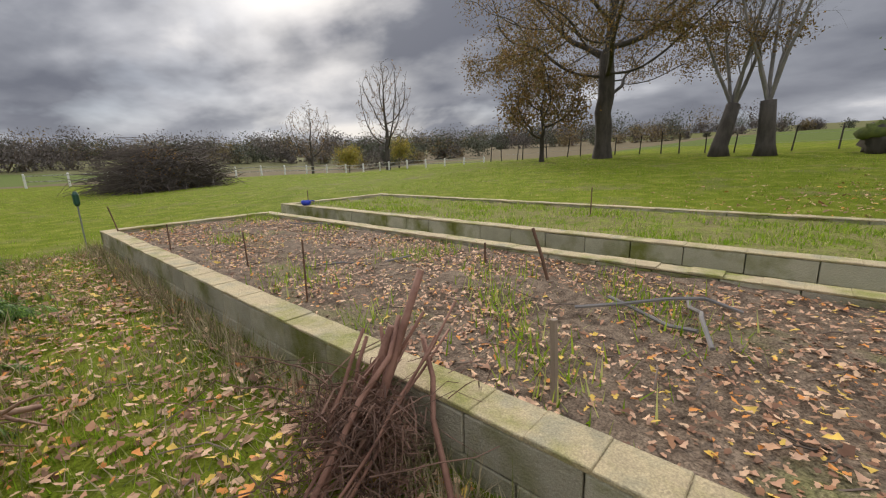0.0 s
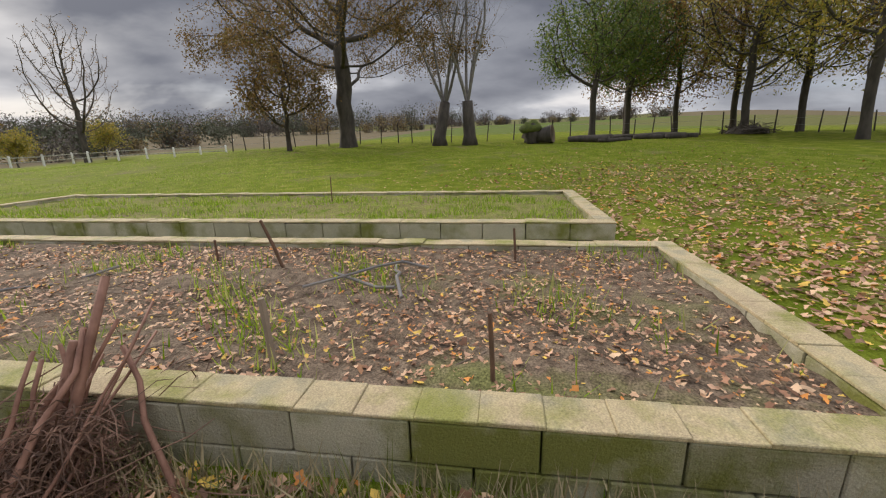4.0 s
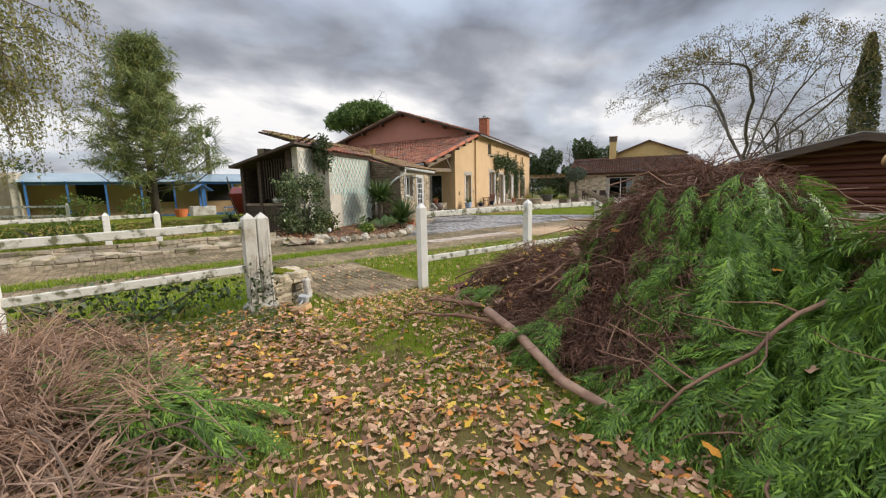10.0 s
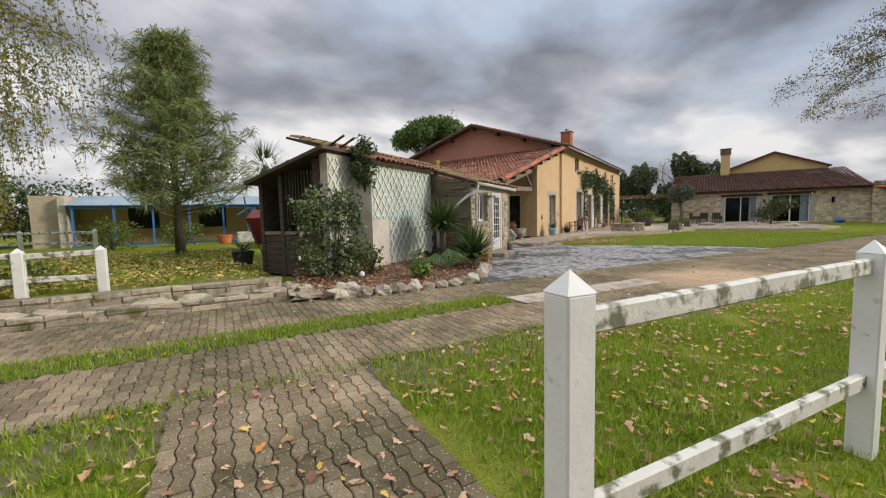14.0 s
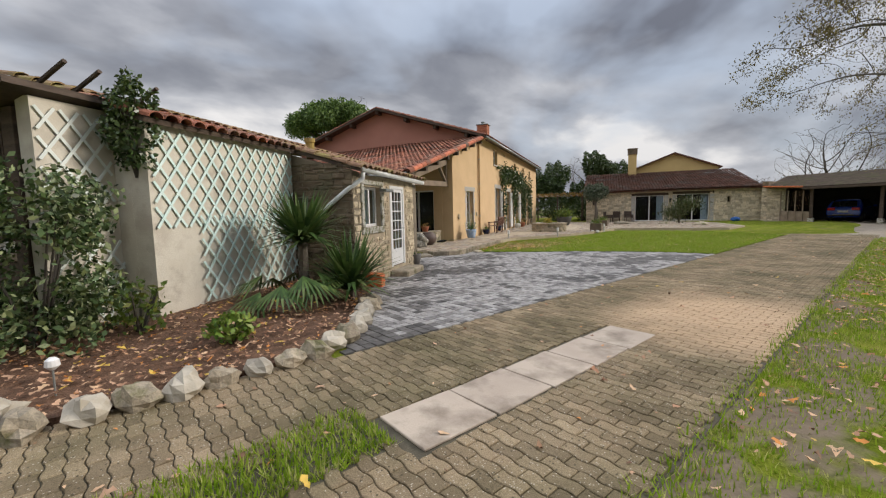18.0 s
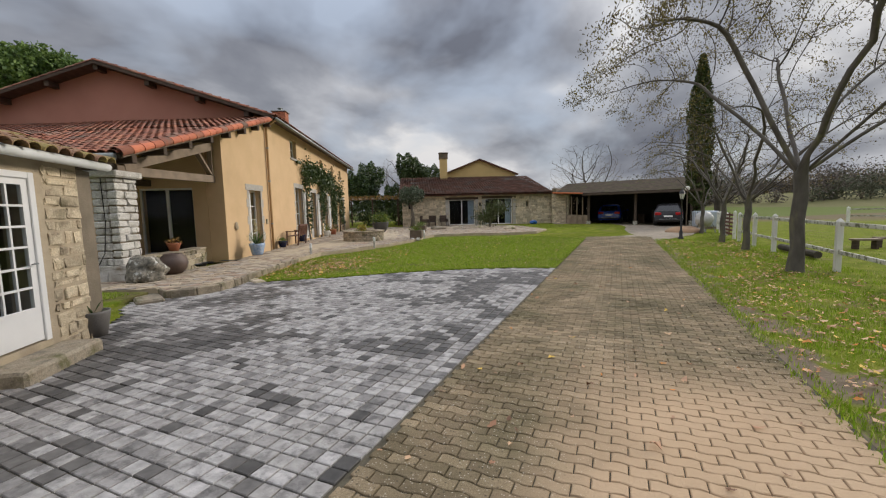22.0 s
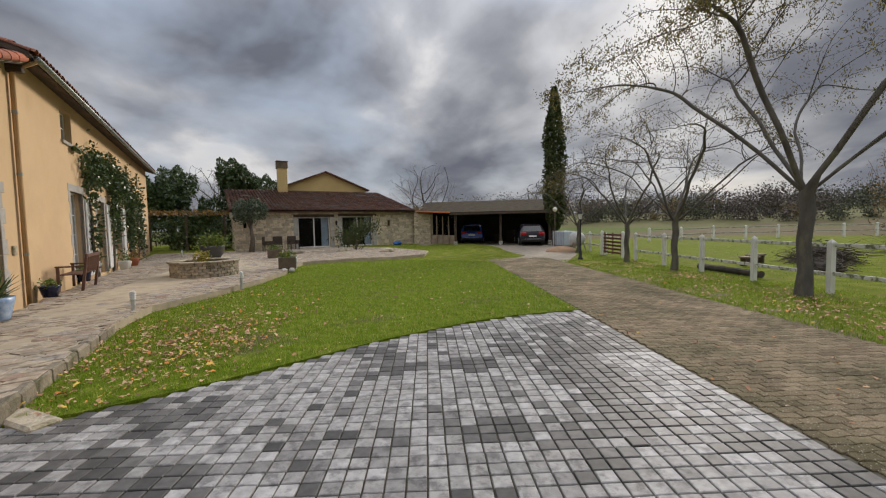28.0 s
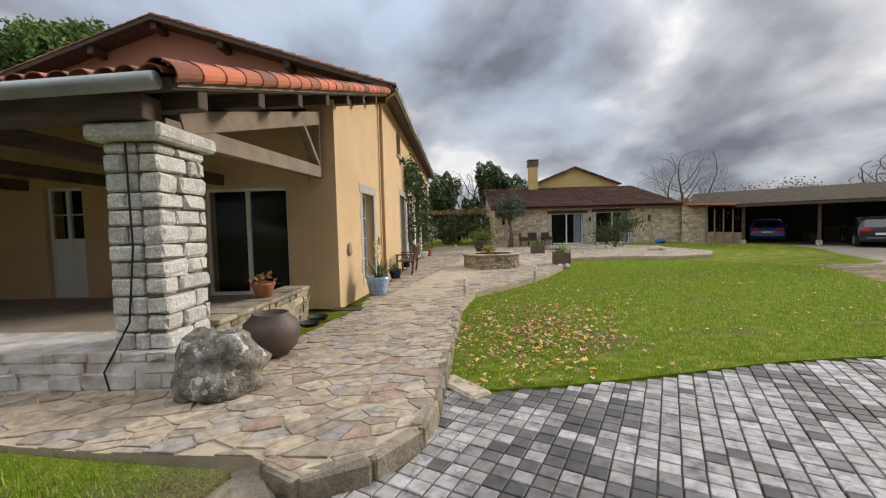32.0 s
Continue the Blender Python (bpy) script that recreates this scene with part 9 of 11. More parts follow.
roof_slab("roof", TILE_D, [(-0.4, -7.81, 2.60), (8.3, -6.21, 4.73), (12.0, -7.9, 2.6), (11.9, -7.95, 2.6)], 0.05, barn)
YEL = mat("yellow_render", (0.62, 0.46, 0.20), (0.57, 0.42, 0.18), scale=1.2, rough=0.9, bump=0.2, bscale=40)
Geo().add([(8.2, 1.3, 4.3), (8.2, -6.3, 4.3), (8.2, -6.3, 5.05), (8.2, -2.5, 6.5), (8.2, 1.3, 5.05), (14, 1.3, 4.3), (14, -6.3, 4.3), (14, -6.3, 5.05), (14, -2.5, 6.5), (14, 1.3, 5.05)],
          [(0, 1, 2, 3, 4), (9, 8, 7, 6, 5), (0, 5, 6, 1), (1, 6, 7, 2), (4, 9, 5, 0)]).ob("upper_gable", YEL, barn, "ochre upper gable")
roof_slab("roof", TILE_D, [(7.9, -6.6, 5.0), (14.2, -6.6, 5.0), (14.2, -2.5, 6.62), (7.9, -2.5, 6.62)], 0.12, barn)
roof_slab("roof", TILE_D, [(7.9, -2.499, 6.62), (14.2, -2.499, 6.62), (14.2, 1.7, 5.0), (7.9, 1.7, 5.0)], 0.12, barn)
Geo().box(7.0, 1.0, 4.2, 7.7, 1.75, 6.55, bevel=0.01).ob("chimney", YEL, barn, "ochre chimney stack")
Geo().box(6.94, 0.94, 6.551, 7.76, 1.81, 7.05, bevel=0.01).box(6.9, 0.9, 7.1, 7.8, 1.85, 7.16).ob("chimney_cap", STONE_D, barn)
for y, x in ((4.4, 5.2), (-5.2, 6.4)):
    z = 2.62 + 0.245 * (x + 0.4)
    Geo().box(x - 0.35, y - 0.4, z - 0.02, x + 0.35, y + 0.4, z + 0.06, bevel=0.01).ob("skylight", ZINC, barn).rotation_euler = (0, 0, 0)
# wall lamp
Geo().lathe([(0.05, 1.6), (0.09, 1.85), (0.03, 1.95)], 8, cx=-0.15, cy=-1.15).ob("wall_lamp", DARK, barn)

# pergola and dark hedge between house and barn
shrub("hedge", -34.5, 43.3, 0.2, 2.6, 1.0, 1.25, 3200, 0.2, LEAF_IVY, 45, "dark evergreen hedge between house and barn", "hedge")
shrub("hedge", -32.0, 44.8, 0.2, 1.8, 1.0, 1.15, 2400, 0.2, LEAF_IVY, 46, "dark evergreen hedge between house and barn", "hedge")
e = thing("pergola", -33.0, 41.5, 0.1, 117.4, "rustic pergola roofed with dry creeper", "pergola")
for x in (0, 2.6):
    for y in (-2.3, 0, 2.3):
        Geo().box(x - 0.06, y - 0.06, 0, x + 0.06, y + 0.06, 2.6).ob("post", WOODD, e)
for k in range(9):
    Geo().box(-0.3, -2.4 + 0.6 * k - 0.04, 2.6, 2.9, -2.4 + 0.6 * k + 0.04, 2.72).ob("rafter", WOODG, e)
p = np.random.default_rng(3).uniform((-0.4, -2.6, 2.6), (3.0, 2.6, 2.95), (900, 3))
quads("creeper", leaf_quads(p, 0.14, np.random.default_rng(4)), LEAF_AUT, e)

# ---- open garage ----
TILE_G = mat("mossy_grey_tile", (0.05, 0.04, 0.03), (0.085, 0.066, 0.05), scale=3.0, rough=0.98, bump=0.6, bscale=12, dirt=(0.065, 0.065, 0.03), dscale=1.4, spec=0.05)
gar = thing("open_garage", -14.5, 43.4, 0.2, -13.0, "long open-fronted garage with a mossy tiled roof", "garage")
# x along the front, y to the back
# Near-black walls: the shade inside the open bays is in their colour
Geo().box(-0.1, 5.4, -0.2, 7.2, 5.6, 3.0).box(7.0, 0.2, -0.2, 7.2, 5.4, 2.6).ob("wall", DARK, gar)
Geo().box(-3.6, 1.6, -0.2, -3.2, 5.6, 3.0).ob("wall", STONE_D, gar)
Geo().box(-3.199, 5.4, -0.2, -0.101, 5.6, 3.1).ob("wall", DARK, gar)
rubble(gar, 1.4, 2.4, 0.3, rng, STONE_I, pose(-3.6, 1.58, 0), lw=0.3, lh=0.15, joined=True)
Geo().box(-3.6, 1.59, -0.2, -2.1, 1.75, 2.5).ob("wall", MORTAR, gar)
for x in (-0.05, 3.3, 6.8):
    Geo().box(x - 0.08, 0.1, -0.2, x + 0.08, 0.26, 2.35, bevel=0.008).ob("post", WOODD, gar)
    Geo().box(x - 0.14, 0.04, -0.2, x + 0.14, 0.32, 0.25, bevel=0.02).ob("post_foot", LICHEN, gar)
# glazed lean-to beside it
for k in range(5):
    Geo().box(-2.1 + 0.5 * k - 0.03, 0.9 - 0.18 * k, -0.1, -2.1 + 0.5 * k + 0.03, 0.96 - 0.18 * k, 2.2 - 0.02 * k).ob("frame_post", WOODG, gar)
Geo().add([(-2.1, 0.95, -0.1), (-0.1, 0.25, -0.1), (-0.1, 0.25, 0.7), (-2.1, 0.95, 0.75), (-2.1, 0.98, -0.1), (-0.1, 0.28, -0.1), (-0.1, 0.28, 0.7), (-2.1, 0.98, 0.75)], [(0, 1, 2, 3), (7, 6, 5, 4), (3, 2, 6, 7)]).ob("panel", WOODG, gar, "grey boarded panel")
Geo().add([(-2.1, 0.95, 0.75), (-0.1, 0.25, 0.7), (-0.1, 0.25, 2.1), (-2.1, 0.95, 2.2), (-2.1, 0.96, 0.75), (-0.1, 0.26, 0.7), (-0.1, 0.26, 2.1), (-2.1, 0.96, 2.2)], [(0, 1, 2, 3), (7, 6, 5, 4), (3, 2, 6, 7)]).ob("pane", GLASS, gar)
roof_slab("roof", TILE_G, [(-0.4, -0.35, 2.42), (7.4, -0.35, 2.42), (7.4, 5.8, 3.55), (-3.2, 5.8, 3.55)], 0.14, gar)
roof_slab("roof", TILE_G, [(-3.3, 1.3, 2.62), (-0.41, -0.35, 2.42), (-3.21, 5.79, 3.54), (-3.7, 5.79, 3.54)], 0.14, gar)
Geo().box(-0.4, -0.42, 2.22, 7.4, -0.36, 2.36, bevel=0.006).ob("fascia", WOODD, gar, "weathered fascia board")
a, b = Vector((-3.35, 1.25, 2.60)), Vector((-0.4, -0.42, 2.40))
o = Geo().box(0, -0.1, -0.05, (b - a).length, 0.1, 0.05, bevel=0.01).ob("verge_tiles", ORANGE, gar, "orange verge tiles")
o.matrix_basis = Matrix.Translation(a) @ (b - a).to_track_quat("X", "Z").to_matrix().to_4x4()
Geo().box(-0.1, 0.3, -0.25, 7.0, 5.4, -0.02).ob("floor", JOINT, gar)
for x, y, s in ((2.6, 4.8, 0.5), (3.6, 4.9, 0.7), (2.9, 3.6, 0.4)):
    Geo().box(x, y, -0.02, x + s, y + 0.4, s * 1.3, bevel=0.02).ob("crate", WOODD, None, "dark crate stored in the garage", category="crate").matrix_world = gar.matrix_world.copy()


def car(x, y, z, rz, paint, label):
    """Small estate seen from behind: x forward, y left."""
    e = thing("car", x, y, z, rz, label, "car", "parked cars")
    L, W = 4.1, 1.76
    prof = [(0.0, 0.42, 0.50), (0.03, 0.62, 0.9), (0.10, 0.98, 0.96), (0.35, 1.35, 0.80), (0.60, 1.46, 0.74), (1.6, 1.50, 0.74), (2.3, 1.44, 0.74), (3.0, 1.02, 0.92), (3.7, 0.86, 0.93), (4.05, 0.66, 0.82), (4.1, 0.42, 0.6)]
    vs, fs = [], []
    n = 10
    for xx, top, wk in prof:
        w = W / 2
        sec = [(-w * 0.88, 0.24), (-w * 0.99, 0.45), (-w, 0.62), (-w * 0.97, min(0.92, top)), (-w * wk, top - 0.03), (-w * wk * 0.6, top), (w * wk * 0.6, top), (w * wk, top - 0.03), (w * 0.97, min(0.92, top)), (w, 0.62), (w * 0.99, 0.45), (w * 0.88, 0.24)]
        if xx in (0.0, 4.1):
            sec = [(a * 0.93, b) for a, b in sec]
        vs += [(xx, a, b) for a, b in sec]
    m = 12
    for i in range(len(prof) - 1):
        for k in range(m):
            fs.append((i * m + k, i * m + (k + 1) % m, (i + 1) * m + (k + 1) % m, (i + 1) * m + k)[::-1])
    fs += [tuple(range(m)), tuple(range((len(prof) - 1) * m, len(prof) * m))[::-1]]
    g = Geo()
    g.add(vs, fs)
    g.ob("body", paint, e, smooth=True)
    Geo().add([(0.075, -0.66, 0.96), (0.075, 0.66, 0.96), (0.33, 0.58, 1.345), (0.33, -0.58, 1.345), (0.095, -0.66, 0.955), (0.095, 0.66, 0.955), (0.35, 0.58, 1.34), (0.35, -0.58, 1.34)], [(0, 3, 2, 1), (4, 5, 6, 7), (0, 1, 5, 4), (2, 3, 7, 6)]).ob("rear_window", CARGLASS, e)
    for s in (-1, 1):
        Geo().add([(0.75, s * 0.845, 0.98), (2.75, s * 0.845, 0.98), (2.35, s * 0.66, 1.40), (0.75, s * 0.66, 1.42), (0.75, s * 0.80, 0.98), (2.75, s * 0.80, 0.98), (2.35, s * 0.62, 1.40), (0.75, s * 0.62, 1.42)], [(0, 1, 2, 3), (7, 6, 5, 4), (3, 2, 6, 7)]).ob("side_window", CARGLASS, e)
        Geo().box(-0.012, s * 0.62 - 0.2, 0.72, 0.1, s * 0.62 + 0.2, 0.90, bevel=0.03).ob("tail_light", REDL, e)
        Geo().box(2.5, s * 0.98 - 0.1, 0.92, 2.68, s * 0.98 + 0.1, 1.06, bevel=0.03).ob("mirror", paint, e)
        for xx in (0.75, 3.3):
            w = Geo().lathe([(0.24, -0.1), (0.31, -0.09), (0.32, 0), (0.31, 0.09), (0.24, 0.1)], 18).ob("wheel", TYRE, e)
            w.matrix_basis = pose(xx, s * 0.79, 0.31, 90, 0, 0)
            Geo().lathe([(0.05, -0.105), (0.2, -0.104), (0.21, 0), (0.2, 0.104), (0.05, 0.105)], 12).ob("rim", ZINC, w)
    Geo().box(-0.03, -0.26, 0.58, -0.005, 0.26, 0.69, bevel=0.005).ob("number_plate", GLOSSW, e)
    Geo().box(-0.04, -0.8, 0.32, 0.1, 0.8, 0.42, bevel=0.03).ob("bumper", TYRE, e)
    Geo().box(-0.045, -0.55, 0.425, 0.08, 0.55, 0.455, bevel=0.01).ob("bumper_trim", ZINC, e)
    return e


CARGLASS = mat("tinted_car_glass", (0.012, 0.014, 0.016), (0.015, 0.016, 0.018), rough=0.08, bump=0)
TYRE = mat("tyre_rubber", (0.02, 0.02, 0.02), (0.028, 0.028, 0.028), rough=0.8, bump=0.1)
REDL = mat("red_lens", (0.45, 0.01, 0.012), (0.38, 0.01, 0.012), rough=0.15, bump=0)
car(-13.1, 45.3, 0.22, 80, mat("blue_car_paint", (0.012, 0.045, 0.30), (0.012, 0.04, 0.26), rough=0.18, bump=0), "bright blue hatchback parked in the open garage")
car(-9.3, 41.2, 0.16, 84, mat("dark_car_paint", (0.022, 0.02, 0.024), (0.018, 0.017, 0.02), rough=0.18, bump=0), "dark hatchback parked at the garage's edge")

# lamps by the drive
e = thing("street_lamp", -9.76, 31.3, 0, 0, "black lantern on a cast post beside the drive", "lamp")
BLACK = mat("black_iron", (0.015, 0.015, 0.016), (0.02, 0.02, 0.02), rough=0.5, bump=0.05)
Geo().lathe([(0.12, -0.05), (0.12, 0.06), (0.07, 0.12), (0.075, 0.35), (0.045, 0.4), (0.035, 1.2), (0.03, 1.75), (0.06, 1.78), (0.03, 1.82)], 12).ob("pole", BLACK, e, smooth=True)
Geo().lathe([(0.07, 1.82), (0.12, 2.05)], 6).ob("lantern_glass", mat("frosted_glass", (0.75, 0.74, 0.70), (0.7, 0.7, 0.66), rough=0.3, bump=0), e)
Geo().lathe([(0.14, 2.05), (0.10, 2.14), (0.03, 2.22), (0.03, 2.27), (0.0, 2.32)], 6).ob("lantern_roof", BLACK, e)
for k in range(6):
    a = k * math.pi / 3
    Geo().tube([(0.07 * math.cos(a), 0.07 * math.sin(a), 1.82), (0.12 * math.cos(a), 0.12 * math.sin(a), 2.05)], 0.006, 4).ob("lantern_bar", BLACK, e)
e = thing("globe_lamp", -7.95, 16.8, 0, 0, "cream globe lamp on a brown post by the fence", "lamp")
BROWNP = mat("brown_post_paint", (0.10, 0.075, 0.05), (0.14, 0.11, 0.08), scale=6, rough=0.6, bump=0.1)
Geo().lathe([(0.06, -0.05), (0.06, 0.12), (0.04, 0.2), (0.032, 0.3), (0.03, 1.78), (0.05, 1.80), (0.11, 1.84), (0.11, 1.86), (0.04, 1.88)], 12).ob("pole", BROWNP, e, smooth=True)
Geo().blob(-0.02, 0, 1.99, 0.115, 0.115, 0.115, 0.0, 0, 12, 16).ob("globe", mat("cream_globe", (0.70, 0.58, 0.28), (0.66, 0.55, 0.28), rough=0.25, bump=0), e, smooth=True)
e = thing("globe_lamp", -8.6, 38.5, 0, 0, "white globe lamp on a post behind the tree", "lamp")
Geo().lathe([(0.05, -0.05), (0.03, 0.2), (0.03, 2.4)], 10).ob("pole", BROWNP, e)
Geo().blob(0, 0, 2.52, 0.14, 0.14, 0.14, 0.0, 0, 10, 12).ob("globe", mat("white_globe", (0.72, 0.70, 0.62), (0.68, 0.66, 0.6), rough=0.25, bump=0), e, smooth=True)

# jumble beyond the cypress: water tank in its cage, cement mixer, sand
e = thing("water_tank", -7.3, 40.6, 0, 20, "white caged water tank", "water tank")
Geo().box(-0.5, -0.6, 0.12, 0.5, 0.6, 1.12, bevel=0.06).ob("tank", mat("tank_plastic", (0.50, 0.55, 0.60), (0.42, 0.48, 0.55), rough=0.4, bump=0), e)
for k in range(6):
    for s in (-0.53, 0.53):
        Geo().tube([(s, -0.6 + 0.24 * k, 0.1), (s, -0.6 + 0.24 * k, 1.14)], 0.012, 5).ob("cage_bar", ZINC, e)
Geo().box(-0.55, -0.65, -0.02, 0.55, 0.65, 0.11).ob("pallet", WOODG, e)
e = thing("cement_mixer", -8.0, 36.2, 0, 40, "pale cement mixer on its stand", "cement mixer")
Geo().tube([(0, -0.35, 0.8), (0, -0.1, 0.75), (0, 0.3, 0.7), (0, 0.5, 0.7)], [0.2, 0.42, 0.42, 0.15], 14).ob("drum", mat("mixer_paint", (0.55, 0.56, 0.56), (0.45, 0.44, 0.42), scale=6, rough=0.6), e, smooth=True)
for s in (-0.35, 0.35):
    Geo().tube([(s, 0, 0.75), (s, 0.3, -0.02)], 0.025, 6).ob("leg", ZINC, e)
    Geo().tube([(s, 0, 0.75), (s, -0.35, -0.02)], 0.025, 6).ob("leg", ZINC, e)
Geo().blob(0, 0, 0, 0.9, 0.7, 0.32, 0.15, 2, 8, 14, flat=0.95).ob("sand_heap", mat("sand", (0.42, 0.27, 0.16), (0.36, 0.23, 0.14), scale=5, rough=0.95, bump=0.4), None, "heap of orange building sand", smooth=True, category="sand heap").matrix_world = pose(-9.1, 35.9, 0.02)
Geo().tube([(-7.4, 24.2, 0.12), (-7.5, 26.6, 0.12)], 0.10, 9).ob("fallen_log", BARK_D, None, "dark log lying under the fence", category="log")

# log cabin in the pasture corner
cab = thing("log_cabin", -4.5, 12.4, 0, 0, "red-stained log cabin with a shallow felted roof", "cabin")
for k in range(14):
    z = -0.02 + 0.125 * k
    Geo().tube([(-1.95, 0.06, z + 0.0625), (1.95, 0.06, z + 0.0625)], 0.066, 8).ob("log", CABIN, cab)
    for s in (-1.9, 1.9):
        Geo().tube([(s, -0.1, z + 0.0625), (s, 1.95, z + 0.0625)], 0.062, 8).ob("log", CABIN, cab)
    Geo().tube([(-1.95, 1.85, z + 0.0625), (1.95, 1.85, z + 0.0625)], 0.066, 8).ob("log", CABIN, cab)
for k in range(4):
    z, hw = 1.74 + 0.125 * k, 1.9 * (1 - (k + 0.5) / 4.6)
    Geo().tube([(-hw, 0.06, z + 0.0625), (hw, 0.06, z + 0.0625)], 0.066, 8).ob("log", CABIN, cab)
Geo().box(-1.85, 0.1, 0, 1.85, 1.8, 1.75).ob("inner_lining", CABIN, cab)
roof_slab("roof", mat("roof_felt", (0.30, 0.31, 0.31), (0.36, 0.37, 0.37), scale=3, rough=0.8), [(-2.35, -0.45, 1.74), (0, -0.45, 2.27), (0, 2.1, 2.27), (-2.35, 2.1, 1.74)], 0.05, cab)
roof_slab("roof", ZINC, [(0.001, -0.45, 2.27), (2.35, -0.45, 1.74), (2.35, 2.1, 1.74), (0.001, 2.1, 2.27)], 0.05, cab)
for s in (-1, 1):
    Geo().add([(0, -0.47, 2.25), (s * 2.35, -0.47, 1.72), (s * 2.35, -0.47, 1.58), (0, -0.47, 2.11), (0, -0.44, 2.25), (s * 2.35, -0.44, 1.72), (s * 2.35, -0.44, 1.58), (0, -0.44, 2.11)], [(0, 1, 2, 3), (7, 6, 5, 4), (0, 4, 5, 1), (3, 2, 6, 7)]).ob("bargeboard", WOODD, cab)
Geo().box(1.97, 0.0, 0.0, 2.02, 0.75, 1.7).ob("white_panel", GLOSSW, cab, "white panel at the corner")
e = thing("cut_log", -1.2, 9.3, 0, 0, "short cut log standing in the grass", "log")
Geo().tube([(0, 0, -0.02), (0, 0, 0.28)], 0.11, 10).ob("trunk", BARK, e)

# ---- things on the terrace ----
TZ = 0.18
well = thing("round_planter", -23.95, 26.9, TZ, 0, "low round stone well planted up with herbs", "planter")
rng = np.random.default_rng(21)
Geo().lathe([(0.93, -0.02), (0.93, 0.40), (0.72, 0.40), (0.72, 0.3), (0.0, 0.3)], 32).ob("core", MORTAR_D, well)
for c in range(5):
    n = 30
    for k in range(n):
        a = 2 * math.pi * (k + 0.5 * (c % 2)) / n
        o = Geo().box(-0.06, -0.092, -0.042, 0.045, 0.092, 0.042, bevel=0.012).ob("stone", STONE, well)
        o.matrix_basis = pose(0.94 * math.cos(a), 0.94 * math.sin(a), 0.04 + 0.09 * c, 0, 0, math.degrees(a) + rng.normal() * 2)
for k in range(16):
    a = 2 * math.pi * k / 16
    Geo().box(-0.16, -0.185, 0, 0.16, 0.185, 0.05, bevel=0.015).ob("coping_stone", STONE, well).matrix_basis = pose(0.87 * math.cos(a), 0.87 * math.sin(a), 0.44, 0, 0, math.degrees(a))
p = rng.normal(size=(260, 3)) * (0.12, 0.12, 0.12) + (-0.1, 0, 0.55)
p[:, 2] = np.maximum(p[:, 2], 0.32)
quads("herbs", leaf_quads(p, 0.09, rng), LEAF_YEL, well)


def pot(name, x, y, z, prof, paint, label, leaf=None, nleaf=0, lr=0.2, lz=0.2, size=0.08, swords=0):
    e = thing(name, x, y, z, 0, label, "plant pot", "pots")
    Geo().lathe(prof, 22).ob("pot", paint, e, smooth=True)
    top = max(p[1] for p in prof)
    r = prof[-1][0]
    Geo().lathe([(r * 0.98, top - 0.06), (0.01, top - 0.05)], 14).ob("soil", SOIL, e)
    rg = np.random.default_rng(int(abs(x * 100)) % 1000)
    if nleaf:
        q = rg.normal(size=(nleaf, 3)) * (lr * 0.6, lr * 0.6, lz * 0.5) + (0, 0, top + lz * 0.5)
        q[:, 2] = np.maximum(q[:, 2], top - 0.04)
        quads("leaves", leaf_quads(q, size, rg), leaf, e)
    if swords:
        sword_plant(e, 0, 0, top - 0.05, swords, lz, 0.03, rg, YUCCA, up=0.85)
    return e


BLUEG = mat("blue_glaze", (0.20, 0.33, 0.55), (0.45, 0.55, 0.68), scale=9, rough=0.25, bump=0.05)
NAVY = mat("navy_glaze", (0.012, 0.018, 0.06), (0.015, 0.02, 0.07), rough=0.2, bump=0.02)
TERRA = mat("terracotta", (0.38, 0.13, 0.07), (0.44, 0.17, 0.09), scale=5, rough=0.85, bump=0.1)
IRONB = mat("brown_iron_pot", (0.075, 0.05, 0.042), (0.10, 0.065, 0.05), scale=5, rough=0.6, bump=0.2, bscale=50)
SLATE = mat("slate_pot", (0.055, 0.055, 0.055), (0.075, 0.075, 0.072), scale=5, rough=0.6, bump=0.1)
pot("blue_pot", -23.95, 20.45, TZ, [(0.17, 0), (0.19, 0.05), (0.25, 0.32), (0.265, 0.40), (0.24, 0.40), (0.22, 0.30)], BLUEG, "blue and white glazed pot with a spiky flowering plant", swords=46, lz=0.62, lr=0.3)
quads("flower_spike", leaf_quads(np.random.default_rng(2).normal(size=(90, 3)) * (0.035, 0.035, 0.14) + (-23.95, 20.45, 1.15), 0.05, np.random.default_rng(2)), choice_mat("cream_petal", [(0.72, 0.66, 0.42), (0.65, 0.58, 0.33)], rough=0.6), None, label="cream flower spike above the blue pot", category="flower", kind="stuff")
pot("navy_pot", -25.35, 23.0, TZ, [(0.13, 0), (0.19, 0.22), (0.21, 0.26), (0.19, 0.26), (0.17, 0.2)], NAVY, "dark blue glazed pot by the bench", LEAF_GRN, 90, 0.18, 0.1)
pot("navy_pot", -27.0, 25.9, TZ, [(0.15, 0), (0.2, 0.3), (0.22, 0.34), (0.19, 0.34), (0.17, 0.28)], NAVY, "dark blue glazed pot beyond the bench", LEAF_GRN, 90, 0.2, 0.1)
pot("terracotta_pot", -29.2, 31.1, TZ, [(0.14, 0), (0.2, 0.3), (0.21, 0.34), (0.18, 0.34), (0.16, 0.28)], TERRA, "terracotta pot with red flowers", LEAF_AUT, 120, 0.2, 0.25)
pot("white_pot", -28.5, 29.6, TZ, [(0.13, 0), (0.19, 0.3), (0.2, 0.33), (0.17, 0.33), (0.15, 0.28)], WHITE, "small white pot against the house", LEAF_GRN, 90, 0.2, 0.3)
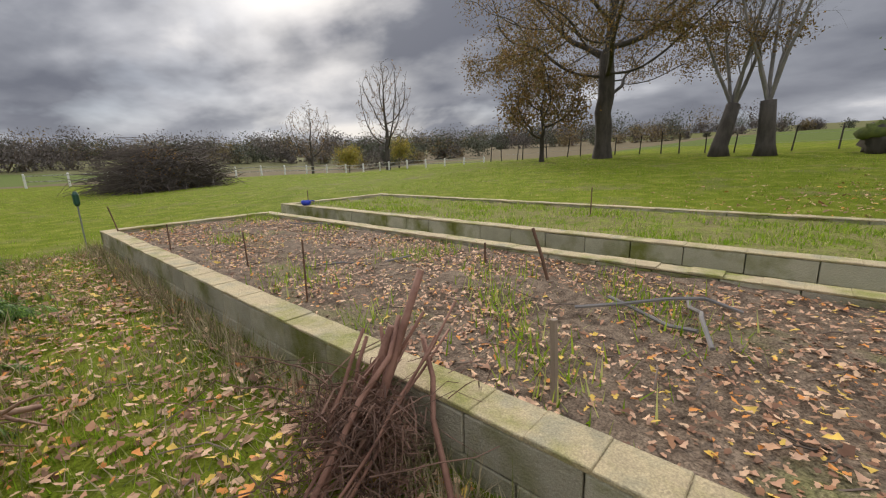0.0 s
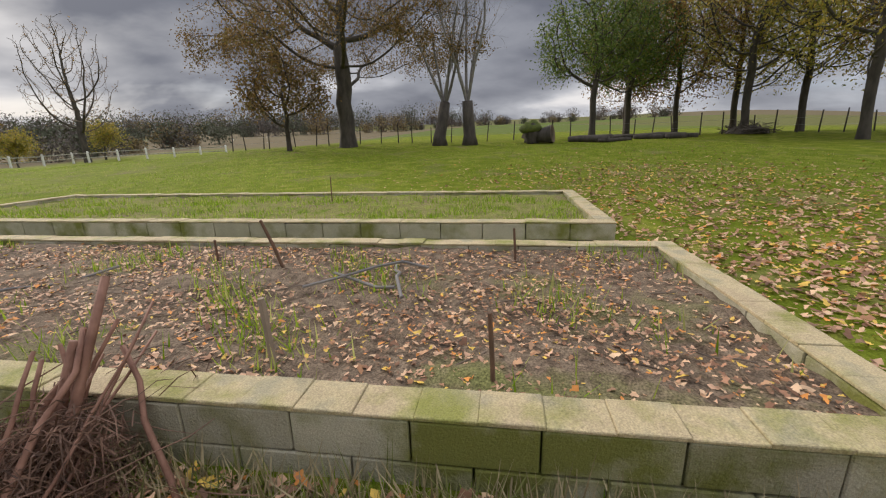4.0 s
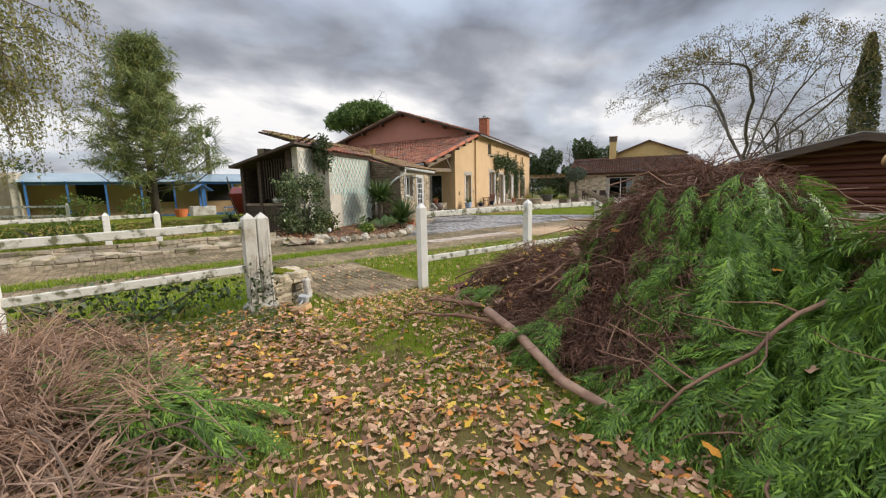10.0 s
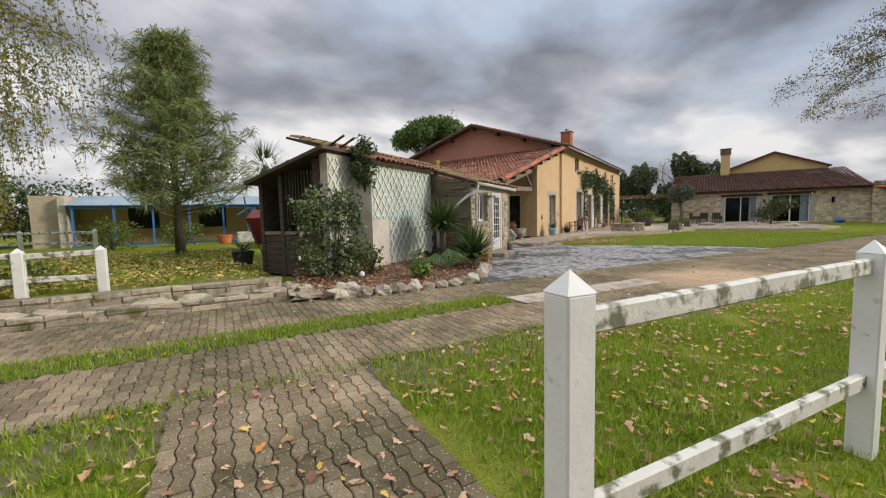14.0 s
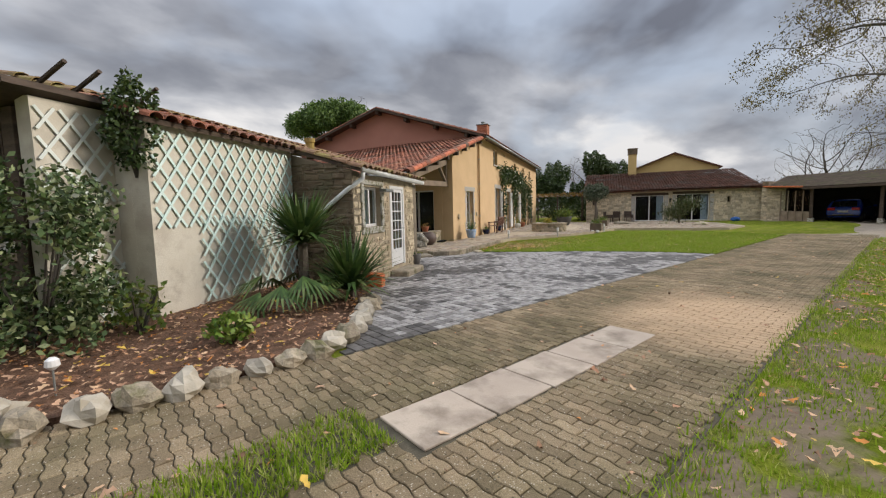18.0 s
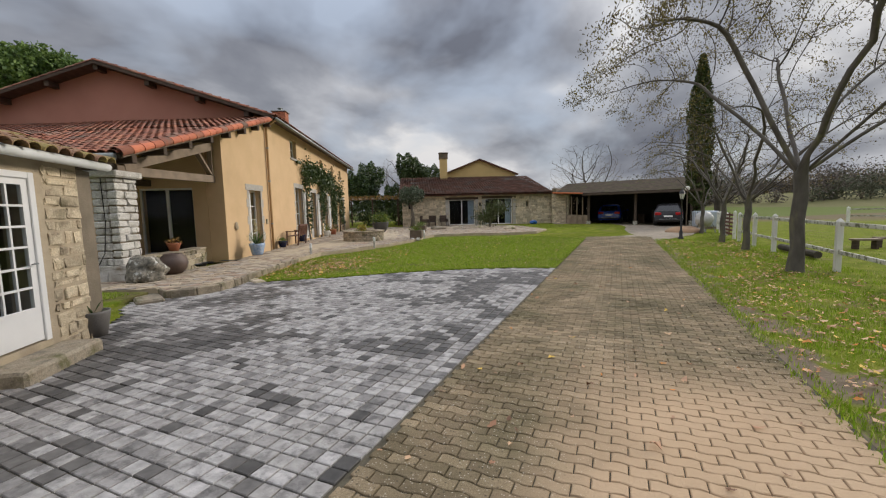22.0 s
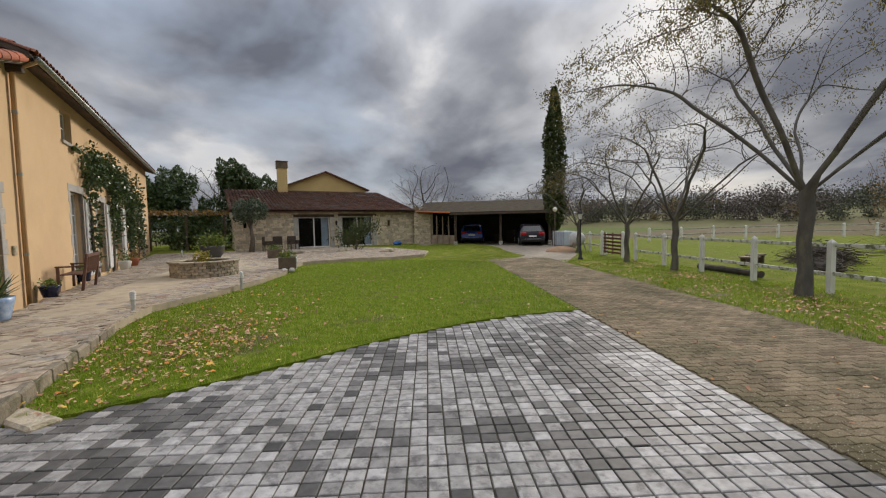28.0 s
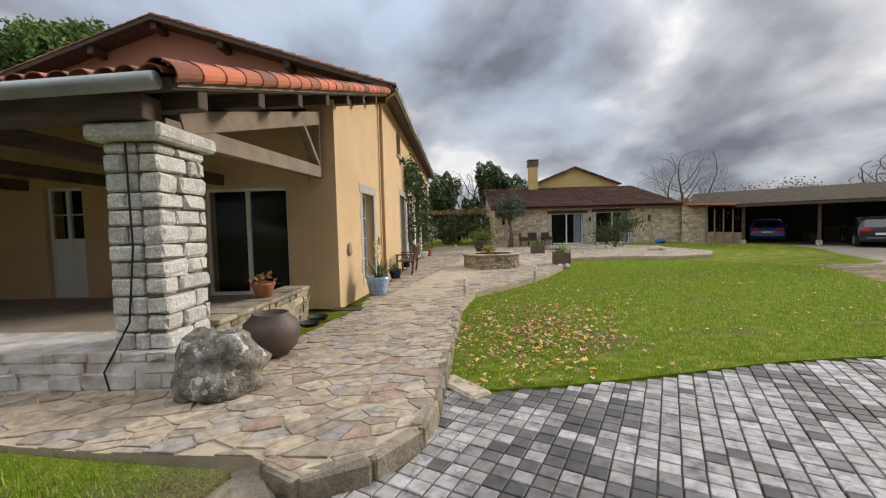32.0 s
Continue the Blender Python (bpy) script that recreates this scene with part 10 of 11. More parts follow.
pot("white_pot", -28.9, 30.3, TZ, [(0.11, 0), (0.15, 0.22), (0.16, 0.25), (0.14, 0.25), (0.12, 0.2)], WHITE, "small white pot against the house", LEAF_GRN, 60, 0.15, 0.25)
pot("clay_jar", -22.38, 16.54, TZ, [(0.16, 0.0), (0.28, 0.12), (0.325, 0.26), (0.29, 0.40), (0.20, 0.48), (0.205, 0.50), (0.18, 0.50), (0.18, 0.44)], IRONB, "round brown earthenware jar before the porch wall")
pot("slate_bowl", -27.2, 33.6, 0.2, [(0.3, 0.0), (0.48, 0.3), (0.55, 0.62), (0.56, 0.68), (0.5, 0.68), (0.46, 0.6)], SLATE, "big slate-grey planter with a low bush", LEAF_GRN, 900, 0.55, 0.4, 0.12)
for x, y, s in ((-21.85, 28.5, 0.3), (-24.3, 33.9, 0.34)):
    e = thing("square_planter", x, y, TZ, 20, "square rusty planter with a green bush", "planter")
    Geo().box(-s, -s, 0, s, s, 0.42, bevel=0.015).ob("box", mat("rusty_brown", (0.10, 0.075, 0.05), (0.14, 0.10, 0.07), scale=5, rough=0.8), e)
    q = rng.normal(size=(400, 3)) * (s * 0.5, s * 0.5, 0.09) + (0, 0, 0.5)
    q[:, 2] = np.maximum(q[:, 2], 0.425)
    quads("leaves", leaf_quads(q, 0.07, rng), LEAF_GRN, e)
e = pot("terracotta_pot", 0, 0, 0, [(0.11, 0), (0.16, 0.17), (0.175, 0.19), (0.175, 0.22), (0.15, 0.22), (0.14, 0.16)], TERRA, "terracotta pot on the porch wall", LEAF_AUT, 80, 0.15, 0.1)
e.matrix_world = house.matrix_world @ pose(-0.95, 0.9, 0.622)
# shallow black dishes by the porch
for x, y in ((-23.1, 17.75), (-23.3, 18.1)):
    Geo().lathe([(0.12, 0.0), (0.17, 0.06), (0.165, 0.06), (0.115, 0.012)], 16).ob("dish", BLACK, None, "shallow black dish on the flagstones", category="dish", group="dishes").matrix_world = pose(x, y, TZ)
Geo().box(-0.28, -0.14, 0.0, 0.28, 0.14, 0.012).ob("drain_grate", BLACK, None, "dark drain grate set in the flagstones", category="grate").matrix_world = pose(-23.45, 18.95, TZ - 0.004, 0, 0, 25)


def bench(x, y, rz):
    e = thing("garden_bench", x, y, TZ, rz, "brown slatted wooden garden bench against the house", "bench")
    BW_ = mat("bench_wood", (0.10, 0.045, 0.03), (0.14, 0.065, 0.04), scale=4, rough=0.6, bump=0.15)
    for sx in (-0.62, 0.62):
        Geo().box(sx - 0.03, 0.2, 0, sx + 0.03, 0.26, 0.60, bevel=0.006).ob("leg", BW_, e)
        Geo().add([(sx - 0.03, -0.25, 0), (sx + 0.03, -0.25, 0), (sx + 0.03, -0.19, 0), (sx - 0.03, -0.19, 0), (sx - 0.03, -0.36, 0.92), (sx + 0.03, -0.36, 0.92), (sx + 0.03, -0.31, 0.92), (sx - 0.03, -0.31, 0.92)], [(3, 2, 1, 0), (4, 5, 6, 7), (0, 1, 5, 4), (1, 2, 6, 5), (2, 3, 7, 6), (3, 0, 4, 7)]).ob("leg", BW_, e)
        Geo().box(sx - 0.035, -0.3, 0.6, sx + 0.035, 0.28, 0.64, bevel=0.008).ob("armrest", BW_, e)
    for k in range(6):
        Geo().box(-0.6, -0.2 + 0.075 * k, 0.40, 0.6, -0.14 + 0.075 * k, 0.425, bevel=0.004).ob("seat_slat", BW_, e)
    Geo().box(-0.6, -0.36, 0.84, 0.6, -0.32, 0.92, bevel=0.006).ob("top_rail", BW_, e)
    for k in range(11):
        o = Geo().box(-0.02, -0.01, 0, 0.02, 0.01, 0.42).ob("back_slat", BW_, e)
        o.matrix_basis = pose(-0.5 + 0.1 * k, -0.27, 0.43, 11, 0, 0)


bench(-25.85, 24.35, 297.4 - 180 + 90 - 180 + 90)
for x, y in ((-22.15, 21.1), (-21.55, 24.15), (-21.75, 29.2), (-25.3, 36.3), (-30.4, 36.5)):
    e = thing("bollard_light", x, y, 0.12, 0, "low pale bollard light at the lawn's edge", "lamp", "bollard lights")
    Geo().lathe([(0.038, -0.03), (0.038, 0.26)], 10).ob("post", LIMEW, e)
    for k in range(4):
        Geo().lathe([(0.05, 0.265 + 0.035 * k), (0.055, 0.275 + 0.035 * k), (0.05, 0.29 + 0.035 * k)], 12).ob("louvre", GLOSSW, e)
    Geo().lathe([(0.03, 0.26), (0.03, 0.41), (0.05, 0.415), (0.0, 0.43)], 10).ob("cap", GLOSSW, e)
# stones
e = Geo().blob(0, 0, 0.22, 0.39, 0.36, 0.36, 0.21, 3, 22, 34, flat=0.2).ob("boulder", mat("lichened_boulder", (0.085, 0.08, 0.065), (0.30, 0.27, 0.22), (0.19, 0.175, 0.14), scale=11, rough=0.95, bump=1.0, bscale=34, dirt=(0.50, 0.50, 0.46), dscale=7, dlow=0.58, dhigh=0.63, fine=0.35), None, "big lichen-spotted boulder at the pillar's foot", smooth=True, category="boulder")
e.matrix_world = pose(-21.98, 15.7, 0.13, 0, 0, 20)
for x, y, s in ((-24.2, 36.5, 0.5), (-19.0, 36.6, 0.45), (-21.7, 38.0, 0.4), (-23.2, 37.7, 0.35)):
    Geo().blob(0, 0, 0.12 * s / 0.4, s, s * 0.7, s * 0.42, 0.25, int(s * 77), 8, 12, flat=0.3).ob("boulder", STONE, None, "rounded tan boulder on the terrace", smooth=True, category="boulder", group="terrace boulders").matrix_world = pose(x, y, 0.12, 0, 0, 40)
for x, y in ((-21.55, 28.1), (-21.75, 27.9)):
    Geo().blob(0, 0, 0.07, 0.1, 0.1, 0.09, 0.1, 3, 8, 12).ob("round_stone", GRANITE, None, "round grey stone at the lawn's edge", category="stone").matrix_world = pose(x, y, 0.08)
Geo().box(-0.45, -0.22, -0.1, 0.45, 0.22, 0.085, bevel=0.03).ob("step_stone", STONE, None, "worn stone step beside the flagstones", category="step").matrix_world = pose(-20.55, 14.85, 0.0, 0, 0, 155)
Geo().box(-0.3, -0.12, -0.05, 0.3, 0.12, 0.05, bevel=0.03).ob("kerb_stone", STONE, None, "flat stone at the lawn's tip", category="stone").matrix_world = pose(-20.15, 17.0, 0.01, 0, 0, -25)
KERB = mat("worn_kerb_stone", (0.30, 0.25, 0.18), (0.22, 0.185, 0.135), scale=6, rough=0.92, bump=0.8, bscale=26, rand=0.25, fine=0.25, dirt=(0.12, 0.11, 0.06), dscale=4)
rng = np.random.default_rng(31)
line = [(-20.62, 15.08), (-20.25, 15.06), (-20.0, 15.43), (-19.93, 15.9), (-20.05, 16.32), (-20.28, 16.86), (-20.43, 17.22), (-20.88, 18.2), (-21.68, 20.0)]
for (xa, ya), (xb, yb) in zip(line, line[1:]):
    n = max(1, round(math.hypot(xb - xa, yb - ya) / 0.36))
    for k in range(n):
        f0, f1 = (k + 0.02) / n, (k + 0.98) / n
        ln = math.hypot(xb - xa, yb - ya) / n * 0.96
        g = Geo().box(-ln / 2, -0.02, -0.05, ln / 2, 0.10, 0.182 + rng.normal() * 0.006, bevel=0.02)
        g.v[-1] = g.v[-1] + rng.normal(size=g.v[-1].shape) * 0.007
        o = g.ob("kerb_stone", KERB, bpy.data.objects["terrace"])
        o.matrix_basis = pose(xa + (xb - xa) * (f0 + f1) / 2, ya + (yb - ya) * (f0 + f1) / 2, 0, 0, 0, math.degrees(math.atan2(yb - ya, xb - xa)))
# standard olive and the weeping conifer
clump_tree("olive_tree", -27.6, 38.9, 0.16, [(0, 0, 2.65, 0.9, 0.9, 0.8), (0.3, 0.2, 2.8, 0.6, 0.6, 0.6), (-0.4, -0.2, 2.6, 0.6, 0.6, 0.6)], 4500, 0.13, choice_mat("olive_leaf", [(0.07, 0.10, 0.055), (0.10, 0.13, 0.08), (0.05, 0.075, 0.04), (0.14, 0.16, 0.11)], rough=0.5), "clipped round standard olive tree", 61, 1.9)
e = thing("weeping_conifer", -21.2, 39.2, 0.16, 0, "low weeping dark conifer before the barn", "shrub")
rg = np.random.default_rng(62)
Geo().tube([(0, 0, -0.1), (0.1, 0, 0.9), (0.35, -0.1, 1.3)], [0.08, 0.06, 0.03], 7).ob("trunk", BARK, e)
q = []
for cx, cy, cz, n in ((0.2, 0, 1.4, 500), (0.9, -0.1, 1.5, 450), (-0.6, 0, 0.9, 450), (0.0, -0.2, 0.8, 400)):
    a = rg.normal(size=(n, 3)) * (0.35, 0.3, 0.28) + (cx, cy, cz)
    q.append(a)
quads("sprays", leaf_quads(np.concatenate(q), 0.2, rg, hang=0.8, aspect=0.3), CYPR, e)
# dark garden chairs by the barn wall
for k, (x, y, rz) in enumerate(((-26.6, 40.6, 20), (-25.7, 41.0, 40), (-26.9, 39.8, 100))):
    e = thing("garden_chair", x, y, 0.235, rz, "dark woven garden chair by the barn wall", "chair", "garden chairs")
    Geo().box(-0.3, -0.3, 0.36, 0.3, 0.3, 0.42, bevel=0.02).ob("seat", WOODD, e)
    Geo().box(-0.3, 0.26, 0.42, 0.3, 0.32, 0.9, bevel=0.02).ob("backrest", WOODD, e)
    for sx in (-0.27, 0.27):
        Geo().box(sx - 0.03, -0.28, 0.42, sx + 0.03, 0.26, 0.62, bevel=0.01).ob("armrest", WOODD, e)
        for sy in (-0.27, 0.27):
            Geo().box(sx - 0.025, sy - 0.025, -0.02, sx + 0.025, sy + 0.025, 0.36).ob("leg", WOODD, e)
Geo().blob(0, 0, 0.15, 0.35, 0.2, 0.17, 0.2, 5).ob("blue_sack", mat("blue_sack_cloth", (0.02, 0.12, 0.38), (0.025, 0.10, 0.32), rough=0.6), None, "blue sack by the barn wall", category="sack").matrix_world = pose(-18.9, 44.2, 0.22)

# ---- west side: glazed pool house with blue posts ----
ph = thing("pool_house", -31.0, -1.6, 0.33, 88, "ochre pool house with a blue-posted glazed veranda", "pool house")
BLUEF = mat("blue_frame_paint", (0.05, 0.17, 0.42), (0.045, 0.15, 0.37), rough=0.45, bump=0.02)
# x runs along the front, y behind it
Geo().box(-0.3, 2.2, -0.1, 10.5, 2.5, 2.3).ob("wall", RENDER, ph)
for k in range(3):
    # Windows are near-black sheets with the room's darkness painted in
    Geo().box(1.6 + 3.1 * k, 2.17, 0.75, 2.9 + 3.1 * k, 2.21, 1.85).ob("window", DARK, ph)
for k in range(8):
    Geo().box(1.48 * k - 0.04, -0.04, -0.05, 1.48 * k + 0.04, 0.04, 1.75).ob("post", BLUEF, ph)
    Geo().box(1.48 * k - 0.03, 0.05, 1.85, 1.48 * k + 0.03, 2.2, 1.92).ob("rafter", BLUEF, ph).rotation_euler = (radians(9), 0, 0)
Geo().box(-0.1, -0.06, 1.75, 10.5, 0.06, 1.88).box(-0.1, -0.06, -0.05, 10.5, 0.06, 0.06).ob("beam", BLUEF, ph)
roof_slab("glass_roof", mat("glazed_roof", (0.25, 0.36, 0.42), (0.30, 0.40, 0.46), scale=1, rough=0.15, bump=0), [(-0.3, -0.2, 1.9), (10.7, -0.2, 1.9), (10.7, 2.6, 2.45), (-0.3, 2.6, 2.45)], 0.03, ph)
Geo().box(-1.6, 0.6, -0.1, -0.31, 2.5, 2.35).ob("wall", MORTAR, ph)
Geo().box(-0.55, 0.2, -0.1, -0.25, 0.55, 2.3, bevel=0.02).ob("pillar", PALES, ph)
e = thing("orange_pot", -28.6, 4.3, 0.33, 0, "orange clay pot before the veranda", "plant pot")
Geo().lathe([(0.25, 0), (0.32, 0.35), (0.34, 0.4), (0.3, 0.4)], 16).ob("pot", ORANGE, e)
e = thing("toy_well", -29.3, 5.4, 0.33, 0, "pale toy well with a blue roof", "ornament")
Geo().box(-0.55, -0.55, 0, 0.55, 0.55, 0.5, bevel=0.02).ob("basin", LIMEW, e)
for s in (-0.5, 0.5):
    Geo().box(s - 0.05, -0.05, 0.5, s + 0.05, 0.05, 1.5).ob("post", BLUEF, e)
roof_slab("roof", BLUEF, [(-0.7, -0.5, 1.35), (0.7, -0.5, 1.35), (0.7, 0, 1.7), (-0.7, 0, 1.7)], 0.04, e)
roof_slab("roof", BLUEF, [(-0.7, 0.001, 1.7), (0.7, 0.001, 1.7), (0.7, 0.5, 1.35), (-0.7, 0.5, 1.35)], 0.04, e)
for k, (x, y) in enumerate(((-28.8, 6.7), (-29.6, 7.6))):
    e = thing("deck_chair", x, y, 0.33, 30 * k, "blue folding chair on the veranda", "chair", "blue chairs")
    Geo().box(-0.3, -0.3, 0.38, 0.3, 0.3, 0.42).ob("seat", BLUEF, e)
    Geo().box(-0.3, 0.28, 0.42, 0.3, 0.32, 0.95).ob("backrest", BLUEF, e)
    for sx in (-0.27, 0.27):
        for sy in (-0.27, 0.27):
            Geo().tube([(sx, sy, -0.02), (sx, sy, 0.38)], 0.015, 5).ob("leg", GLOSSW, e)
shrub("veranda_shrub", -27.8, 0.3, 0.33, 0.8, 0.9, 0.6, 1100, 0.12, LEAF_GRN, 71, "loose green shrub before the veranda")
shrub("veranda_shrub", -28.2, 2.6, 0.33, 0.7, 0.8, 0.55, 900, 0.12, LEAF_GRN, 72, "loose green shrub before the veranda")
for k in range(9):
    shrub("hedge", -33.0 + 1.2 * (k % 2), -5.5 - 2.2 * k, 0.3, 1.5, 1.5, 1.5, 900, 0.22, LEAF_IVY if k % 2 else LEAF_YEL, 80 + k, "tall mixed hedge closing the garden", "hedge")
shrub("bank_shrub", -16.3, 0.6, 0.33, 0.6, 1.2, 0.28, 1100, 0.09, LEAF_GRN, 73, "low green planting behind the white fence", "shrub")
shrub("bank_shrub", -16.2, -2.4, 0.33, 0.6, 1.6, 0.3, 1200, 0.09, LEAF_AUT, 74, "low reddish planting behind the white fence", "shrub")
rg = np.random.default_rng(77)
e = thing("post_ivy", -8.5, 2.88, 0, 0, "thin ivy stems creeping up the gatepost", "ivy")
for k in range(4):
    pts = crooked(rg, (0.075, -0.13 + 0.08 * k, 0.05), (0.074, -0.10 + 0.07 * k, 0.55 + 0.14 * k), 0.10, 7)
    pts = [(max(q[0], 0.073), q[1], q[2]) for q in pts]
    Geo().tube(pts, [0.005, 0.005, 0.004, 0.004, 0.003, 0.003, 0.002], 4).ob("stem", TWIG, e)
p = rg.normal(size=(150, 3)) * (0.03, 0.11, 0.14) + (0.09, -0.02, 0.32)
p[:, 0] = np.maximum(p[:, 0], 0.08)
quads("leaves", leaf_quads(p, 0.05, rg), LEAF_IVY, e)
shrub("fence_ivy", -8.7, 1.6, 0.0, 0.35, 1.1, 0.26, 1100, 0.07, LEAF_IVY, 75, "ivy at the foot of the white fence", "ivy")
# fan palm by the lean-to, behind
e = thing("palm_tree", -36.0, 7.0, 0.3, 0, "fan palm above the lean-to roof", "palm")
Geo().tube([(0, 0, -0.1), (0, 0, 4.6)], [0.2, 0.16], 8).ob("trunk", BARK, e)
q, rg = [], np.random.default_rng(76)
for k in range(34):
    a, el = rg.uniform(0, 6.28), rg.uniform(-0.6, 1.2)
    d = np.array((math.cos(a) * math.cos(el), math.sin(a) * math.cos(el), math.sin(el)))
    c = np.array((0, 0, 4.7)) + d * 0.55
    for j in range(9):
        f = d + rg.normal(size=3) * 0.35
        s = np.cross(f, (0, 0, 1.0))
        s = s / (np.linalg.norm(s) + 1e-6) * 0.03
        q.append([c - s, c + s, c + f * 0.75 + s * 0.2, c + f * 0.75 - s * 0.2])
quads("fronds", np.array(q), YUCCA, e)

# ---- grass, fallen leaves ----
def blades(name, xy, z, lmin, lmax, mt, rng, label, width=0.005, lean=0.5, clump=0.0):
    """Thin bent blades standing at the points."""
    n = len(xy)
    a = rng.uniform(0, 6.28, n)
    ln = rng.uniform(lmin, lmax, n)
    d = np.stack([np.cos(a), np.sin(a)], -1)
    s = np.stack([-np.sin(a), np.cos(a)], -1) * width * rng.uniform(0.7, 1.4, (n, 1))
    k = lean * rng.uniform(0.2, 1.2, n)
    base = np.concatenate([xy, z[:, None]], 1)
    tip = np.concatenate([xy + d * (ln * k)[:, None], (z + ln * np.sqrt(np.maximum(0.1, 1 - np.minimum(k, 0.9) ** 2)))[:, None]], 1)
    s3 = np.concatenate([s, np.zeros((n, 1))], 1)
    return quads(name, np.stack([base - s3, base + s3, tip], 1), mt, None, "stuff", label, "grass")


def leaves(name, xy, z, size, mt, rng, label, curl=0.35):
    """Fallen leaves: lobed outlines folded along the rib and curled, tipped every way."""
    n = len(xy)
    a = rng.uniform(0, 6.28, n)
    s = size * rng.choice((0.5, 0.7, 0.85, 1.0, 1.3), n) * rng.uniform(0.85, 1.15, n)
    thin = rng.uniform(0.6, 1.05, n)
    tilt = rng.normal(size=(n, 2)) * 0.22
    half = [(0.0, -0.55), (0.26, -0.28), (0.20, -0.06), (0.40, 0.18), (0.0, 0.55)]
    out = half + [(-u * 0.95, v * 0.97) for u, v in half[-2:0:-1]]
    fold, roll = rng.normal(size=n) * curl * 0.8, rng.normal(size=n) * curl * 0.6
    vs = []
    for u, v in out:
        x, y = u * s * thin * rng.uniform(0.85, 1.15, n), v * s
        zz = np.abs(u) * fold * s * 1.6 + v * v * roll * s * 1.4 + tilt[:, 0] * x + tilt[:, 1] * y
        vs.append(np.stack([x * np.cos(a) - y * np.sin(a), x * np.sin(a) + y * np.cos(a), zz], -1))
    v = np.stack(vs, 1)
    v[:, :, 2] -= v[:, :, 2].min(1, keepdims=True) * 0.85
    v[:, :, :2] += xy[:, None]
    v[:, :, 2] += np.asarray(z)[:, None] + 0.004
    return quads(name, v, mt, None, "stuff", label, "leaves")


def uniform_in(rng, n, x0, x1, y0, y1):
    return np.stack([rng.uniform(x0, x1, n), rng.uniform(y0, y1, n)], -1)


def clumped(rng, n, x0, x1, y0, y1, power=1.0, scale=1.6, seed=0.0):
    """Points gathered in loose patches."""
    xy = uniform_in(rng, n * 3, x0, x1, y0, y1)
    f = np.sin(xy[:, 0] * scale + 1.3 * np.sin(xy[:, 1] * scale * 0.8 + seed)) * np.sin(xy[:, 1] * scale * 1.1 + 1.7 * np.sin(xy[:, 0] * scale * 0.6 + seed * 2)) * 0.5 + 0.5
    keep = rng.uniform(size=len(xy)) < f ** power
    return xy[keep][:n]


rng = np.random.default_rng(100)
HARD = [[(DRIVE_R + 0.02, -14), (DRIVE_R + 0.02, 46), (DRIVE_L, 46), (DRIVE_L, 8.5), (-14.3, 5.2), (-14.5, 3.6), (-14.9, 1.6), (-16.5, -14)], PAVED, TERRACE, [(-8.2, 3.7), (-8.2, 5.1), (-10.9, 5.2), (-10.9, 3.66)]]
BEDS = [[(1.0, -1.75), (3.9, -1.75), (3.9, 9.0), (1.0, 9.0)], [(4.4, -1.35), (7.5, -1.35), (7.5, 9.5), (4.4, 9.5)]]


def off(xy, polys):
    k = np.ones(len(xy), bool)
    for p in polys:
        k &= ~in_poly(xy[:, 0], xy[:, 1], p)
    return xy[k]


# turf blades near the walk
xy = off(clumped(rng, 90000, -10.8, 1.0, -2.5, 9.5, 0.8), HARD + BEDS)
xy = xy[mound(xy[:, 0], xy[:, 1]) < 0.2]
blades("grass", xy, height(xy[:, 0], xy[:, 1]), 0.03, 0.11, BLADE, rng, "short green grass among leaf litter", 0.004)
xy = off(clumped(rng, 70000, -10.82, -7.4, 6.5, 31, 1.1, 2.3), HARD)
blades("grass", xy, height(xy[:, 0], xy[:, 1]), 0.025, 0.075, BLADE, rng, "mown grass verge beside the drive", 0.005)
xy = clumped(rng, 90000, -22.2, -13.9, 16.8, 33, 0.35, 3.1)
xy = xy[in_poly(xy[:, 0], xy[:, 1], LAWN)]
blades("grass", xy, np.full(len(xy), 0.03), 0.02, 0.07, BLADE, rng, "mown green lawn", 0.006)
xy = off(clumped(rng, 50000, -7.4, 24, 8.8, 40, 0.3, 0.5), HARD + BEDS)
blades("grass", xy, height(xy[:, 0], xy[:, 1]), 0.02, 0.06, BLADE, rng, "rough green pasture grass", 0.006)
xy = off(clumped(rng, 26000, 7.4, 22, -10, 12, 0.4, 0.5), BEDS)
blades("grass", xy, height(xy[:, 0], xy[:, 1]), 0.02, 0.06, BLADE, rng, "rough green pasture grass", 0.006)
xy = clumped(rng, 8000, 4.6, 7.3, -1.1, 9.3, 1.5, 2.2)
blades("grass", xy, np.full(len(xy), 0.34), 0.03, 0.12, BLADE, rng, "grass and weeds grown over the far raised bed", 0.008, 0.7)
xy = clumped(rng, 5200, 1.25, 3.65, -1.5, 8.7, 5.0, 2.4)
blades("grass", xy, np.full(len(xy), 0.25), 0.05, 0.2, BLADE, rng, "weed tufts in the near raised bed", 0.006, 0.7)
xy = np.concatenate([np.stack([0.93 + np.abs(rng.normal(size=3800)) * -0.10, rng.uniform(-2, 9.2, 3800)], -1), np.stack([-0.45 + rng.normal(size=3000) * 0.12, rng.uniform(-2, 9.8, 3000)], -1)])
blades("grass", xy, np.zeros(len(xy)), 0.06, 0.3, DRYBL, rng, "dry yellow grass along wall and fence", 0.005, 0.8)
xy = np.stack([rng.normal(size=600) * 0.09 - 0.56, rng.normal(size=600) * 0.3 + 2.15], -1)
blades("grass", xy, np.zeros(len(xy)), 0.2, 0.55, DRYBL, rng, "tall dry grass at the fence", 0.005, 0.5)
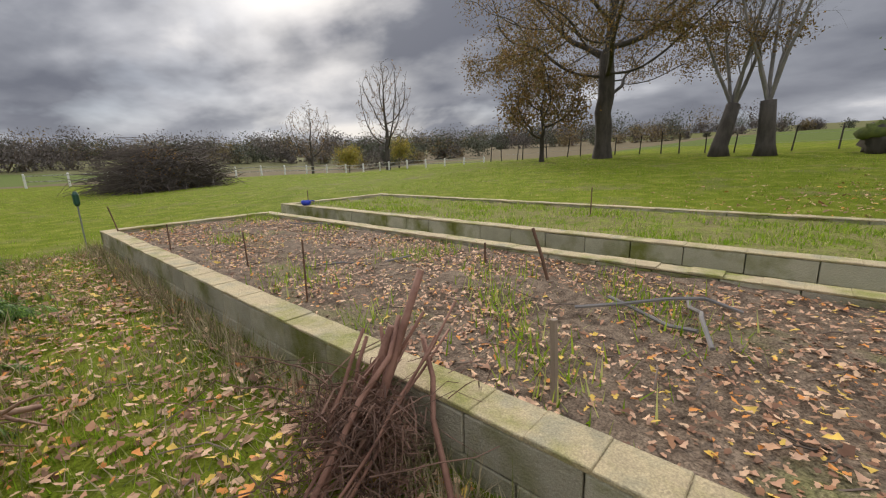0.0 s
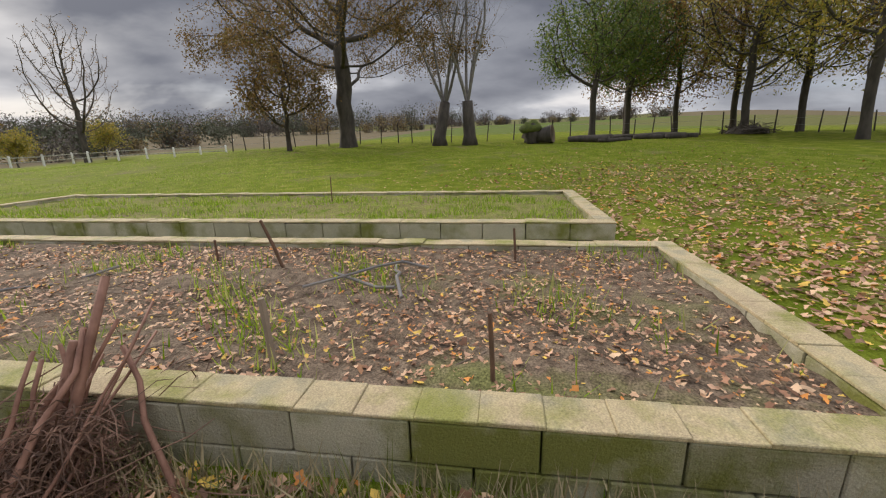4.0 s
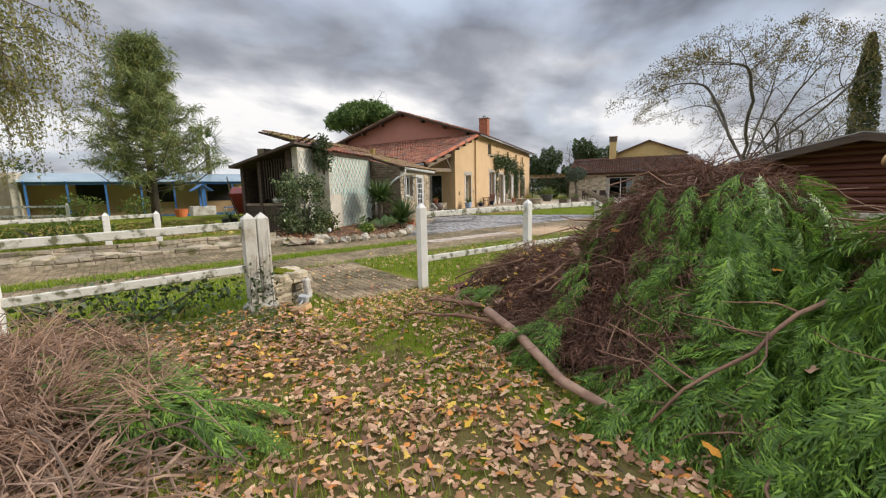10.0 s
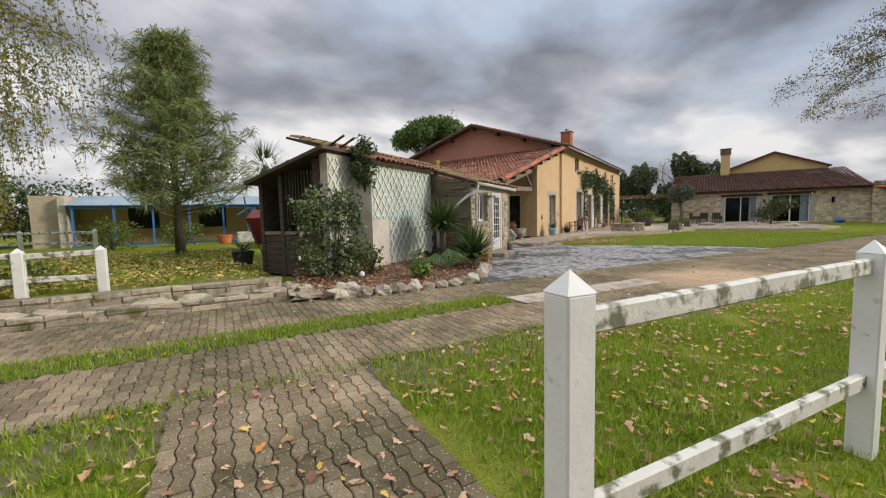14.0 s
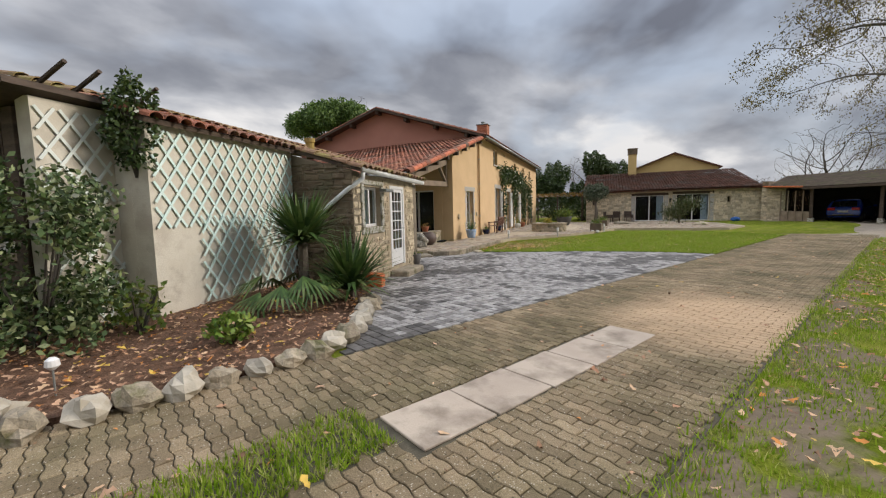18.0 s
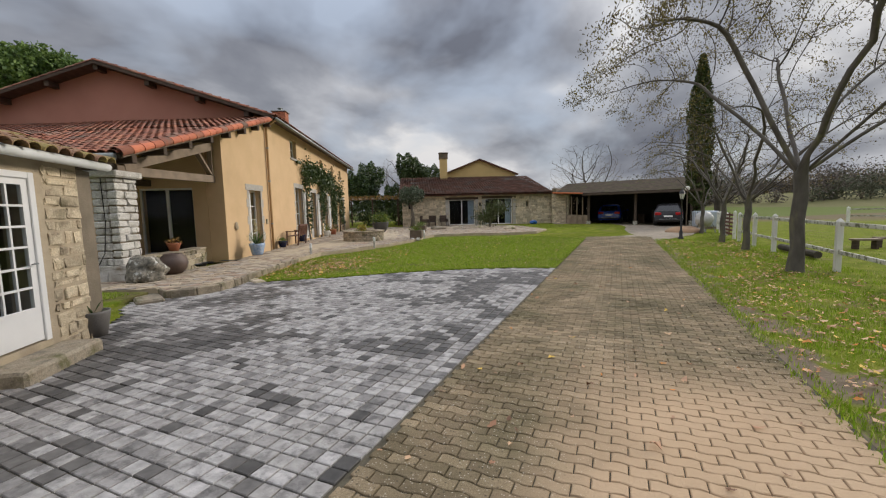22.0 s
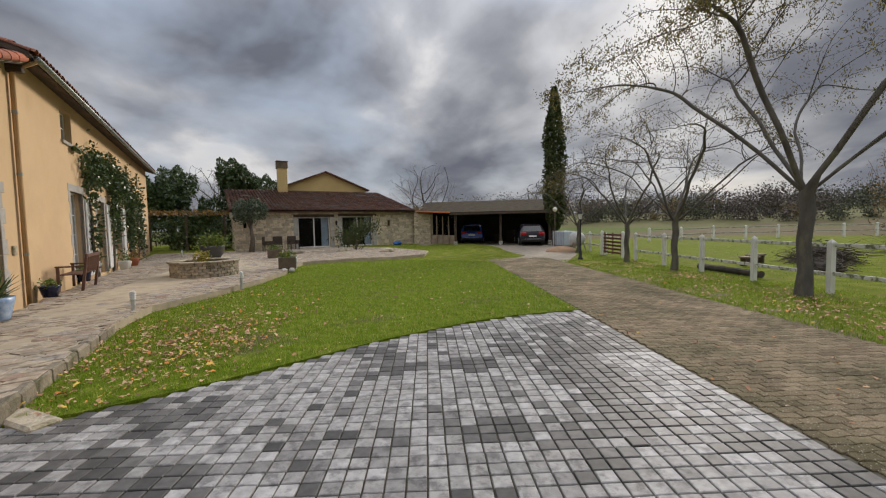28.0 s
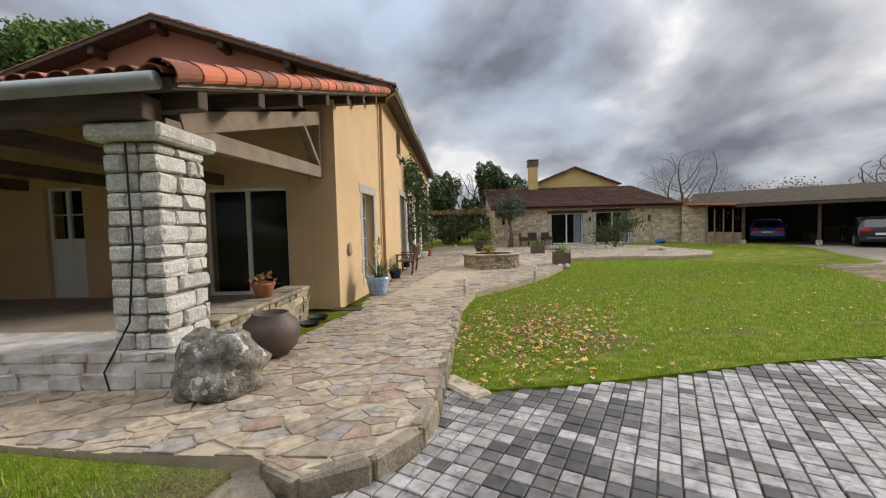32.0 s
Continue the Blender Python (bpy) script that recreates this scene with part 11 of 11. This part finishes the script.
for x0, x1, y0, y1, n in ((-12.72, -12.12, -8, 8.05, 24000), (-10.95, -10.72, -6, 30, 6000), (-10.9, -8.7, 1.2, 3.6, 7000), (-10.85, -8.2, 5.25, 7.0, 6000)):
    xy = clumped(rng, n, x0, x1, y0, y1, 0.4, 1.3)
    blades("grass", xy, np.full(len(xy), 0.01), 0.03, 0.10, BLADE, rng, "strip of grass growing in the drive", 0.006, 0.7)
for x0, x1, y0, y1, n, z in ((-24, -15.6, -5, 4.6, 14000, None), (-23.4, -20.9, 13.7, 14.75, 5200, 0.10), (-9.5, -7, 30, 37, 2500, None), (-19, -15, 37, 43, 2500, None)):
    xy = off(uniform_in(rng, n, x0, x1, y0, y1), [TERRACE])
    blades("grass", xy, height(xy[:, 0], xy[:, 1]) + (z or 0), 0.02, 0.09, BLADE, rng, "short grass", 0.006, 0.6)

# leaf litter
LITTER = "brown and yellow fallen oak leaves"
xy = off(clumped(rng, 14000, -8.2, 0.95, -2.2, 9.0, 1.1, 1.6, 2.0), HARD)
xy = xy[mound(xy[:, 0], xy[:, 1]) < 0.3]
leaves("leaf_litter", xy, height(xy[:, 0], xy[:, 1]) + rng.uniform(0, 0.02, len(xy)), 0.058, LEAF_G, rng, LITTER)
xy = clumped(rng, 11500, -8.1, -2.4, 0.4, 5.0, 0.75, 2.1, 4.0)
xy = xy[mound(xy[:, 0], xy[:, 1]) < 0.15]
leaves("leaf_litter", xy, rng.uniform(0.005, 0.03, len(xy)), 0.052, LEAF_G, rng, LITTER)
xy = clumped(rng, 15000, 1.22, 3.68, -1.5, 8.75, 0.35, 1.9, 1.0)
leaves("leaf_litter", xy, np.full(len(xy), 0.262) + rng.uniform(0, 0.012, len(xy)), 0.038, LEAF_G, rng, "fallen leaves over the bed's soil")
xy = off(np.stack([6.5 + rng.normal(size=9500) * 3.2, -3.6 + rng.normal(size=9500) * 2.4], -1), BEDS)
leaves("leaf_litter", xy, height(xy[:, 0], xy[:, 1]) + 0.01, 0.07, LEAF_G, rng, LITTER)
xy = off(clumped(rng, 4000, -1, 4.5, -6, -1.7, 0.4, 0.9, 3.0), BEDS)
leaves("leaf_litter", xy, height(xy[:, 0], xy[:, 1]) + 0.01, 0.07, LEAF_G, rng, LITTER)
xy = np.concatenate([off(clumped(rng, 5200, -10.8, -8.0, 3.0, 30, 0.9), HARD), uniform_in(rng, 420, -13.8, -10.9, -2, 30), uniform_in(rng, 160, -10.8, -8.3, 3.7, 5.1)])
leaves("leaf_litter", xy, np.full(len(xy), 0.026), 0.06, LEAF_G, rng, "scattered fallen leaves on drive and verge")
xy = np.concatenate([uniform_in(rng, 4200, -22, -13.9, 17, 33), rng.normal(size=(1500, 2)) * (0.8, 1.1) + (-20.0, 19.2)])
keep = in_poly(xy[:, 0], xy[:, 1], LAWN) & (rng.uniform(size=len(xy)) < np.where((xy[:, 0] < -19.0) & (xy[:, 1] < 24), 1.0, 0.2))
xy = xy[keep]
leaves("leaf_litter", xy, np.full(len(xy), 0.065), 0.06, LEAF_G, rng, "fallen leaves on the lawn")
xy = clumped(rng, 5600, -24, -15.3, -2, 5.0, 0.5, 0.7)
leaves("leaf_litter", xy, height(xy[:, 0], xy[:, 1]) + 0.045, 0.08, choice_mat("yellow_litter", [(0.48, 0.36, 0.08), (0.40, 0.27, 0.09), (0.30, 0.18, 0.08), (0.52, 0.42, 0.12)], rough=0.7), rng, "yellow fallen leaves under the pine")
xy = uniform_in(rng, 5000, -18, -13.9, 5.0, 10.6)
xy = xy[in_poly(xy[:, 0], xy[:, 1], BEDP)]
leaves("leaf_litter", xy, 0.09 + np.clip((-14.2 - xy[:, 0]) * 0.045, 0, 0.13), 0.055, LEAF_G, rng, "dead leaves on the mulch bed")
xy = np.concatenate([uniform_in(rng, 170, -7.0, -0.8, 2.0, 7.5), uniform_in(rng, 420, -7.6, -5.8, 4.6, 6.0)])
leaves("leaf_litter", xy, mound(xy[:, 0], xy[:, 1]) + 0.03, 0.075, choice_mat("orange_leaf", [(0.55, 0.24, 0.03), (0.58, 0.36, 0.04), (0.40, 0.20, 0.08), (0.36, 0.22, 0.14), (0.28, 0.16, 0.10), (0.42, 0.27, 0.18)], rough=0.7), rng, "orange leaves caught on the brush heap")
xy = clumped(rng, 3600, -0.4, 0.95, -2.5, 8.5, 0.4, 1.4, 5.0)
leaves("leaf_litter", xy, rng.uniform(0.01, 0.05, len(xy)), 0.055, LEAF_G, rng, "fallen leaves between fence and raised bed")
xy = clumped(rng, 9000, -0.4, 0.95, -2.5, 9.0, 0.8, 2.0, 1.0)
blades("grass", xy, np.zeros(len(xy)), 0.04, 0.16, DRYBL, rng, "dry grass between fence and raised bed", 0.004, 0.9)
xy = uniform_in(rng, 2300, -8.5, -6.6, 0.0, 3.3)
leaves("leaf_litter", xy, rng.uniform(0.02, 0.09, len(xy)), 0.058, LEAF_G, rng, LITTER)
xy = clumped(rng, 1900, -8.5, -7.2, 0.2, 3.0, 0.6, 2.2, 2.0)
leaves("ground_ivy", xy, rng.uniform(0.02, 0.10, len(xy)) * np.clip(-7.0 - xy[:, 0], 0.2, 1.3), 0.05, LEAF_IVY, rng, "ivy creeping over the ground along the fence")
# thin sticks in the litter
tw = Geo()
for k in range(520):
    x, y = (rng.uniform(-7.5, 0.9), rng.uniform(-2, 9)) if k < 300 else (rng.uniform(1.3, 3.6), rng.uniform(-1.4, 8.6))
    if mound(x, y) > 0.25 or in_poly(np.array([x]), np.array([y]), HARD[0])[0]:
        continue
    t, ln = rng.uniform(0, 6.28), rng.uniform(0.15, 0.6)
    tw.tube(crooked(rng, (x, y, 0.015 + 0.26 * (k >= 300)), (x + math.cos(t) * ln * (0.5 if k >= 300 else 1), y + math.sin(t) * ln * (0.5 if k >= 300 else 1), 0.03 + 0.26 * (k >= 300)), 0.3, 4), 0.004, 4, cap=False)
tw.ob("fallen_twigs", TWIG, None, "small dry twigs lying in the litter", kind="stuff", category="twigs")

# ---- pieces: pavers, setts, flagstones, roof tiles ----
def wave(x):
    return 0.010 * np.sin(2 * math.pi * x / 0.20)


def paver_mesh(w, h, x_start):
    xs = np.linspace(x_start + 0.004, x_start + w - 0.004, 6)
    lo = [(x - x_start - w / 2, -h / 2 + 0.004 + float(wave(x))) for x in xs]
    hi = [(x - x_start - w / 2, h / 2 - 0.004 + float(wave(x))) for x in xs[::-1]]
    return lo + hi


def pave_drive():
    rng = np.random.default_rng(200)
    road = bpy.data.objects["road"]
    W, H = 0.20, 0.10
    kinds = {}
    for ph in (0, 1):
        v, f = chamfer_prism(paver_mesh(W, H, ph * W / 2), 0.0, 0.016)
        me = bpy.data.meshes.new("paver")
        me.from_pydata(v.tolist(), [], f)
        me.materials.append(PAVER)
        kinds[ph] = (me, v, f)
    rest = Geo()
    count = 0
    for r in range(int((34 + 7) / H)):
        y = -7 + r * H
        ph = r % 2
        xl = DRIVE_L + 0.02 if y > 8.4 else (-14.2 if y > 5 else -14.4)
        xr = DRIVE_R - 0.02
        spans = [(xl, xr)]
        if 3.68 < y < 5.15:
            spans = [(xl, -8.15)]
        k0 = math.floor((xl - ph * W / 2) / W)
        k1 = math.ceil((spans[0][1] - ph * W / 2) / W)
        for k in range(k0, k1):
            x = k * W + ph * W / 2 + W / 2
            if y < 8.1 and -12.6 < x < -12.2 and rng.uniform() < 0.95:
                continue
            slab = 8.1 < y < 11.45 and x + W / 2 > -12.48 and x - W / 2 < -11.92
            z = 0.006 + rng.normal() * 0.0015
            me, v, f = kinds[ph]
            if slab:
                for a, b in ((x - W / 2 + 0.004, -12.485), (-11.905, x + W / 2 - 0.004)):
                    if 0.02 < b - a < W:
                        rest.box(a, y - H / 2 + 0.004, 0, b, y + H / 2 - 0.004, z + 0.016, bevel=0.005)
                continue
            if x - W / 2 < xl or x + W / 2 > spans[0][1]:
                a, b = max(x - W / 2, xl) + 0.004, min(x + W / 2, spans[0][1]) - 0.004
                if b - a > 0.025:
                    rest.box(a, y - H / 2 + 0.004, 0, b, y + H / 2 - 0.004, z + 0.016, bevel=0.005)
                continue
            if count < 300 and 11.2 < y < 14.2:
                o = piece("paver", me, road, pose(x, y, z, rng.normal() * 0.35, rng.normal() * 0.35, rng.normal() * 0.4))
                count += 1
            else:
                rest.add(v + (x + rng.normal() * 0.001, y, z), f)
    rest.ob("paver_field", PAVER_I, road, kind="stuff")
    for k in range(5):
        o = Geo().box(-0.27, -0.325, 0, 0.27, 0.325, 0.02, bevel=0.006).ob("slab", SLAB, road, "pinkish concrete slab")
        o.matrix_basis = pose(-12.2 + 0.01 * k, 8.46 + 0.665 * k, 0.008, 0, 0, rng.normal() * 0.6)


def lay_setts():
    rng = np.random.default_rng(201)
    pav = bpy.data.objects["pavement"]
    P = 0.13
    rest = Geo()
    dark = Geo()
    count = 0
    shapes = {}
    for w in (0.135,):
        v, f = chamfer_prism([(-w / 2 + 0.006, -P / 2 + 0.006), (w / 2 - 0.006, -P / 2 + 0.006), (w / 2 - 0.006, P / 2 - 0.006), (-w / 2 + 0.006, P / 2 - 0.006)], 0.0, 0.018)
        for mt in (SETT, SETT_DK):
            me = bpy.data.meshes.new("sett")
            me.from_pydata(v.tolist(), [], f)
            me.materials.append(mt)
            shapes[(w, mt is SETT_DK)] = (me, v, f)
    y = 8.5
    while y < 20.9:
        x = -20.873 + rng.uniform(0, 0.004)
        while x < -13.8:
            w = 0.135
            cx = x + w / 2
            x += w
            if not in_poly(np.array([cx]), np.array([y]), PAVED)[0]:
                continue
            nz = noise.noise(Vector((cx * 0.5, y * 0.5, 1.0))) + 0.8 * noise.noise(Vector((cx * 1.3, y * 1.3, 7.0)))
            dk = rng.uniform() < (0.07 + 0.78 * smooth01((nz - 0.04) / 0.26) + 0.3 * smooth01((11.6 - y) / 2.5) * smooth01((-15.0 - cx) / 1.5))
            z = 0.004 + rng.normal() * 0.0018
            me, v, f = shapes[(w, bool(dk))]
            if count < 300 and -18.6 < cx < -16.2 and 14.6 < y < 17.6:
                piece("sett", me, pav, pose(cx, y, z, rng.normal() * 0.5, rng.normal() * 0.5, rng.normal() * 0.5))
                count += 1
            else:
                (dark if dk else rest).add(v + (cx, y, z), f)
        y += P
    rest.ob("sett_field", SETT_I, pav, kind="stuff")
    dark.ob("sett_field", SETT_DKI, pav, kind="stuff")


SETT_DK = choice_mat("dark_sett", [(0.0978, 0.0918, 0.0853), (0.123, 0.116, 0.108), (0.0765, 0.0723, 0.067), (0.145, 0.136, 0.126)], rough=0.55, rand=True)
SETT_DKI = choice_mat("dark_sett_joined", [(0.0978, 0.0918, 0.0853), (0.123, 0.116, 0.108), (0.0765, 0.0723, 0.067), (0.145, 0.136, 0.126)], rough=0.55)


def lay_flags():
    rng = np.random.default_rng(202)
    ter = bpy.data.objects["terrace"]
    # laid out in a squeezed plan, so that the stones come out long and uneven
    ca, sa = math.cos(0.9), math.sin(0.9)
    plan = np.array(((ca, sa), (-sa * 1.55, ca * 1.55)))
    back = np.linalg.inv(plan)
    outline = [tuple(plan @ np.array(q)) for q in TERRACE]
    ox, oy = np.array(outline).min(0)
    ex, ey = np.array(outline).max(0)
    step = 0.215
    pts = [(ox + (i + rng.uniform(0, 1)) * step, oy + (j + rng.uniform(0, 1)) * step) for i in range(int((ex - ox) / step) + 1) for j in range(int((ey - oy) / step) + 1) if rng.uniform() < 0.8]
    pts = np.array(pts)
    inner = in_poly(pts[:, 0], pts[:, 1], outline)
    eye_x, eye_y = plan @ np.array((-20.8, 16.2))
    rest, count = Geo(), 0
    order = np.argsort(np.hypot(pts[:, 0] - eye_x, pts[:, 1] - eye_y))
    edges = list(zip(outline, outline[1:] + outline[:1]))
    for i in order:
        if not inner[i]:
            continue
        p = pts[i]
        d = np.hypot(*(pts - p).T)
        near = np.where((d > 0) & (d < 0.8))[0]
        poly = [(p[0] - 0.45, p[1] - 0.45), (p[0] + 0.45, p[1] - 0.45), (p[0] + 0.45, p[1] + 0.45), (p[0] - 0.45, p[1] + 0.45)]
        for j in near:
            n = (pts[j] - p) / d[j]
            m = (pts[j] + p) / 2
            poly = clip_poly(poly, n[0], n[1], n @ m - 0.007)
            if len(poly) < 3:
                break
        for (ax, ay), (bx, by) in edges:
            mx, my = (ax + bx) / 2, (ay + by) / 2
            ln = math.hypot(bx - ax, by - ay)
            t = max(0.0, min(1.0, ((p[0] - ax) * (bx - ax) + (p[1] - ay) * (by - ay)) / ln ** 2))
            if math.hypot(ax + (bx - ax) * t - p[0], ay + (by - ay) * t - p[1]) < 0.6 and len(poly) >= 3:
                nx, ny = (by - ay) / ln, -(bx - ax) / ln
                side = nx * (p[0] - ax) + ny * (p[1] - ay)
                if side > 0:
                    nx, ny = -nx, -ny
                poly = clip_poly(poly, nx, ny, nx * ax + ny * ay)
        if len(poly) < 3:
            continue
        a = np.array(poly) @ back.T
        p = back @ p
        keep = [k for k in range(len(a)) if np.hypot(*(a[k] - a[k - 1])) > 0.02]
        if len(keep) < 3:
            continue
        a = a[keep]
        area = 0.5 * abs(np.dot(a[:, 0], np.roll(a[:, 1], 1)) - np.dot(a[:, 1], np.roll(a[:, 0], 1)))
        if area < 0.003:
            continue
        if np.sum((a[:, 0] - np.roll(a[:, 0], 1)) * (a[:, 1] + np.roll(a[:, 1], 1))) > 0:
            a = a[::-1]
        z = 0.158 + (0.006 * max(0.0, p[1] - 30)) + rng.normal() * 0.004
        if count < 300:
            v, f = chamfer_prism((a - p).tolist(), 0.0, 0.022, 0.004)
            me = bpy.data.meshes.new("flagstone")
            me.from_pydata(v.tolist(), [], f)
            me.materials.append(FLAG)
            piece("flagstone", me, ter, pose(p[0], p[1], z, rng.normal() * 0.5, rng.normal() * 0.5, 0))
            count += 1
        else:
            v, f = chamfer_prism(a.tolist(), z, z + 0.022, 0.004)
            rest.add(v, f)
    rest.ob("flagstone_field", FLAG_I, ter, kind="stuff")


def tile_shape(ln, r0, r1, seg=6, th=0.014):
    """A barrel tile along +x, lying open side down, its wide end at x = 0."""
    vs, fs = [], []
    for x, r in ((0, r0), (ln, r1)):
        for s in range(seg + 1):
            a = math.pi * s / seg
            vs.append((x, r * math.cos(a), r * math.sin(a) * 0.75))
    for s in range(seg + 1):
        a = math.pi * s / seg
        vs.append((0, (r0 - th) * math.cos(a), (r0 - th) * math.sin(a) * 0.75))
    n = seg + 1
    for s in range(seg):
        fs.append((s, n + s, n + s + 1, s + 1))
        fs.append((s, s + 1, 2 * n + s + 1, 2 * n + s))
    return np.array(vs), fs


def tile_roof(parent, origin, along, up, nu, ns, pitch, course, mt, mt_i, rng, parts=0, pick=None, skew=Matrix()):
    """Courses of barrel tiles: along the eave by pitch, up the slope by course."""
    o, a, u = Vector(origin), Vector(along).normalized(), Vector(up).normalized()
    n = u.cross(a)
    if n.z < 0:
        n = -n
    yv = n.cross(u)
    base = np.array(((u.x, yv.x, n.x), (u.y, yv.y, n.y), (u.z, yv.z, n.z)))
    v, f = tile_shape(course * 1.22, pitch * 0.52, pitch * 0.42)
    me = bpy.data.meshes.new("roof_tile")
    me.from_pydata(v.tolist(), [], f)
    me.materials.append(mt)
    rest, made = Geo(), 0
    for j in range(ns):
        for i in range(nu):
            p = o + a * (i * pitch + rng.normal() * 0.004) + u * (j * course + rng.normal() * 0.01) + n * (0.012 + 0.006 * rng.uniform())
            tw = rng.normal() * 0.012
            if made < parts and (pick is None or pick(i, j)):
                m = Matrix(((u.x, yv.x, n.x, p.x), (u.y, yv.y, n.y, p.y), (u.z, yv.z, n.z, p.z), (0, 0, 0, 1)))
                piece("roof_tile", me, parent, skew @ m @ pose(0, 0, 0, rng.normal() * 2, 2.0, rng.normal() * 1.0))
                made += 1
            else:
                c, s = math.cos(tw), math.sin(tw)
                w = v.copy()
                w[:, 2] += 0.03 * (1 - w[:, 0] / (course * 1.22))
                w[:, :2] = w[:, :2] @ np.array(((c, s), (-s, c)))
                rest.add(w @ base.T + np.array(p), f)
    rest.ob("tile_field", mt_i, parent, kind="stuff").matrix_basis = skew


pave_drive()
lay_setts()
lay_flags()
rng = np.random.default_rng(203)
# porch roof (eave along y, slope along +x), main roof front, gable verge caps
tile_roof(house, (-3.63, -0.2, 2.92), (0, 1, 0), (7.85, 0, 2.43), 56, 24, 0.215, 0.342, TILE, TILE_I, rng, 300, lambda i, j: i < 22 and j < 14, skew=SKEW)
tile_roof(house, (3.95, -0.48, 5.38), (1, 0, 0), (0, 6.42, 2.08), 97, 19, 0.205, 0.355, TILE, TILE_I, rng)
ORANGE_T = mat("fresh_verge_tile", (0.52, 0.16, 0.075), (0.44, 0.13, 0.07), scale=4, rough=0.8, bump=0.15, rand=0.2)
d = Vector((7.85, 0, 2.43)).normalized()
nn = Vector((-d.z, 0, d.x))
vt, ft = tile_shape(0.42, 0.105, 0.085)
bse = np.array(((d.x, 0, nn.x), (d.y, 1, nn.y), (d.z, 0, nn.z)))
for k in range(23):
    p = Vector((-3.63, -0.26, 2.985)) + d * 0.342 * k
    Geo().add(vt @ bse.T + np.array(p), ft).ob("verge_tile", TILE, house).matrix_basis = SKEW
    # outer row laid on its side over the verge board
    o = Geo().add(vt * (1, 0.9, 0.9), ft).ob("verge_tile", ORANGE_T if k % 4 else TILE, house)
    o.matrix_basis = SKEW @ Matrix.Translation(p + Vector((0, -0.10, -0.045))) @ d.to_track_quat("X", "Z").to_matrix().to_4x4() @ pose(0, 0, 0, 62 + 3 * math.sin(k * 2.1), 0, 0)
for y0, sy in ((-0.42, 1), (12.42, -1)):
    for k in range(20):
        v, f = tile_shape(0.40, 0.105, 0.085)
        d = Vector((0, sy * 6.42, 2.08)).normalized()
        sd = Vector((1, 0, 0))
        nn = d.cross(sd) if sy < 0 else sd.cross(d)
        if nn.z < 0:
            nn = -nn
        bse = np.array(((d.x, sd.x, nn.x), (d.y, sd.y, nn.y), (d.z, sd.z, nn.z)))
        p = Vector((3.92, y0, 5.42)) + d * 0.337 * k
        Geo().add(v @ bse.T + np.array(p), f).ob("verge_tile", TILE, house)
# outbuilding roof
roof_slab("roof", WOODD, [(-0.1, -0.14, 2.72), (2.88, -0.14, 2.72), (2.88, 2.6, 3.54), (-0.1, 2.6, 3.54)], 0.06, shed)
roof_slab("roof", WOODD, [(2.881, -1.5, 2.31), (6.5, -1.5, 2.31), (6.5, 2.6, 3.54), (2.881, 2.6, 3.54)], 0.06, shed)
tile_roof(shed, (0.0, -0.22, 2.70), (1, 0, 0), (0, 2.74, 0.82), 14, 8, 0.205, 0.345, TILE, TILE_S, rng, 60, lambda i, j: j < 4)
tile_roof(shed, (2.95, -1.55, 2.30), (1, 0, 0), (0, 4.1, 1.23), 18, 12, 0.205, 0.345, TILE_S, TILE_S, rng, 120, lambda i, j: j < 7)
Geo().lathe([(0.10, 2.82), (0.10, 3.2), (0.125, 3.21), (0.125, 3.3), (0.09, 3.3)], 12, cx=4.7, cy=0.76).ob("chimney_pot", mat("lichen_yellow", (0.36, 0.26, 0.07), (0.28, 0.20, 0.07), scale=8, rough=0.9), shed, "yellow lichened chimney pot")
# barn roofs
tile_roof(barn, (-0.5, 5.65, 2.62), (0, -1, 0), (8.7, 0, 2.13), 56, 24, 0.235, 0.36, TILE_D, TILE_D, rng)
